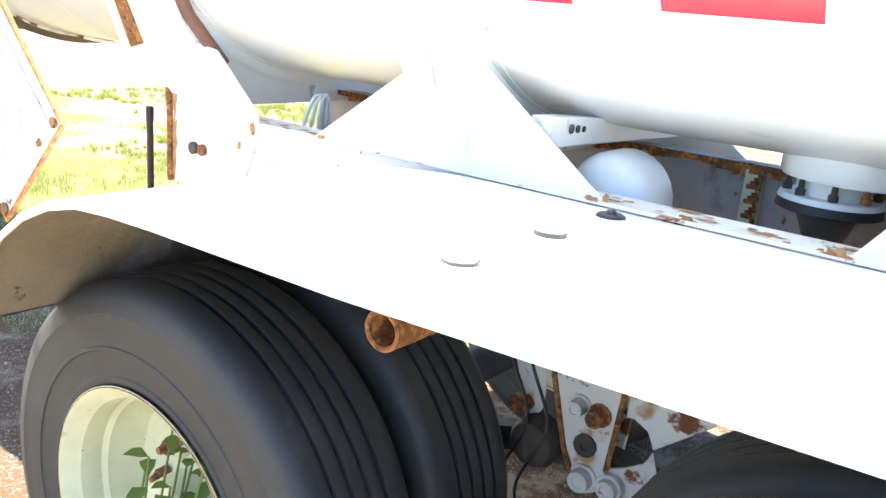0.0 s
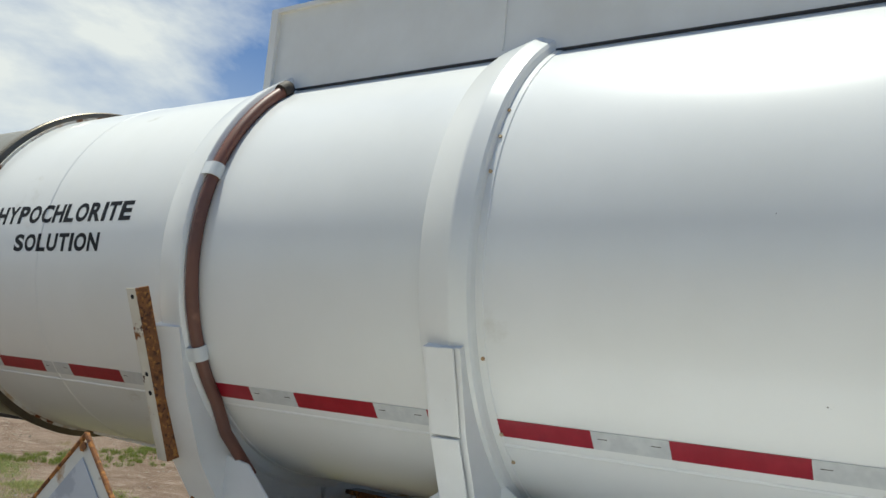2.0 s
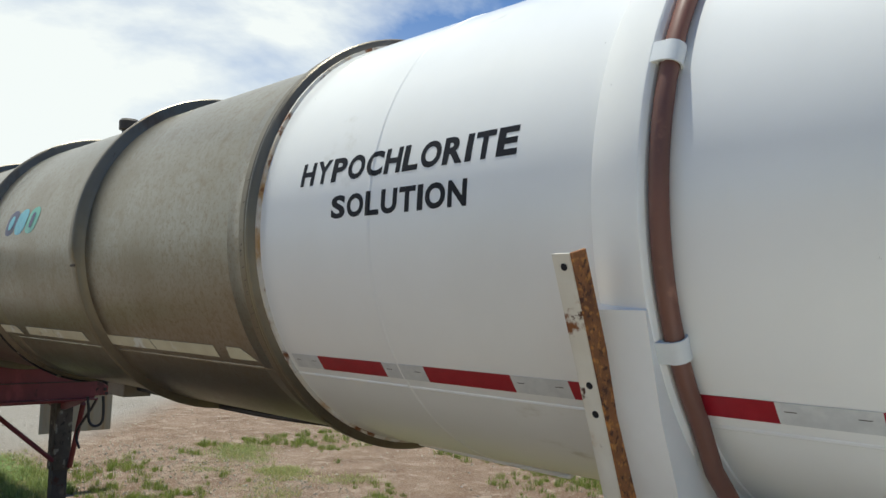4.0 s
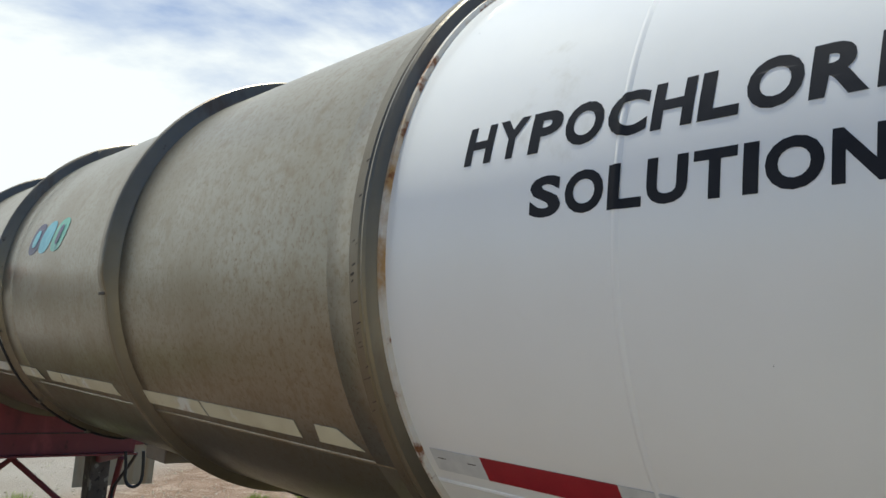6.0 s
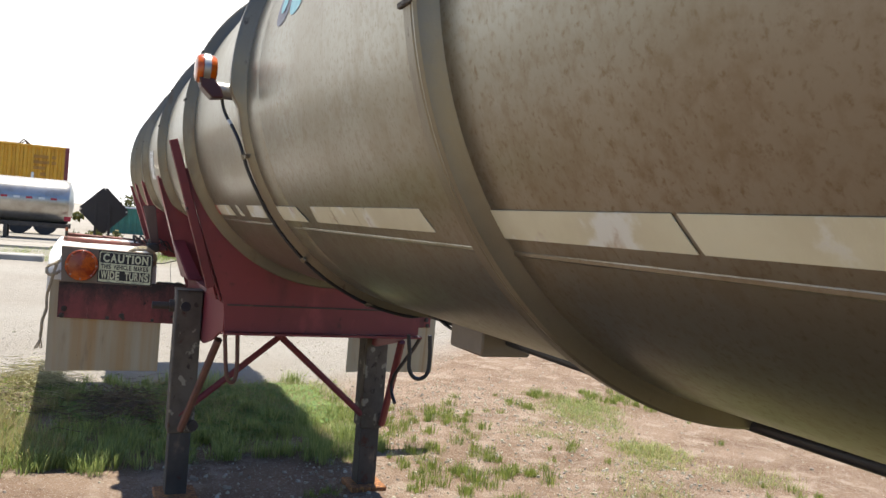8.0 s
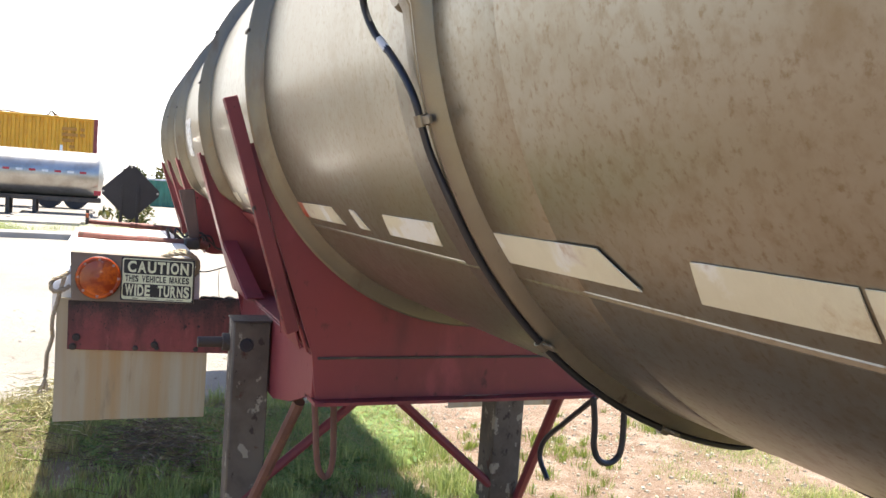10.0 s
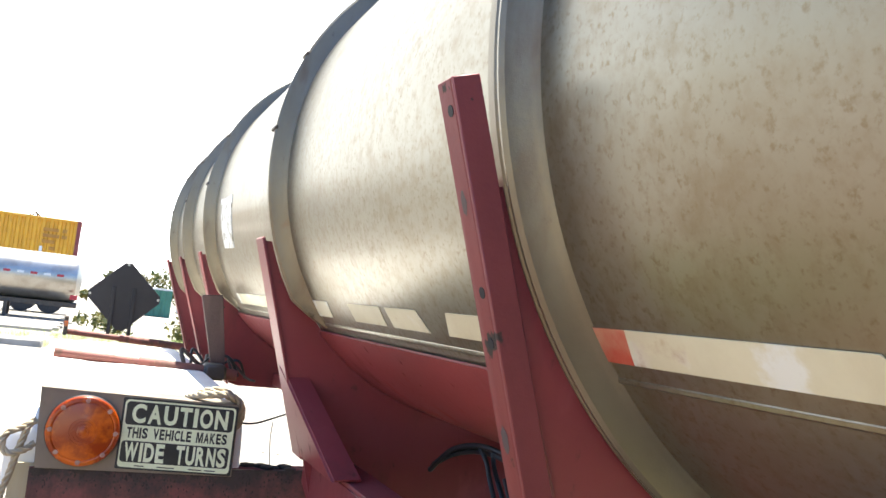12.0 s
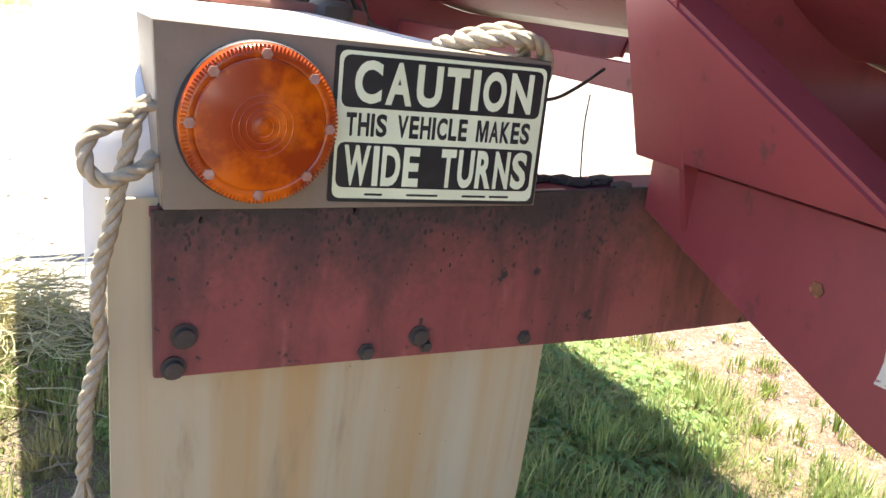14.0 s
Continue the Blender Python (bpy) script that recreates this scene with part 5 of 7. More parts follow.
for cy in (1.33, 0.08):
    wheel(cy, WHEEL_X, WHEEL_X + 0.59)
    wheel(cy, mirrored(WHEEL_X) - 0.59, mirrored(WHEEL_X), True)
    bm = bmesh.new()
    disc_lathe(bm, [(1.10, 0.06), (2.45, 0.06)], (0, cy, GROUND + 0.50), "x", 20)
    part("axle", bm, dark_steel, trailer, "grimy steel axle")

# spring hangers and equaliser between the wheels
for x in (1.30, mirrored(1.30) - 0.09):
    bm = bmesh.new()
    for d in (0.0, 0.08):
        prism(bm, [(0.655, 1.0), (0.660, 0.737), (0.675, 0.545), (0.690, 0.500), (0.715, 0.485), (0.738, 0.500), (0.775, 0.578), (0.820, 0.734), (0.835, 1.0)], "x", x + d, x + d + 0.010, 0.002)
    hanger = part("spring_hanger", bm, white_rusty, trailer, "white spring hanger with rusty bolts", 30)
    bm = bmesh.new()
    prism(bm, [(0.845, 1.0), (0.850, 0.640), (0.868, 0.600), (0.892, 0.600), (0.930, 0.730), (0.960, 1.0)], "x", x + 0.014, x + 0.022, 0.002)
    prism(bm, [(0.470, 1.0), (0.470, 0.742), (0.585, 0.640), (0.600, 0.680), (0.635, 0.697), (0.654, 0.690), (0.654, 1.0)], "x", x + 0.014, x + 0.022, 0.002)
    prism(bm, [(0.585, 0.636), (0.560, 0.560), (0.590, 0.520), (0.640, 0.500), (0.676, 0.520), (0.676, 0.560), (0.640, 0.575), (0.600, 0.600)], "x", x + 0.014, x + 0.022, 0.002)
    part("side_plate", bm, white_rusty, hanger, "white side plate with rust")
    bm = bmesh.new()
    for ya, za, yb, zb in ((0.838, 1.0, 0.823, 0.734), (0.823, 0.734, 0.778, 0.578), (0.778, 0.578, 0.741, 0.503), (0.653, 1.0, 0.658, 0.737), (0.658, 0.737, 0.672, 0.560)):
        tube(bm, [(x - 0.003, ya, za), (x - 0.003, yb, zb)], 0.0065, 6)
    part("hanger_rib", bm, rust_metal, hanger, "rusted plate edge")
    for y, z, r, long, mat in ((0.752, 0.688, 0.020, 0.035, white_rusty), (0.705, 0.682, 0.021, 0.035, rust_metal), (0.722, 0.523, 0.026, 0.030, white_rusty), (0.728, 0.600, 0.021, 0.006, dark_steel), (0.660, 0.525, 0.024, 0.022, white_rusty),
                               (0.905, 0.635, 0.018, 0.018, rust_metal), (0.888, 0.640, 0.014, 0.020, rust_metal)):
        bm = bmesh.new()
        disc_lathe(bm, [(x + 0.012, r * 1.3), (x - 0.006, r * 1.3), (x - 0.006, r), (x - long, r * 0.92), (x - long, r * 0.55), (x - long + 0.004, r * 0.50)], (0, y, z), "x", 12)
        part("hanger_bolt", bm, mat, hanger)
    bm = bmesh.new()
    prof = [(0.30, 0.50), (0.5, 0.565), (0.70, 0.585), (0.9, 0.565), (1.10, 0.50)]
    for k in range(4):
        prism(bm, [(y, z - 0.016 * k) for y, z in prof] + [(y, z - 0.016 * k - 0.013) for y, z in prof[::-1]], "x", x + 0.026, x + 0.078)
    part("leaf_spring", bm, dark_steel, hanger, "grimy leaf springs", 30)
    bm = bmesh.new()
    disc_lathe(bm, [(x + 0.024, 0.060), (x - 0.020, 0.060), (x - 0.034, 0.050)], (0, 0.845, 0.565), "x", 20)
    part("bushing", bm, dark_steel, hanger, "dark rubber bushing")
for y0 in (0.89, 0.84):
    bm = bmesh.new()
    tube(bm, curve_points([(1.28, y0, 1.0), (1.26, y0 + 0.03, 0.80), (1.27, y0 - 0.03, 0.62), (1.25, y0 + 0.02, 0.45), (1.27, y0 - 0.05, 0.25)], 7), 0.004, 6)
    part("brake_wire", bm, black_hose, trailer, "thin dark wire")

# ---- white placard holder and stake at the rear ----
def placard_holder(name, centre, half, mat, edge, label, facing=-1, frame_w=0.018):
    ob = thing(name, centre, label, "placard holder")
    c = Vector(centre)
    bm = bmesh.new()
    def diamond(h, cut=0.09):
        k = h * cut
        pts = []
        for sx, sz in ((0, 1), (1, 0), (0, -1), (-1, 0)):
            if sx == 0:
                pts += [(-k * sz, (h - k) * sz), (k * sz, (h - k) * sz)]
            else:
                pts += [((h - k) * sx, k * sx), ((h - k) * sx, -k * sx)]
        return [(c.x + px, c.z + pz) for px, pz in pts]
    prism(bm, diamond(half), "y", c.y, c.y + 0.006, 0.0015)
    part("backing", bm, mat, ob)
    return ob, diamond


PLC = (0.600, 1.782, 1.212)
holder, diamond = placard_holder("rear_placard_holder", PLC, 0.235, white_rusty, rust_metal, "white metal placard holder with rusted rim by the fender")


def turn_thing(ob, degrees):
    """Turns a thing and all its parts about its own upright axis."""
    ob.rotation_euler = (0, 0, radians(degrees))


c = Vector(PLC)
bm = bmesh.new()
outer = [(c.x + 0.235 * math.cos(radians(90 * k + 90)), c.z + 0.235 * math.sin(radians(90 * k + 90))) for k in range(4)]
tube(bm, [(x, c.y + 0.001, z) for x, z in (*outer, outer[0])], 0.006, 8)
part("rim_bead", bm, rust_metal, holder, "rusted rim bead")
bm = bmesh.new()
prism(bm, [(c.x + 0.185 * math.cos(radians(90 * k + 90)), c.z + 0.185 * math.sin(radians(90 * k + 90))) for k in range(4)], "y", c.y - 0.003, c.y - 0.0005, 0.0008)
placard_grey = material("faded_placard", (0.56, 0.58, 0.62), (0.50, 0.52, 0.56), 5, rough=0.5, bump=0.03, spots=[((0.40, 0.42, 0.47), 4, 0.52, 0.56, (1, 1, 1), 0.5)])
part("placard", bm, placard_grey, holder, "faded grey-white placard")
bm = bmesh.new()
prism(bm, [(c.x - 0.085, c.z - 0.035), (c.x + 0.085, c.z - 0.035), (c.x + 0.085, c.z + 0.010), (c.x - 0.085, c.z + 0.010)], "y", c.y - 0.0042, c.y - 0.0032)
part("placard_band", bm, material("placard_band_grey", (0.36, 0.38, 0.43), rough=0.5, bump=0.02), holder)
pts, faces = lettering("8", 0.05, 0.03, 0, 0.02)
bm = bmesh.new()
vs = [bm.verts.new((c.x - 0.015 + u, c.y - 0.0045, c.z - 0.125 + v)) for u, v in pts]
for f in faces:
    bm.faces.new([vs[i] for i in f])
part("placard_number", bm, band_white, holder, "white figure 8")
for sx, sz in ((0, 1), (1, 0), (0, -1), (-1, 0)):
    bolt("placard_bolt", (c.x + 0.208 * sx, c.y - 0.006, c.z + 0.208 * sz), "y", 0.009, holder, rust_metal)
bm = bmesh.new()
tube(bm, [(c.x + 0.02, c.y + 0.02, c.z - 0.225), (c.x + 0.02, c.y + 0.10, c.z - 0.30), (c.x + 0.02, c.y + 0.72, c.z - 0.34)], 0.016, 10)
part("bracket_pipe", bm, rust_metal, holder, "rusty bracket pipe")
turn_thing(holder, -90)

# rust that has bled from plate edges and rail tops
def rust_run(name, axis, at, half_u, half_v, seed, parent, mat=None):
    """A ragged rust stain lying on a face: axis 'x' spans (y, z), axis 'z' spans (x, y)."""
    rnd = random.Random(seed)
    bm = bmesh.new()
    ring_v = []
    for k in range(18):
        a, q = 2 * math.pi * k / 18, rnd.uniform(0.5, 1.1)
        u, v = half_u * q * math.cos(a), half_v * q * math.sin(a)
        ring_v.append(bm.verts.new(Vector(at) + (Vector((0, u, v)) if axis == "x" else Vector((u, v, 0)))))
    bm.faces.new(ring_v)
    return part(name, bm, mat or rust_wash, parent, "rust stain")


XG = FRAME_X - 0.0235
for k, (y, z, u, v) in enumerate(((2.196, 1.18, 0.022, 0.085), (2.200, 1.02, 0.018, 0.110), (2.190, 1.285, 0.022, 0.036), (2.150, 1.275, 0.009, 0.020), (2.212, 1.05, 0.008, 0.09), (1.845, 1.118, 0.014, 0.022), (1.90, 1.06, 0.010, 0.016),
                                  (0.800, 1.135, 0.022, 0.010), (1.58, 1.136, 0.018, 0.008), (0.33, 1.136, 0.030, 0.012), (0.77, 1.142, 0.010, 0.012))):
    rust_run("rust_stain", "x", (XG, y, z), u, v, 300 + k, trailer)
rnd = random.Random(311)
for k in range(34):
    y = rnd.choice((rnd.uniform(0.30, 0.78), rnd.uniform(1.62, 1.88), rnd.uniform(-0.8, -0.4)))
    rust_run("rust_stain", "z", (FRAME_X + rnd.uniform(-0.008, 0.06), y, 1.1346 + 0.0001 * k), rnd.uniform(0.006, 0.016), rnd.uniform(0.008, 0.035), 400 + k, trailer)
for k in range(26):
    y = rnd.uniform(-0.9, 1.6)
    rust_run("rust_stain", "x", (FX1 + 0.0036, y, rnd.uniform(1.131, 1.142)), rnd.uniform(0.005, 0.022), rnd.uniform(0.003, 0.007), 500 + k, trailer)

# thin black stake and the little lever by the tank foot
rod_dark = material("dark_brown_iron", (0.055, 0.032, 0.024), (0.035, 0.022, 0.018), 10, rough=0.8, bump=0.3)
stake = thing("black_stake", (1.340, 2.372, GROUND), "thin dark brown iron stake standing in the dirt", "stake")
bm = bmesh.new()
tube(bm, [(1.340, 2.372, GROUND - 0.05), (1.342, 2.372, 0.5), (1.340, 2.372, 1.06)], 0.0105, 10)
part("rod", bm, rod_dark, stake)
bm = bmesh.new()
disc_lathe(bm, [(1.058, 0.0125), (1.100, 0.0125), (1.104, 0.009)], (1.340, 2.372, 0), "z", 12)
part("cap", bm, black_paint, stake)
bm = bmesh.new()
tube(bm, [(1.312, 2.217, 0.90), (1.312, 2.219, 1.10), (1.306, 2.222, 1.24)], 0.015, 8)
part("edge_rust", bm, rust_metal, trailer, "rusted plate edge")
for dy, r, mat in ((0.0, 0.019, dark_steel), (-0.040, 0.017, rust_metal)):
    bm = bmesh.new()
    disc_lathe(bm, [(1.310, r), (1.297, r), (1.294, r * 0.8)], (0, 2.10 + dy, 1.02), "x", 12)
    part("pin_head", bm, mat, trailer)

# under-tank discharge pipe of the brown section
bm = bmesh.new()
tube(bm, curve_points([(CX, 4.0, 1.228), (CX - 0.02, 4.5, 1.215), (CX, 5.4, 1.21), (CX + 0.02, 6.6, 1.215)], 8), 0.014, 10)
part("belly_pipe", bm, black_hose, trailer, "dark pipe under the belly")
bm = bmesh.new()
tube(bm, [(1.74, 3.42, 1.229), (1.72, 3.0, 1.227), (1.715, 2.75, 1.226), (1.713, 2.742, 1.232)], 0.007, 8)
part("belly_rod", bm, white_paint, trailer, "white rod under the belly")

# ---- maroon front frame ----
RAIL_X, RAIL_TOP = 1.28, 1.09


def saddle_plate(y, tip_a, low_z, edge, foot_x=RAIL_X + 0.01, thick=0.010, mat=red_paint):
    """A crescent plate across the trailer that cradles the shell."""
    bm = bmesh.new()
    left = [*edge, (foot_x, low_z)]
    right = [(mirrored(x), z) for x, z in left[::-1]]
    cradle = [(CX - (R + 0.002) * math.cos(radians(a)), CZ + (R + 0.002) * math.sin(radians(a))) for a in np.linspace(-180 - tip_a, tip_a, 97)]
    prism(bm, left + right + cradle, "y", y, y + thick)
    return part("saddle_plate", bm, mat, trailer, "maroon saddle plate cradling the tank", 30)


def saddle_flange(y0, y1, tip, foot, mat, parent, t=0.008):
    for s in (1, -1):
        bm = bmesh.new()
        (xa, za), (xb, zb) = tip, foot
        poly = [(xa - t, za), (xa, za + 0.006), (xb, zb), (xb - t, zb)]
        if s < 0:
            poly = [(mirrored(x), z) for x, z in poly]
        prism(bm, poly, "y", y0, y1, 0.0015)
        part("saddle_flange", bm, mat, parent, "faded maroon edge flange", 30)


# first front saddle, with the tall angle post
plate_a = saddle_plate(7.680, -18.0, 0.960, ((1.052, 1.705), (1.272, 1.10)))
saddle_flange(7.700, 7.735, (1.050, 1.712), (1.268, 1.10), red_paint, plate_a)
angle_post(7.664, (0.977, 1.826), (1.191, 1.160), 0.036, 0.046, red_faded, red_faded, "faded red angle post with bolt holes", (0.055, 0.375, 0.465, 0.93), 0.42)
chip_dark = material("bare_scraped_paint", (0.085, 0.050, 0.048), (0.060, 0.040, 0.040), 30, rough=0.7, bump=0.2)
for f, w, h, seed in ((0.215, 0.008, 0.015, 3), (0.64, 0.009, 0.018, 8)):
    rnd = random.Random(seed)
    bm = bmesh.new()
    c = Vector((0.977 + 0.214 * f - 0.0006, 7.690, 1.826 - 0.666 * f))
    ring_v = []
    for k in range(14):
        a, q = 2 * math.pi * k / 14, rnd.uniform(0.82, 1.1)
        dz = h * q * math.sin(a)
        ring_v.append(bm.verts.new(c + Vector((-0.321 * dz, w * q * math.cos(a), dz))))
    bm.faces.new(ring_v)
    part("paint_chip", bm, chip_dark, plate_a, "bare scraped patch")
bm = bmesh.new()
prism(bm, [(1.28, 0.948), (1.28, 0.958), (2.28, 0.958), (2.28, 0.948)], "y", 7.64, 7.78)
part("plate_foot", bm, red_paint, plate_a)
bm = bmesh.new()
box(bm, (1.29, 7.673, 1.083), (2.27, 7.6795, 1.090), 0.001)
part("weld_seam", bm, dark_steel, plate_a, "grimy weld seam")
# second saddle and those to the front
plate_b = saddle_plate(9.145, -19.5, 0.96, ((1.0605, 1.706), (1.2515, 1.094)))
saddle_flange(9.137, 9.240, (1.058, 1.712), (1.250, 1.092), red_paint, plate_b)
for y, tip in ((10.60, -19.3), (11.49, -19.3), (12.28, -19.3)):
    pl = saddle_plate(y, tip, 1.135, ((1.0575, 1.709), (1.2515, 1.145)))
    saddle_flange(y - 0.008, y + 0.075, (1.055, 1.715), (1.250, 1.14), red_paint, pl)

# red belly wrap between the saddles
for y0, y1 in ((7.75, 9.1435), (9.157, 10.5985), (10.612, 11.4885), (11.502, 12.2785)):
    bm = bmesh.new()
    for a0, a1 in ((-72, -42), (180 + 42, 180 + 72)):
        rings = lathe(bm, [(y0, R + 0.004), (y0, R + 0.010), (y1, R + 0.010), (y1, R + 0.004)], (CX, 0, CZ), "y", 16, (a0, a1))
        for k in (0, 16):
            bm.faces.new([r[k] for r in rings])
    part("belly_wrap", bm, red_paint, trailer, "maroon wrap plate under the tank", 30)

# rails
rail_side = [(9.243, 1.085), (9.243, 1.005), (8.98, 0.905), (8.80, 0.840), (8.60, 0.80), (8.30, 0.805), (8.0, 0.872), (7.76, 0.950), (7.69, 0.962), (7.69, 1.088), (9.23, 1.090)]
for s in (1, -1):
    bm = bmesh.new()
    x = RAIL_X if s > 0 else mirrored(RAIL_X) - 0.012
    prism(bm, rail_side, "x", x, x + 0.012, 0.002)
    rail = part("front_rail", bm, red_paint, trailer, "maroon front frame rail")
    bm = bmesh.new()
    xa, xb = (RAIL_X, RAIL_X + 0.10) if s > 0 else (mirrored(RAIL_X) - 0.10, mirrored(RAIL_X))
    box(bm, (xa, 7.70, 1.091), (xb, 9.13, 1.102), 0.002)
    part("rail_flange", bm, red_faded, rail, "worn top flange")
    # front half of the rail
    bm = bmesh.new()
    box(bm, (x + 0.17, 9.29, 1.150), (x + 0.182, 12.4, 1.205), 0.002)
    part("front_rail", bm, red_paint, trailer, "maroon front frame rail")
    # boxed gusset on the second saddle
    bm = bmesh.new()
    xg = RAIL_X - 0.030 if s > 0 else mirrored(RAIL_X) + 0.022
    def leaning_gusset(y_back, y_foot, z_top, x_top, x_low):
        """A triangular plate that leans with the flange, its sloping edge folded inwards."""
        out = [Vector((x_top, y_back, z_top)), Vector((x_low, y_back, 1.103)), Vector((x_low, y_foot, 1.103))]
        fold = [out[0], out[2], out[2] + Vector((0.070, 0, 0.004)), out[0] + Vector((0.062, 0, 0.004))]
        gb = bmesh.new()
        for face in (out, fold):
            nrm = (face[1] - face[0]).cross(face[2] - face[0]).normalized() * 0.006
            va = [gb.verts.new(p if s > 0 else Vector((mirrored(p.x), p.y, p.z))) for p in face]
            vb = [gb.verts.new(p + nrm if s > 0 else Vector((mirrored(p.x + nrm.x), p.y + nrm.y, p.z + nrm.z))) for p in face]
            gb.faces.new(va)
            gb.faces.new(vb[::-1])
            for i in range(len(va)):
                j = (i + 1) % len(va)
                gb.faces.new((va[i], vb[i], vb[j], va[j]))
        bmesh.ops.recalc_face_normals(gb, faces=gb.faces)
        part("boxed_gusset", gb, red_paint, rail, "maroon triangular gusset", 20)

    leaning_gusset(9.20, 8.80, 1.350, 1.166, 1.246)
    leaning_gusset(7.738, 8.05, 1.335, 1.170, 1.246)
    bm.free()
# peeled white patch on the near rail
bm = bmesh.new()
rnd = random.Random(5)
edge = []
for (ya, za), (yb, zb) in (((8.806, 0.91), (8.64, 0.905)), ((8.64, 0.91), (8.64, 1.038)), ((8.64, 1.032), (8.806, 1.034)), ((8.806, 1.034), (8.806, 0.905))):
    edge += [(ya + (yb - ya) * k / 6 + rnd.uniform(-0.005, 0.005), za + (zb - za) * k / 6 + rnd.uniform(-0.005, 0.005)) for k in range(6)]
prism(bm, edge, "x", RAIL_X - 0.0015, RAIL_X - 0.0003)
part("peeled_patch", bm, material("flaking_white", (0.50, 0.48, 0.40), (0.40, 0.37, 0.30), 12, rough=0.6, spots=[((0.20, 0.03, 0.03), 34, 0.57, 0.60, (1, 1, 1), 0.6), (GRIME, 40, 0.64, 0.68, (1, 1, 1), 0.7)]), trailer, "flaking white patch")
bolt("rail_bolt", (RAIL_X - 0.002, 8.91, 0.992), "x", 0.008, trailer, rust_metal)
# cross member and inner rail between the front rails
bm = bmesh.new()
box(bm, (RAIL_X + 0.014, 8.28, 0.86), (mirrored(RAIL_X) - 0.014, 8.292, 1.0), 0.002)
box(bm, (RAIL_X + 0.014, 8.28, 1.0), (mirrored(RAIL_X) - 0.014, 8.35, 1.010), 0.002)
part("cross_member", bm, red_paint, trailer, "maroon cross member")
bm = bmesh.new()
box(bm, (1.93, 7.70, 1.085), (1.942, 9.13, 1.205), 0.002)
box(bm, (1.90, 7.70, 1.206), (1.972, 9.13, 1.216), 0.002)
part("inner_rail", bm, dark_steel, trailer, "dark grimy inner rail")
# hoses in the dark under the belly
for k, pts in enumerate(([(1.60, 9.02, 1.10), (1.60, 8.96, 1.14), (1.61, 8.89, 1.185), (1.62, 8.75, 1.218), (1.64, 8.60, 1.215), (1.66, 8.40, 1.210), (1.68, 8.10, 1.205)],
                         [(1.62, 8.75, 1.212), (1.62, 8.71, 1.185), (1.62, 8.68, 1.145), (1.62, 8.645, 1.105), (1.62, 8.60, 1.066), (1.62, 8.56, 1.057), (1.62, 8.535, 1.088), (1.62, 8.565, 1.12), (1.63, 8.62, 1.16)],
                         [(1.64, 8.72, 1.215), (1.64, 8.70, 1.170), (1.64, 8.65, 1.120), (1.64, 8.61, 1.085), (1.64, 8.575, 1.080), (1.64, 8.56, 1.105), (1.65, 8.60, 1.15)],
                         [(1.60, 9.00, 1.12), (1.62, 8.90, 1.17), (1.64, 8.76, 1.200), (1.66, 8.55, 1.195), (1.70, 8.30, 1.190)])):
    bm = bmesh.new()
    tube(bm, curve_points(pts, 8), 0.008 if k in (0, 3) else 0.0065, 8)
    part("air_hose", bm, black_hose, trailer, "black air hose under the belly")

# ---- landing gear ----
gear = thing("landing_gear", (CX, 8.41, GROUND), "grimy steel landing legs with diagonal rods", "landing gear")
for x0, top in ((1.136, 1.078), (2.235, 1.04)):
    bm = bmesh.new()
    box(bm, (x0, 8.363, 0.30), (x0 + 0.138, 8.50, top), 0.006)
    leg = part("leg", bm, leg_steel, gear, "grimy square steel leg")
    bm = bmesh.new()
    box(bm, (x0 + 0.012, 8.375, GROUND + 0.02), (x0 + 0.126, 8.488, 0.30), 0.004)
    part("inner_leg", bm, dark_steel, leg)
    bm = bmesh.new()
    box(bm, (x0 - 0.04, 8.31, GROUND - 0.01), (x0 + 0.18, 8.53, GROUND + 0.025), 0.006)
    part("foot", bm, rust_metal, leg, "rusty square foot")
    bm = bmesh.new()
    box(bm, (x0 - 0.004, 8.358, top), (x0 + 0.142, 8.505, top + 0.006), 0.002)
    part("cap", bm, dark_steel, leg)
    # flat black disc drawn for the dark hole near the leg's top
    bolt("leg_bolt", (x0 + 0.05, 8.362, top - 0.085), "y", 0.020, leg, black_paint, -0.004)
bm = bmesh.new()
disc_lathe(bm, [(1.135, 0.034), (1.11, 0.034), (1.11, 0.020), (1.02, 0.020), (1.018, 0.012)], (0, 8.47, 0.985), "x", 14)
part("crank_shaft", bm, dark_steel, gear, "crank shaft end")


rod_rust = material("rust_brown_rod", (0.155, 0.070, 0.045), (0.100, 0.045, 0.030), 8, rough=0.75, bump=0.25, bump_scale=60, spots=[((0.22, 0.11, 0.05), 30, 0.60, 0.70, (1, 1, 1), 0.85)])


def rod(pts, r=0.019, mat=red_faded, label="faded red diagonal rod"):
    bm = bmesh.new()
    tube(bm, pts, r, 8)
    part("brace_rod", bm, mat, gear, label)


rod([(1.75, 8.37, 0.872), (1.19, 8.38, 0.397)])
rod([(1.69, 8.37, 0.865), (2.24, 8.38, 0.385)])
rod([(1.31, 7.98, 0.875), (1.20, 8.33, 0.33)], 0.021, rod_rust, "rusty brace rod")
rod([(2.285, 7.93, 0.89), (2.365, 8.35, 0.33)], 0.021, red_faded, "maroon brace rod")
rod(curve_points([(1.292, 7.70, 0.960), (1.301, 7.70, 0.87), (1.309, 7.70, 0.79), (1.320, 7.70, 0.735), (1.340, 7.70, 0.712), (1.357, 7.70, 0.735), (1.361, 7.70, 0.80), (1.352, 7.70, 0.96)], 5), 0.010, rod_rust, "hanging looped steel rod")
bm = bmesh.new()
disc_lathe(bm, [(8.33, 0.028), (8.36, 0.028)], (1.265, 0, 0.345), "y", 14)
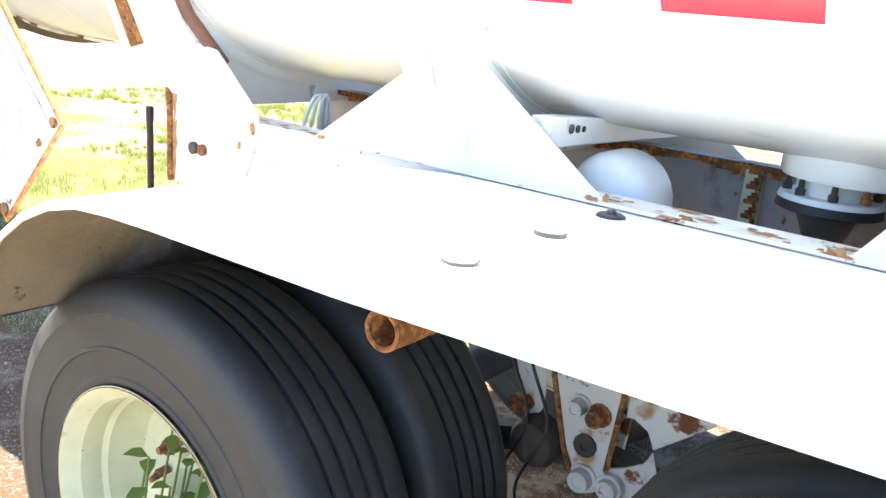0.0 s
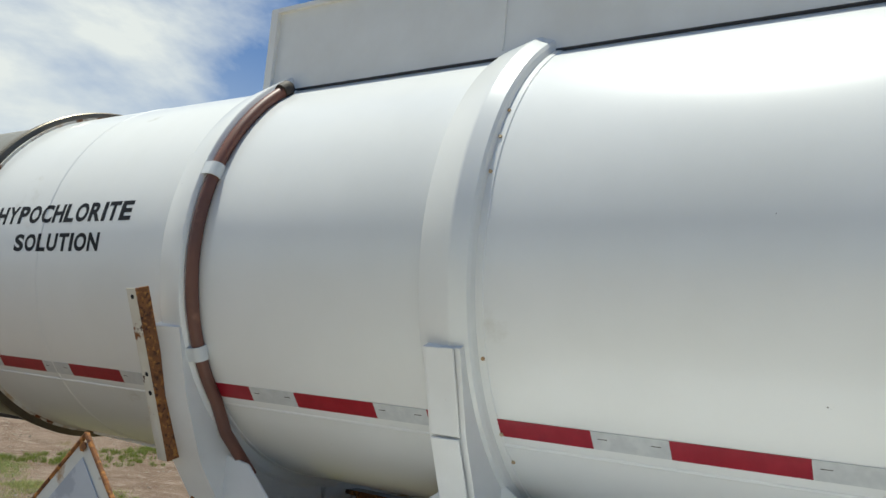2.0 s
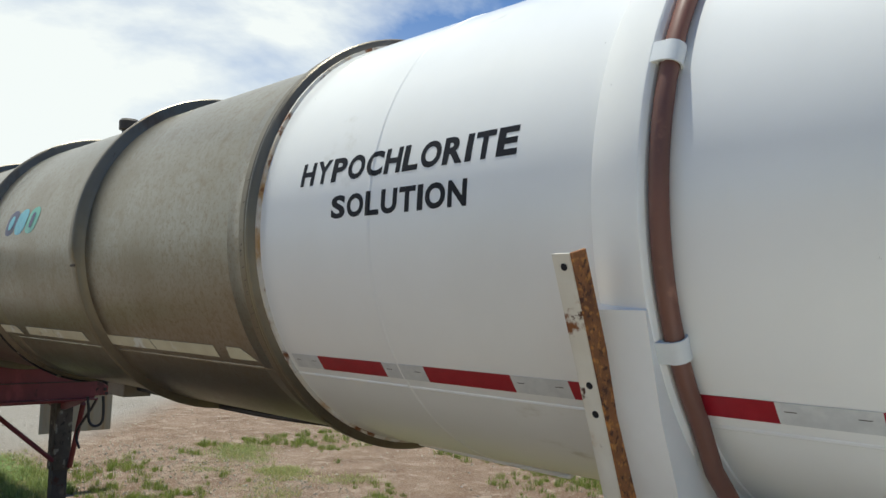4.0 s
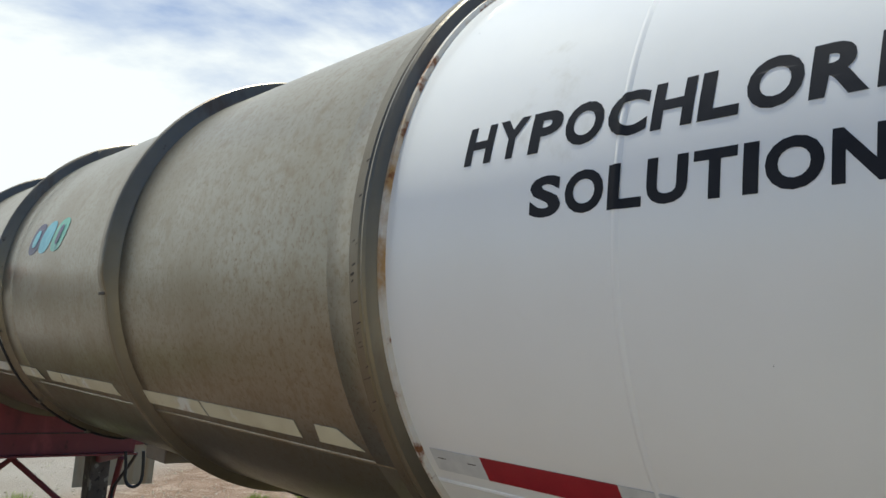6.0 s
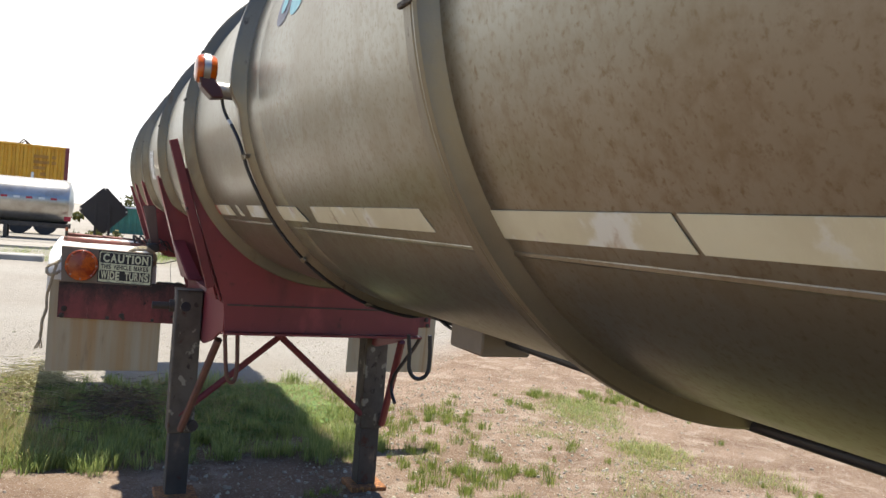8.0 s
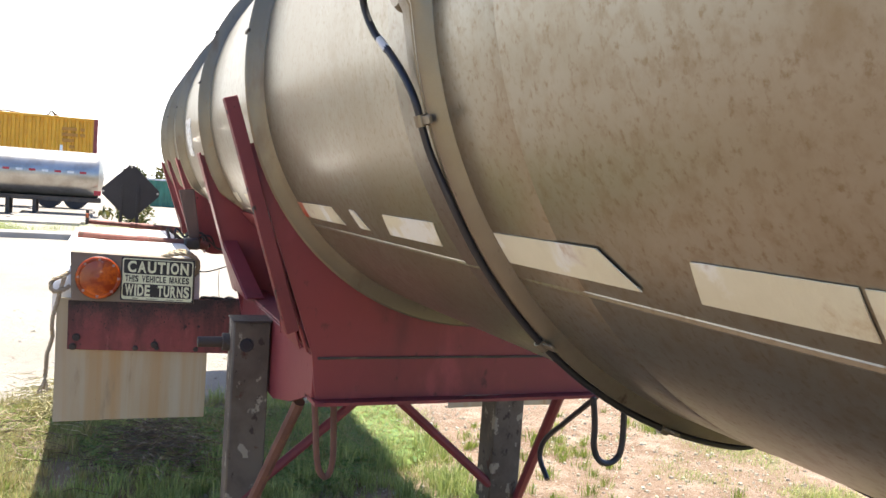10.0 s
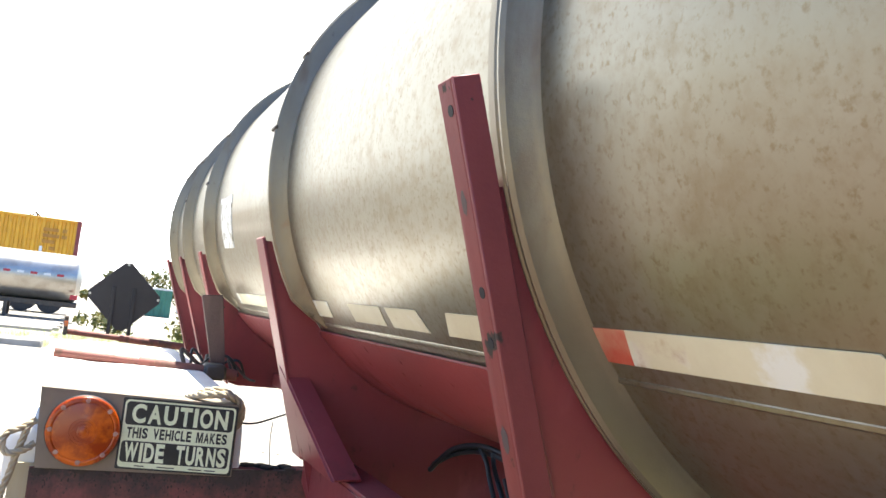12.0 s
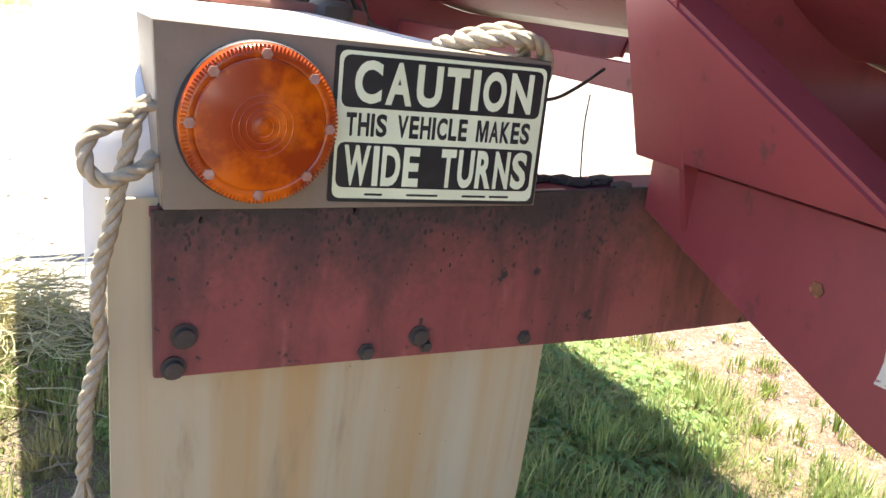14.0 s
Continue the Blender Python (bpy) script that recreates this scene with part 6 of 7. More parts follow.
part("rod_eye", bm, dark_steel, gear)
for pts in ([(2.150, 7.5, 0.99), (2.163, 7.5, 0.90), (2.166, 7.5, 0.83), (2.188, 7.5, 0.785), (2.224, 7.5, 0.770), (2.260, 7.5, 0.788), (2.273, 7.5, 0.83), (2.272, 7.5, 0.91), (2.265, 7.5, 0.99)],
            [(2.29, 7.68, 0.95), (2.30, 7.78, 0.88), (2.30, 7.90, 0.79), (2.30, 8.04, 0.68), (2.30, 8.07, 0.60), (2.30, 8.00, 0.535)]):
    bm = bmesh.new()
    tube(bm, curve_points(pts, 7), 0.0105, 8)
    part("hanging_hose", bm, black_hose, trailer, "black hose loop")

bar_paint = material("rusting_bar_paint", (0.21, 0.060, 0.045), (0.13, 0.048, 0.034), 6, rough=0.65, bump=0.15, spots=[((0.10, 0.045, 0.030), 14, 0.50, 0.66, (1, 1, 1), 0.8), ((0.24, 0.13, 0.07), 40, 0.62, 0.72, (1, 1, 1), 0.8)])

# ---- mud flap beams, fenders over the tractor, sign ----
BEAM_Y = 9.252
for s in (1, -1):
    bm = bmesh.new()
    poly = [(0.537, 1.020), (1.279, 1.036), (CX, 1.036), (CX, 0.772), (1.279, 0.776), (0.539, 0.802)]
    if s < 0:
        poly = [(mirrored(x), z) for x, z in poly]
    prism(bm, poly, "y", BEAM_Y, BEAM_Y + 0.010, 0.002)
    beam = part("flap_beam", bm, sooty_red, trailer, "faded red flap beam with grime and bolts", 30)
    bm = bmesh.new()
    top = [(0.537, 1.010), (CX, 1.027), (CX, 1.037), (0.537, 1.021)]
    if s < 0:
        top = [(mirrored(x), z) for x, z in top]
    prism(bm, top, "y", BEAM_Y + 0.010, BEAM_Y + 0.10)
    part("beam_flange", bm, red_faded, beam)
    for x, z, r in ((0.562, 0.815, 0.012), (0.575, 0.857, 0.013), (0.824, 0.806, 0.010), (0.905, 0.822, 0.012), (0.917, 0.805, 0.008), (1.09, 0.799, 0.009)):
        xx = x if s > 0 else mirrored(x)
        bolt("beam_bolt", (xx, BEAM_Y - 0.001, z), "y", r, beam, dark_steel, -0.010)
    # greasy dirt that has run down from the top edge
    rnd = random.Random(21 + s)
    bm = bmesh.new()
    x, low = 0.540, []
    while x < 1.26:
        deep = 0.003 + 0.016 * noise.noise(Vector((x * 9.0, s, 0.5))) + 0.012 * noise.noise(Vector((x * 45.0, s, 2.5))) + 0.010 * rnd.random()
        low.append((x, max(0.002, deep)))
        x += rnd.uniform(0.0022, 0.0045)
    va = [bm.verts.new((x if s > 0 else mirrored(x), BEAM_Y - 0.0016, 1.021 + 0.02 * (x - 0.54))) for x, d in low]
    vb = [bm.verts.new((x if s > 0 else mirrored(x), BEAM_Y - 0.0006, 1.021 + 0.02 * (x - 0.54) - d)) for x, d in low]
    for i in range(len(low) - 1):
        bm.faces.new((va[i], vb[i], vb[i + 1], va[i + 1]))
    for _ in range(320):
        x, down = rnd.uniform(0.545, 1.25), 0.008 + min(0.17, rnd.expovariate(1 / 0.030))
        z, r = 1.021 + 0.02 * (x - 0.54) - down, rnd.uniform(0.0008, 0.0042) * (1 - 3.5 * down)
        ring_v = [bm.verts.new(((x if s > 0 else mirrored(x)) + r * rnd.uniform(0.5, 1.1) * math.cos(1.047 * k), BEAM_Y - 0.0009, z + 1.6 * r * rnd.uniform(0.6, 1.2) * math.sin(1.047 * k))) for k in range(6)]
        bm.faces.new(ring_v)
    part("grime_run", bm, crust, beam, "black greasy dirt")
    bm = bmesh.new()
    for _ in range(46):
        x, y = rnd.uniform(0.56, 1.27), BEAM_Y + rnd.uniform(0.004, 0.08)
        r = rnd.uniform(0.006, 0.017)
        bmesh.ops.create_icosphere(bm, subdivisions=1, radius=r, matrix=Matrix.Translation((x if s > 0 else mirrored(x), y, 1.022 + 0.02 * (x - 0.54))) @ Matrix.Diagonal((1.5, 1.1, 0.6, 1)))
    tagged(part("dirt_crust", bm, crust, beam), "crumbs of caked dirt", kind="stuff")
    # flap
    x0, x1 = (0.490, 1.145) if s > 0 else (mirrored(1.145), mirrored(0.490))
    bm = bmesh.new()
    cols = []
    for i in range(15):
        u = i / 14
        x = x0 + (x1 - x0) * u
        col = []
        for j in range(13):
            v = j / 12
            z = 0.466 + (1.03 - 0.466) * v
            y = BEAM_Y + 0.020 + 0.010 * math.sin(3.2 * u + 2 * v) * (1 - v) + 0.012 * (1 - v) ** 2
            col.append((bm.verts.new((x, y, z)), bm.verts.new((x, y + 0.009, z))))
        cols.append(col)
    for a, b in zip(cols, cols[1:]):
        for j in range(12):
            bm.faces.new((a[j][0], b[j][0], b[j + 1][0], a[j + 1][0]))
            bm.faces.new((a[j][1], a[j + 1][1], b[j + 1][1], b[j][1]))
        bm.faces.new((a[0][0], a[0][1], b[0][1], b[0][0]))
        bm.faces.new((a[12][0], b[12][0], b[12][1], a[12][1]))
    for col in (cols[0], cols[-1]):
        for j in range(12):
            bm.faces.new((col[j][0], col[j + 1][0], col[j + 1][1], col[j][1]))
    part("mud_flap", bm, flap_skin, trailer, "rust-streaked white plastic mud flap", 60)
    if s < 0:
        continue
    # poly fender over the tractor's wheels
    bm = bmesh.new()
    prof = [(9.300, 0.97), (9.305, 1.05)]
    prof += [(9.46 - 0.155 * math.cos(radians(a)), 1.075 + 0.135 * math.sin(radians(a))) for a in (10, 30, 50, 70, 90)]
    prof += [(10.2, 1.212), (11.0, 1.212), (11.6, 1.205), (11.85, 1.16)]
    sheet = []
    for y, z in prof:
        row = [(0.468, -0.045), (0.471, -0.02), (0.486, -0.004), (0.515, 0.0), (0.80, 0.004), (1.08, 0.0), (1.10, -0.004)]
        d = [(x, y, z + dz) for x, dz in row]
        if s < 0:
            d = [(mirrored(x), yy, zz) for x, yy, zz in d]
        sheet.append([(bm.verts.new(p), bm.verts.new((p[0], p[1] + (0.006 if z < 1.19 else 0), p[2] - (0.006 if z >= 1.1 else 0)))) for p in d])
    for a, b in zip(sheet, sheet[1:]):
        for k in range(6):
            bm.faces.new((a[k][0], a[k + 1][0], b[k + 1][0], b[k][0]))
            bm.faces.new((a[k][1], b[k][1], b[k + 1][1], a[k + 1][1]))
        for k in (0, 6):
            bm.faces.new((a[k][0], b[k][0], b[k][1], a[k][1]))
    part("front_fender", bm, fender_white, trailer, "white plastic fender sheet", 60)
    # red bars that carry the fender
    for y, z, x_end in ((10.36, 1.232, 1.24), (12.56, 1.185, 1.30)):
        bm = bmesh.new()
        xs = [(0.525, 0.84), (0.84, x_end)]
        for i, (xa, xb) in enumerate(xs):
            if s < 0:
                xa, xb = mirrored(xa), mirrored(xb)
            tube(bm, [(xa, y, z + 0.008 - 0.014 * i), (xb, y, z - 0.006 - 0.024 * i)], 0.019 + 0.006 * i, 12)
        bar = part("fender_bar", bm, bar_paint, trailer, "rusting faded red fender bar")

# sign bracket plate with lamp
bm = bmesh.new()
prism(bm, [(0.537, 1.239), (1.068, 1.221), (1.071, 1.014), (0.549, 1.023)], "y", 9.2455, 9.2495, 0.001)
plate = part("lamp_plate", bm, beige_plate, trailer, "beige painted steel plate, chipped and rust-specked")
bm = bmesh.new()
prism(bm, [(0.537, 1.233), (0.537, 1.239), (1.068, 1.221), (1.068, 1.215)], "y", 9.2495, 9.36)
prism(bm, [(0.537, 1.236), (0.541, 1.236), (0.552, 1.026), (0.548, 1.026)], "y", 9.2495, 9.36)
part("plate_return", bm, beige_plate, plate)
LAMP = Vector((0.656, 9.2445, 1.128))
bm = bmesh.new()
disc_lathe(bm, [(0.0, 0.0965), (-0.008, 0.0965), (-0.010, 0.095)], LAMP, "y", 48)
lamp = part("lamp_body", bm, black_paint, plate)
bm = bmesh.new()
prof = [(-0.010, 0.0945), (-0.016, 0.0935), (-0.021, 0.0895), (-0.0225, 0.085), (-0.0225, 0.080), (-0.0215, 0.0785), (-0.0235, 0.0765)]
prof += [(-0.0235 - 0.005 * (1 - (k / 8) ** 2), 0.0095 * k) for k in range(7, 0, -1)]
prof += [(-0.0290, 0.008), (-0.0290, 0.002)]
disc_lathe(bm, prof, LAMP, "y", 56)
part("lens", bm, amber, plate, "round ribbed amber lens")
bm = bmesh.new()
for k in range(120):
    a = 2 * math.pi * k / 120
    box(bm, (-0.0014, -0.0005, -0.005), (0.0014, 0.0006, 0.005), 0.0, Matrix.Translation((LAMP.x + 0.0885 * math.cos(a), LAMP.y - 0.0215, LAMP.z + 0.0885 * math.sin(a))) @ Matrix.Rotation(-(a - math.pi / 2), 4, "Y"))
for r in (0.012, 0.020, 0.028, 0.036):
    d = -0.0235 - 0.005 * (1 - (r / 0.076) ** 2)
    lathe(bm, [(d + 0.0004, r + 0.0012), (d - 0.0006, r), (d + 0.0004, r - 0.0012)], LAMP, "y", 40)
part("lens_ribs", bm, amber, plate)
for k in range(8):
    a = 2 * math.pi * k / 8 - 0.03
    bolt("lens_screw", (LAMP.x + 0.083 * math.cos(a), LAMP.y - 0.019, LAMP.z + 0.083 * math.sin(a)), "y", 0.0072, plate, material("lens_screw_head", (0.42, 0.26, 0.22), (0.3, 0.14, 0.1), 40, rough=0.4, metal=0.3) if k == 0 else bpy.data.materials["lens_screw_head"], -0.006)

# caution sign
sign = thing("caution_sign", (0.913, 9.244, 1.12), "black and cream caution sign on the beige plate", "sign")
SX0, SX1 = 0.749, 1.067


def sign_point(u, v, d):
    """u across, v up, both 0 to 1 on the sign's face; d metres proud."""
    x = SX0 + (SX1 - SX0) * u
    z = 1.029 + (1.016 - 1.029) * u + (0.196 + 0.004 * u) * v
    return (x, 9.2448 - d, z)


def sign_sheet(name, u0, u1, v0, v1, d, thick, mat, round_r=0.012, label=""):
    bm = bmesh.new()
    ru, rv = round_r / 0.324, round_r / 0.2
    pts = []
    for cu, cv, a0 in ((u1 - ru, v1 - rv, 0), (u0 + ru, v1 - rv, 90), (u0 + ru, v0 + rv, 180), (u1 - ru, v0 + rv, 270)):
        pts += [(cu + ru * math.cos(radians(a0 + 30 * k)), cv + rv * math.sin(radians(a0 + 30 * k))) for k in range(4)]
    va = [bm.verts.new(sign_point(u, v, d + thick)) for u, v in pts]
    vb = [bm.verts.new(sign_point(u, v, d)) for u, v in pts]
    bm.faces.new(va)
    n = len(pts)
    for i in range(n):
        bm.faces.new((va[i], vb[i], vb[(i + 1) % n], va[(i + 1) % n]))
    return part(name, bm, mat, sign, label)


LETTER_M = ([(0.78 * a, b) for a, b in ((0, 0), (0.21, 0), (0.21, 0.66), (0.41, 0), (0.59, 0), (0.79, 0.66), (0.79, 0), (1, 0), (1, 1), (0.70, 1), (0.50, 0.38), (0.30, 1), (0, 1))], [tuple(range(13))])


def sign_text(text, u0, u1, v0, v1, mat, d=0.0022, weight=0.02, gap=0.10):
    """Block letters set one by one between u0 and u1."""
    wide = {" ": 0.42, "I": 0.20, "M": 0.78, "W": 0.86, "L": 0.54, "E": 0.56, "T": 0.58}
    total = sum(wide.get(c, 0.64) + gap for c in text) - gap
    bm = bmesh.new()
    x = 0.0
    for c in text:
        w = wide.get(c, 0.64)
        if c != " ":
            pts, faces = LETTER_M if c == "M" else lettering(c, 1.0, w, 0.0, 0.012 if c == "I" else weight)
            vs = [bm.verts.new(sign_point(u0 + (u1 - u0) * (x + a) / total, v0 + (v1 - v0) * b, d)) for a, b in pts]
            for f in faces:
                try:
                    bm.faces.new([vs[k] for k in f])
                except ValueError:
                    pass
        x += w + gap
    return part("lettering", bm, mat, sign, "words " + text)


sign_sheet("board", 0.0, 1.0, 0.0, 1.0, 0.0, 0.0012, sign_black, 0.004)
sign_sheet("cream_face", 0.018, 0.982, 0.025, 0.975, 0.0012, 0.0003, sign_cream, 0.010)
sign_sheet("black_band", 0.034, 0.966, 0.622, 0.950, 0.0015, 0.0003, sign_black, 0.010)
sign_sheet("black_band", 0.030, 0.962, 0.098, 0.398, 0.0015, 0.0003, sign_black, 0.010)
sign_text("CAUTION", 0.085, 0.918, 0.652, 0.925, sign_cream, 0.0021, 0.038)
sign_text("THIS VEHICLE MAKES", 0.060, 0.930, 0.440, 0.590, sign_black, 0.0019, 0.036)
sign_text("WIDE", 0.060, 0.398, 0.112, 0.380, sign_cream, 0.0021, 0.038)
sign_text("TURNS", 0.500, 0.938, 0.112, 0.380, sign_cream, 0.0021, 0.038)
for u0, u1 in ((0.16, 0.24), (0.35, 0.50), (0.62, 0.74), (0.76, 0.86)):
    sign_sheet("fine_print_bar", u0, u1, 0.045, 0.060, 0.0015, 0.0002, sign_black, 0.0008)

# ---- rope ----
rope = thing("rope", (0.47, 9.25, 0.6), "frayed sisal rope tied to the lamp plate", "rope")


def rope_piece(ctrl, r=0.0085, name="strand", n=16):
    bm = bmesh.new()
    line = curve_points(ctrl, n)
    run, up = 0.0, Vector((0.3, 1.0, 0.2))
    strands = [[], [], []]
    for i, p in enumerate(line):
        d = (line[min(i + 1, len(line) - 1)] - line[max(i - 1, 0)]).normalized()
        run += (p - line[max(i - 1, 0)]).length
        up = (up - d * up.dot(d)).normalized()
        side_v = d.cross(up)
        for k in range(3):
            a = run / (r * 1.15) + 2.094 * k
            strands[k].append(p + (math.cos(a) * up + math.sin(a) * side_v) * r * 0.55)
    for pts in strands[1:]:
        sb = bmesh.new()
        tube(sb, pts, r * 0.60, 7)
        part(name, sb, rope_skin, rope, "", 60)
    tube(bm, strands[0], r * 0.60, 7)
    return part(name, bm, rope_skin, rope, "", 60)


rope_piece([(0.538, 9.252, 1.146), (0.522, 9.245, 1.135), (0.512, 9.24, 1.10), (0.502, 9.24, 1.06), (0.492, 9.24, 1.01), (0.478, 9.242, 0.95), (0.476, 9.245, 0.90), (0.479, 9.25, 0.86), (0.470, 9.252, 0.82), (0.460, 9.252, 0.78), (0.458, 9.254, 0.72), (0.455, 9.256, 0.675)])
rope_piece([(0.540, 9.256, 1.085), (0.525, 9.235, 1.075), (0.505, 9.232, 1.068), (0.485, 9.232, 1.062), (0.468, 9.232, 1.075), (0.466, 9.235, 1.10), (0.480, 9.238, 1.118), (0.505, 9.242, 1.128), (0.537, 9.256, 1.15)])
rope_piece([(0.93, 9.33, 1.228), (0.955, 9.27, 1.240), (1.00, 9.25, 1.248), (1.04, 9.255, 1.245), (1.072, 9.27, 1.225), (1.086, 9.29, 1.19), (1.078, 9.31, 1.15), (1.04, 9.33, 1.12)], 0.0105)
rope_piece([(0.95, 9.31, 1.240), (0.99, 9.27, 1.256), (1.03, 9.28, 1.252), (1.06, 9.31, 1.228), (1.075, 9.33, 1.19)], 0.0105)
bm = bmesh.new()
rnd = random.Random(9)
for k in range(26):
    a = rnd.uniform(0, 6.28)
    p = Vector((0.455, 9.256, 0.68))
    tube(bm, [p, p + Vector((0.01 * math.cos(a), 0.01 * math.sin(a), -0.03)), p + Vector((0.022 * math.cos(a) - 0.008, 0.022 * math.sin(a), -0.06 - 0.02 * rnd.random()))], 0.0018, 4)
part("frayed_end", bm, rope_skin, rope)

# ---- dark placard holder at the front ----
PF = (0.834, 12.545, 1.450)
front_holder, _d = placard_holder("front_placard_holder", PF, 0.243, black_paint, black_paint, "black metal placard holder seen from behind on a bar")
for dx in (-0.07, 0.055):
    bm = bmesh.new()
    box(bm, (PF[0] + dx - 0.012, PF[1] - 0.014, 1.20), (PF[0] + dx + 0.012, PF[1] - 0.001, PF[2] + 0.06), 0.002)
    part("upright", bm, black_paint, front_holder)
for sx, sz in ((0, 1), (1, 0), (-1, 0)):
    bolt("placard_bolt", (PF[0] + 0.21 * sx, PF[1] - 0.001, PF[2] + 0.21 * sz), "y", 0.007, front_holder, chrome, -0.005)
bm = bmesh.new()
box(bm, (0.50, 12.53, 1.17), (0.525, 12.60, 1.29), 0.004)
part("end_marker", bm, dark_steel, trailer, "small dark marker lamp")
bm = bmesh.new()
box(bm, (0.501, 12.522, 1.225), (0.523, 12.529, 1.26), 0.003)
part("marker_lens", bm, amber, trailer, "amber lens")
# old wooden board leaning against the third saddle
bm = bmesh.new()
prism(bm, [(1.062, 1.520), (1.072, 1.528), (1.150, 1.535), (1.188, 1.290), (1.196, 1.225), (1.142, 1.215)], "y", 10.41, 10.435, 0.003)
part("post_board", bm, material("weathered_board", (0.095, 0.055, 0.045), (0.06, 0.035, 0.03), 6, rough=0.7, bump=0.3, stretch=(3, 3, 0.4)), trailer, "dark weathered board by the saddle")
rnd = random.Random(91)
for k in range(7):
    bm = bmesh.new()
    x, y, z = 1.02 + 0.035 * k, 10.36 + rnd.uniform(0.0, 0.10), 1.235 - 0.006 * k
    tube(bm, curve_points([(x, y, z), (x + rnd.uniform(-0.02, 0.04), y + 0.05, z + rnd.uniform(0.02, 0.07)), (x + 0.06, y + 0.03, z + rnd.uniform(-0.01, 0.06)), (x + 0.10, y + rnd.uniform(-0.03, 0.08), z - 0.02)], 6), rnd.uniform(0.005, 0.010), 7)
    part("wiring", bm, black_hose if k % 3 else dark_steel, trailer, "tangled dark wiring")
bm = bmesh.new()
box(bm, (1.10, 10.30, 1.180), (1.19, 10.42, 1.245), 0.012)
part("bar_clamp", bm, dark_steel, trailer, "grimy bar clamp")
bm = bmesh.new()
tube(bm, curve_points([(1.06, 9.30, 1.165), (1.13, 9.32, 1.160), (1.21, 9.36, 1.178), (1.30, 9.42, 1.20)], 8), 0.003, 8)
part("lamp_wire", bm, black_hose, trailer, "black lamp wire")
bm = bmesh.new()
tube(bm, curve_points([(1.185, 9.30, 1.172), (1.183, 9.30, 1.130), (1.186, 9.30, 1.085), (1.192, 9.30, 1.036)], 6), 0.0013, 6)
part("loose_wire", bm, black_hose, trailer, "thin loose hanging wire")

# ---- side marker lamp with its cable ----
side = thing("side_marker_lamp", (0.99, 6.43, 1.90), "double-sided amber marker lamp on a steel tube", "lamp")
bm = bmesh.new()
lathe(bm, [(0.985, 0.012), (0.985, 0.026), (1.085, 0.026)], (0, 6.44, 1.902), "x", 20)
part("mounting_tube", bm, chrome, side, "dull steel mounting tube")
bm = bmesh.new()
disc_lathe(bm, [(1.068, 0.040), (1.076, 0.046), (1.085, 0.050)], (0, 6.44, 1.902), "x", 20)
part("weld_collar", bm, brown_ring, side)
bm = bmesh.new()
prism(bm, [(0.942, 1.935), (0.985, 1.935), (1.012, 1.905), (1.020, 1.876), (0.985, 1.872), (0.950, 1.905)], "y", 6.405, 6.475, 0.004)
part("housing", bm, material("dark_maroon_paint", (0.06, 0.014, 0.018), rough=0.4), side, "dark maroon lamp housing", 30)
bm = bmesh.new()
disc_lathe(bm, [(0.957, 0.046), (0.955, 0.049), (0.975, 0.049), (0.973, 0.046)], (0, 6.44, 1.962), "x", 28)
part("lamp_rim", bm, chrome, side, "bright rim between the lenses")
for way in (-1, 1):
    bm = bmesh.new()
    x0 = 0.965 + way * 0.011
    disc_lathe(bm, [(x0, 0.046), (x0 + way * 0.010, 0.045), (x0 + way * 0.018, 0.040), (x0 + way * 0.022, 0.028), (x0 + way * 0.023, 0.010)], (0, 6.44, 1.962), "x", 28)
    part("lens", bm, amber, side, "amber lens")
bm = bmesh.new()
pts = [(1.022, 6.468, 1.89), (1.030, 6.466, 1.855), (1.042, 6.448, 1.820), (1.056, 6.412, 1.788), (1.068, 6.382, 1.755)]
pts += [on_tank(a, 6.362 - 0.0006 * (-17 - a), R + 0.031) for a in (-17.5, -20.5, -23.5)]
pts += [on_tank(a, 6.350, R + 0.030) for a in range(-29, -88, -6)]
pts += [(1.76, 6.33, 1.222), (1.78, 6.22, 1.195), (1.77, 6.03, 1.19)]
tube(bm, curve_points(pts, 4), 0.0056, 10)
cable = part("cable", bm, black_hose, trailer, "black cable along the ring")
bm = bmesh.new()
tube(bm, curve_points([(1.046, 6.438, 1.811), (1.053, 6.421, 1.795)], 4), 0.0062, 10)
part("cable_tape", bm, white_tape, cable, "shiny tape round the cable")
for a in (-19.5, -49, -70):
    bm = bmesh.new()
    m = Matrix.Translation(on_tank(a, 6.360 if a > -22 else 6.350, R + 0.030)) @ Matrix.Rotation(radians(a), 4, "Y")
    lathe(bm, [(-0.008, 0.0072), (-0.008, 0.0095), (0.008, 0.0095), (0.008, 0.0072)], (0, 0, 0), "z", 12)
    box(bm, (-0.002, -0.036, -0.006), (0.003, -0.008, 0.006), 0.001)
    bmesh.ops.transform(bm, matrix=m, verts=bm.verts)
    part("cable_clip", bm, brown_ring, cable, "weathered cable clip")
bm = bmesh.new()
box(bm, (1.70, 5.82, 1.165), (1.86, 6.04, 1.242), 0.006)
part("junction_box", bm, beige_plate, trailer, "beige junction box under the belly")

# ---- weeds by the wheels ----
weed_leaf = blade_material("weed_leaves", (0.07, 0.14, 0.03), (0.17, 0.27, 0.07))


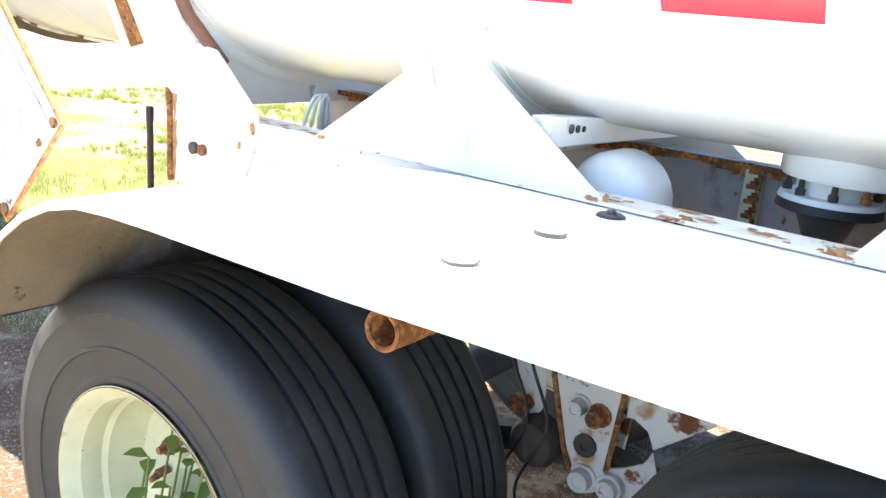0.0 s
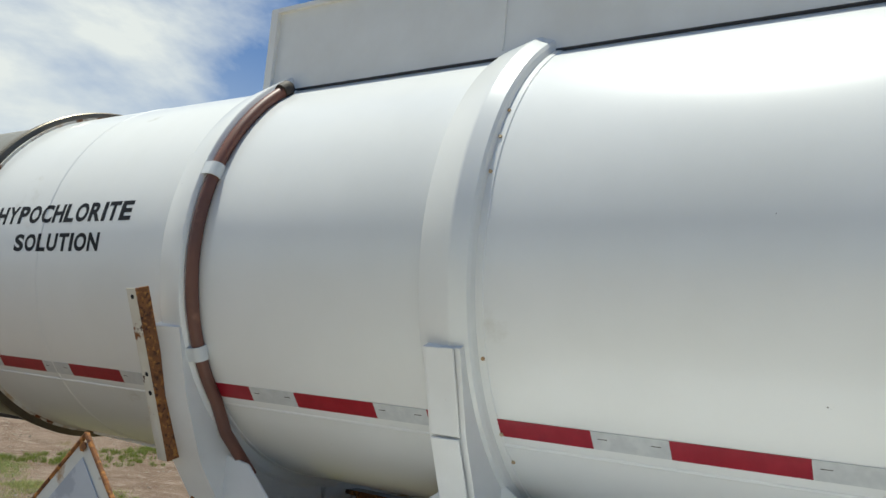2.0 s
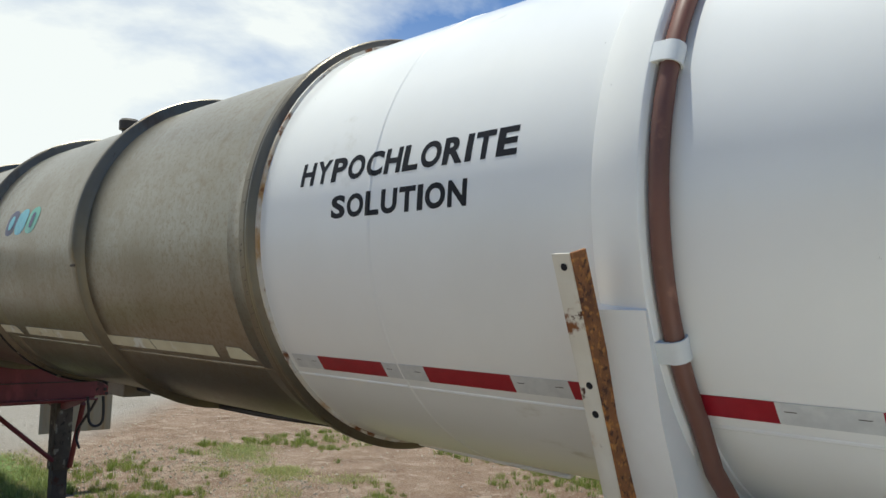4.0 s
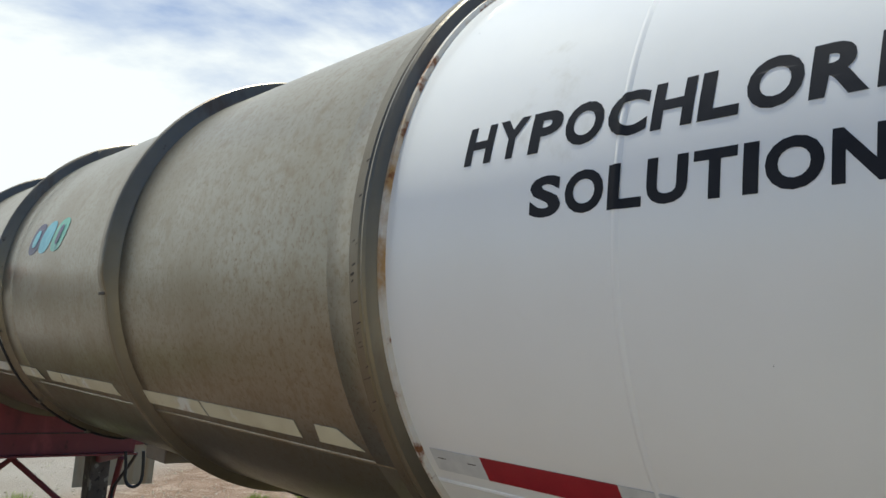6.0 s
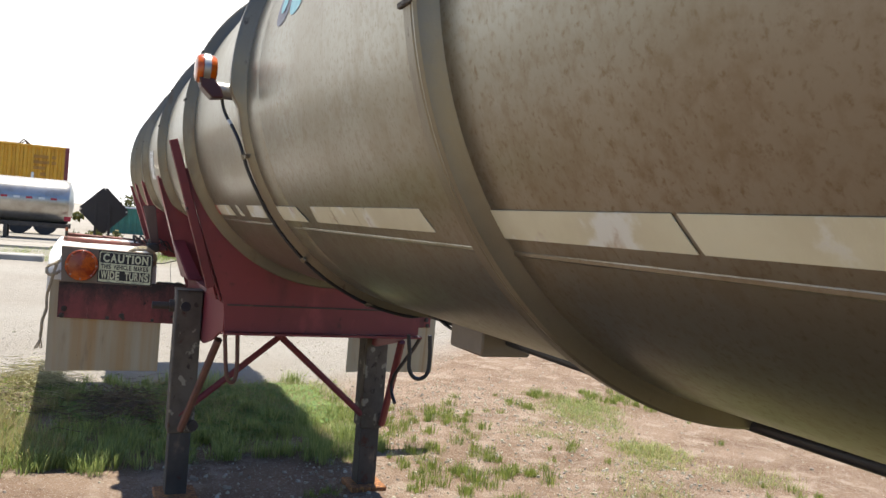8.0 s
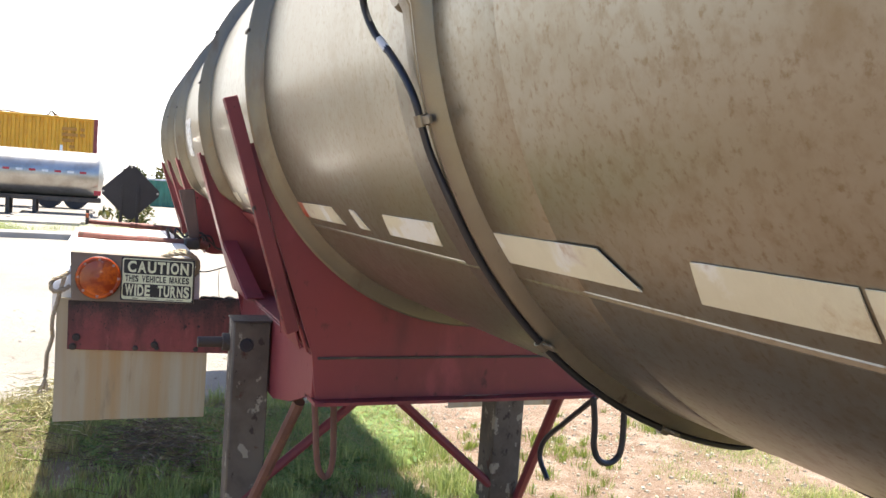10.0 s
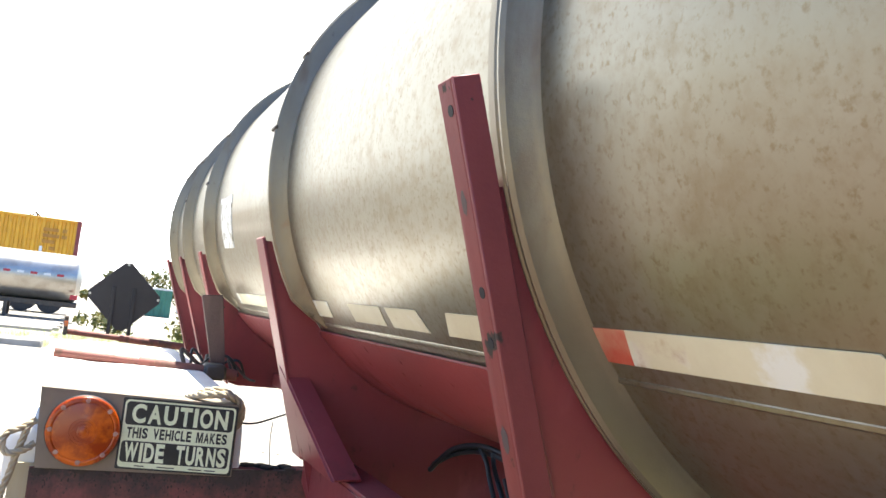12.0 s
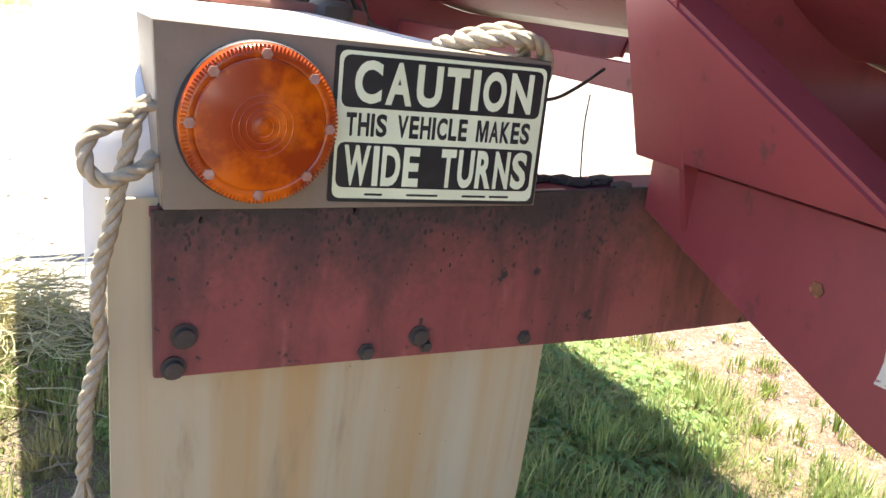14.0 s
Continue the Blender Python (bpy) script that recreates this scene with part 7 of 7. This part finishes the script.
def weed(x, y, tall, leaves, seed, wide=0.030, spread=0.10, into=0.0):
    """A leggy weed: thin stems with lance-shaped, folded leaves."""
    rnd = random.Random(seed)
    z0 = ground_height(x, y)
    ob = thing("weed", (x, y, z0), "leafy green weed growing beside the wheel", "weed")
    tips = []
    for k in range(max(2, leaves // 7)):
        a, h = rnd.uniform(0, 6.28), tall * rnd.uniform(0.7, 1.0)
        line = curve_points([(x, y, z0 - 0.02), (x + 0.4 * spread * math.cos(a), y + 0.4 * spread * math.sin(a), z0 + 0.5 * h), (x + into + spread * math.cos(a), y + spread * math.sin(a), z0 + h)], 6)
        bm = bmesh.new()
        tube(bm, line, 0.0025, 5)
        part("stem", bm, weed_leaf, ob)
        tips.append(line)
    for k in range(leaves):
        line = rnd.choice(tips)
        p = line[rnd.randrange(len(line) // 3, len(line))]
        a = rnd.uniform(0, 6.28)
        d = Vector((math.cos(a), math.sin(a), rnd.uniform(-0.2, 0.7))).normalized()
        side_v = d.cross(Vector((0, 0, 1))).normalized()
        long, w = wide * rnd.uniform(1.4, 2.6), wide * rnd.uniform(0.45, 0.75)
        bm = bmesh.new()
        mid = [bm.verts.new(p + d * long * u + Vector((0, 0, -0.35 * long * u * u))) for u in (0, 0.3, 0.65, 1.0)]
        for sgn in (1, -1):
            out = [bm.verts.new(p + d * long * u + side_v * sgn * w * q + Vector((0, 0, 0.25 * w * q - 0.35 * long * u * u))) for u, q in ((0.3, 1.0), (0.65, 0.8))]
            for f in ((mid[0], mid[1], out[0]), (mid[1], mid[2], out[1], out[0]), (mid[2], mid[3], out[1])):
                bm.faces.new(f if sgn > 0 else f[::-1])
        part("leaf", bm, weed_leaf, ob)
    return ob


weed(0.57, 1.22, 0.76, 100, 1, 0.026, 0.10, 0.10)
weed(0.57, 1.12, 0.72, 90, 2, 0.026, 0.09, 0.09)
weed(0.57, 1.30, 0.62, 70, 5, 0.024, 0.08, 0.10)
weed(0.57, 1.18, 0.66, 70, 6, 0.026, 0.10, 0.12)
weed(0.44, 1.68, 0.60, 8, 3, 0.05)
weed(0.86, 0.72, 0.58, 10, 4, 0.05, 0.06)

# ---- far side of the yard ----
far = thing("silver_tanker", (-5.0, 40.0, -0.1), "polished silver tank trailer parked across the yard", "tank trailer")
FY, FZT = 40.0, 1.45
bm = bmesh.new()
disc_lathe(bm, [(-11.0, 0.1), (-10.9, 0.5), (-10.7, 0.82), (-10.5, 0.88), (0.0, 0.88), (0.15, 0.82), (0.28, 0.5), (0.32, 0.1)], (0, FY, FZT), "x", 40)
part("tank_shell", bm, silver, far, "polished metal shell")
for k in range(24):
    bm = bmesh.new()
    x = -10.4 + 0.43 * k
    box(bm, (x, FY - 0.888, FZT + 0.05), (x + 0.22, FY - 0.878, FZT + 0.13), 0.0)
    part("tape_piece", bm, red_tape if k % 2 else white_tape, far)
bm = bmesh.new()
box(bm, (-10.5, FY - 0.45, 0.42), (0.25, FY + 0.45, 0.60), 0.01)
part("frame", bm, dark_steel, far)
for x in (-2.1, -3.0, -4.1, -7.5, -8.6):
    for yy in (FY - 0.75, FY + 0.45):
        bm = bmesh.new()
        if x > -3.5:
            box(bm, (x, yy + 0.2, -0.18), (x + 0.12, yy + 0.32, 0.5), 0.01)
            part("leg", bm, dark_steel, far)
        else:
            disc_lathe(bm, [(yy, 0.25), (yy, 0.5), (yy + 0.3, 0.5), (yy + 0.3, 0.25)], (x, 0, 0.35), "y", 28)
            part("wheel", bm, rubber, far)
bm = bmesh.new()
box(bm, (0.0, FY - 0.9, 0.72), (0.25, FY - 0.86, 0.90), 0.01)
part("rear_lamp_panel", bm, red_tape, far)

cont = thing("yellow_container", (-6.0, 46.0, 0.0), "yellow corrugated shipping container on a chassis", "container")
bm = bmesh.new()
x, n = -12.2, 0
line = []
while x < -0.25:
    line += [(x, 46.0), (x + 0.12, 46.0), (x + 0.17, 46.06), (x + 0.27, 46.06)]
    x += 0.32
line = [(-12.4, 46.02), *line, (-0.14, 46.02), (-0.14, 48.4), (-12.4, 48.4)]
prism(bm, line, "z", 1.35, 3.93)
part("body", bm, yellow, cont, "yellow corrugated steel wall", 20)
for z0, z1 in ((3.88, 3.98), (1.30, 1.42)):
    bm = bmesh.new()
    box(bm, (-12.42, 45.97, z0), (-0.10, 48.42, z1), 0.01)
    part("edge_beam", bm, yellow, cont)
bm = bmesh.new()
box(bm, (-0.25, 45.96, 1.30), (-0.08, 46.08, 3.98), 0.01)
part("corner_post", bm, red_faded, cont, "rusty corner post")
bm = bmesh.new()
box(bm, (-12.4, 46.4, 0.95), (-0.1, 48.0, 1.30), 0.01)
part("chassis", bm, dark_steel, cont)
for x in (-11.0, -9.8, -2.0, -0.9):
    for yy in (46.2, 47.9):
        bm = bmesh.new()
        disc_lathe(bm, [(yy, 0.2), (yy, 0.52), (yy + 0.4, 0.52), (yy + 0.4, 0.2)], (x, 0, 0.38), "y", 24)
        part("wheel", bm, rubber, cont)

# unreadable markings and scrap on the container
marking = material("worn_marking", (0.40, 0.19, 0.025), (0.30, 0.13, 0.02), 3, rough=0.6, bump=0.05)
for x0, x1, z in ((-1.55, -0.95, 3.46), (-0.80, -0.62, 3.46), (-1.55, -0.90, 3.20), (-0.80, -0.60, 3.20), (-1.55, -1.05, 2.94), (-1.25, -1.02, 2.66)):
    bm = bmesh.new()
    box(bm, (x0, 45.975, z - 0.07), (x1, 45.995, z + 0.07), 0.0)
    part("marking_bar", bm, marking, cont, "worn brown marking")
bm = bmesh.new()
box(bm, (-1.62, 45.975, 2.30), (-1.50, 45.995, 2.72), 0.0)
part("white_label", bm, band_white, cont, "white label")
scrap = thing("scrap_metal", (-2.3, 46.8, 3.98), "dark twisted scrap lying on the container roof", "scrap")
for pts in ([(-4.6, 46.8, 4.00), (-3.9, 46.7, 4.08), (-3.2, 46.8, 4.01), (-2.2, 46.9, 4.03)], [(-2.25, 46.8, 3.99), (-2.05, 46.8, 4.25), (-1.90, 46.8, 4.02)], [(-2.15, 46.7, 4.0), (-1.98, 46.8, 4.18), (-1.75, 46.8, 3.99)]):
    bm = bmesh.new()
    tube(bm, pts, 0.035, 6)
    part("bent_bar", bm, dark_steel, scrap)
teal_box = thing("teal_container", (3.6, 58.0, ground_height(3.6, 58)), "small teal green container far across the yard", "container")
bm = bmesh.new()
x, line = 2.2, []
while x < 5.0:
    line += [(x, 58.0), (x + 0.14, 58.0), (x + 0.19, 58.05), (x + 0.30, 58.05)]
    x += 0.35
prism(bm, [*line, (5.15, 58.0), (5.15, 60.3), (2.2, 60.3)], "z", ground_height(3.6, 58), 1.42)
part("body", bm, material("teal_container_paint", (0.03, 0.16, 0.12), (0.025, 0.12, 0.09), 2, rough=0.5, bump=0.05), teal_box)
bm = bmesh.new()
box(bm, (2.18, 57.97, 1.36), (5.17, 60.32, 1.46), 0.01)
part("edge_beam", bm, shed_mat, teal_box)

# timber deck lying in the yard
deck = thing("timber_deck", (-1.2, 38.0, ground_height(-1.2, 38)), "weathered grey timber deck lying in the yard", "deck")
deck_wood = material("weathered_deck_timber", (0.26, 0.235, 0.20), (0.20, 0.175, 0.145), 3, rough=0.85, bump=0.3, stretch=(0.3, 3, 1), vary=0.2)
for k in range(14):
    bm = bmesh.new()
    y = 33.5 + 0.75 * k
    box(bm, (-2.6 + 0.05 * (k * 7 % 5), y, ground_height(-1.2, y) - 0.02), (-0.25 + 0.06 * (k * 3 % 5), y + 0.66, ground_height(-1.2, y) + 0.09), 0.01)
    part("plank", bm, deck_wood, deck)

# low concrete slabs and kerb lengths in the yard
for x0, x1, y0, y1, h in ((-4.5, -0.2, 27.2, 27.9, 0.16), (-9.0, -2.2, 21.0, 21.6, 0.12)):
    bm = bmesh.new()
    z = ground_height((x0 + x1) / 2, (y0 + y1) / 2)
    box(bm, (x0, y0, z - 0.05), (x1, y1, z + h), 0.03)
    tagged(part("concrete_slab", bm, concrete), "low grey concrete slab lying in the yard", "slab")

# ---- far trees, scrub and sheds ----
def leafy(name, x, y, tall, wide, label, seed, count=900, trunk=True, size=0.22):
    rnd = random.Random(seed)
    z0 = ground_height(x, y)
    ob = thing(name, (x, y, z0), label, "tree" if trunk else "shrub")
    if trunk:
        bm = bmesh.new()
        tube(bm, [(x, y, z0 - 0.2), (x + 0.1, y, z0 + 0.3 * tall), (x - 0.1, y, z0 + 0.75 * tall)], [0.05 * tall, 0.035 * tall, 0.012 * tall], 8)
        for k in range(5):
            a = 1.3 * k
            h = z0 + tall * (0.28 + 0.09 * k)
            tube(bm, [(x, y, h), (x + 0.25 * wide * math.cos(a), y + 0.25 * wide * math.sin(a), h + 0.14 * tall), (x + 0.4 * wide * math.cos(a), y + 0.4 * wide * math.sin(a), h + 0.2 * tall)], [0.02 * tall, 0.012 * tall, 0.005 * tall], 6)
        part("trunk", bm, bark, ob)
    verts, faces = [], []
    clumps = [(rnd.gauss(0, 0.28) * wide, rnd.gauss(0, 0.28) * wide, rnd.uniform(0.35 if trunk else 0.1, 0.92) * tall, rnd.uniform(0.12, 0.26) * wide) for _ in range(11)]
    for _ in range(count):
        cx, cy, cz, cr = rnd.choice(clumps)
        v = Vector((rnd.gauss(0, 1), rnd.gauss(0, 1), rnd.gauss(0, 0.8))).normalized() * cr * rnd.random() ** 0.4
        p = Vector((x + cx, y + cy, z0 + cz)) + v
        if p.z < z0 + 0.03:
            continue
        a, b = Vector((rnd.gauss(0, 1), rnd.gauss(0, 1), rnd.gauss(0, 1))).normalized(), Vector((rnd.gauss(0, 1), rnd.gauss(0, 1), rnd.gauss(0, 1))).normalized()
        s = size * rnd.uniform(0.5, 1.2)
        n = len(verts)
        verts += [p - a * s, p + b * s * 0.5, p + a * s, p - b * s * 0.5]
        faces.append((n, n + 1, n + 2, n + 3))
    me = bpy.data.meshes.new("crown")
    me.from_pydata([tuple(v) for v in verts], [], faces)
    me.materials.append(leaf_mat)
    cr = new("crown", me)
    cr.parent = ob
    cr.matrix_parent_inverse = Matrix.Translation(-ob.location)
    return ob


leaf_mat = blade_material("far_leaves", (0.025, 0.045, 0.015), (0.075, 0.10, 0.035))
for k, (x, y, tall, wide) in enumerate(((1.6, 60, 2.3, 2.2), (5.5, 74, 3.2, 4.0), (-16, 80, 4.2, 5.0), (11, 90, 4.0, 5.5), (22, 95, 4.5, 6.0), (34, 85, 4.2, 6.0), (50, 90, 5.0, 7.0), (-30, 90, 5, 7))):
    leafy("tree", x, y, tall, wide, "small dark green tree far across the yard", 40 + k)
for k, (x, y, tall, wide) in enumerate(((3.4, 33, 0.7, 1.6), (4.6, 36, 0.8, 1.8), (1.4, 35, 0.6, 1.4), (-5.0, 32, 0.5, 1.5), (7.5, 37, 0.8, 2.2), (10.5, 36, 0.7, 2.0))):
    leafy("shrub", x, y, tall, wide, "low green shrub at the yard's edge", 70 + k, 420, False, 0.12)


def shed(x0, x1, y, deep, tall, label):
    ob = thing("shed", ((x0 + x1) / 2, y, -0.2), label, "building")
    bm = bmesh.new()
    x, line = x0, []
    while x < x1 - 0.5:
        line += [(x, y), (x + 0.22, y), (x + 0.28, y + 0.06), (x + 0.50, y + 0.06)]
        x += 0.56
    prism(bm, [*line, (x1, y), (x1, y + deep), (x0, y + deep)], "z", -0.4, tall)
    part("wall", bm, shed_mat, ob, "", 20)
    bm = bmesh.new()
    prism(bm, [(y - 0.3, tall), (y + deep / 2, tall + 0.4), (y + deep + 0.3, tall), (y + deep + 0.3, tall + 0.1), (y + deep / 2, tall + 0.5), (y - 0.3, tall + 0.1)], "x", x0 - 0.2, x1 + 0.2)
    part("roof", bm, shed_mat, ob)
    return ob


shed(7.0, 17.0, 66, 8, 1.15, "low blue-grey metal shed far across the yard")
shed(24.0, 40.0, 80, 9, 2.6, "low blue-grey metal shed far across the yard")
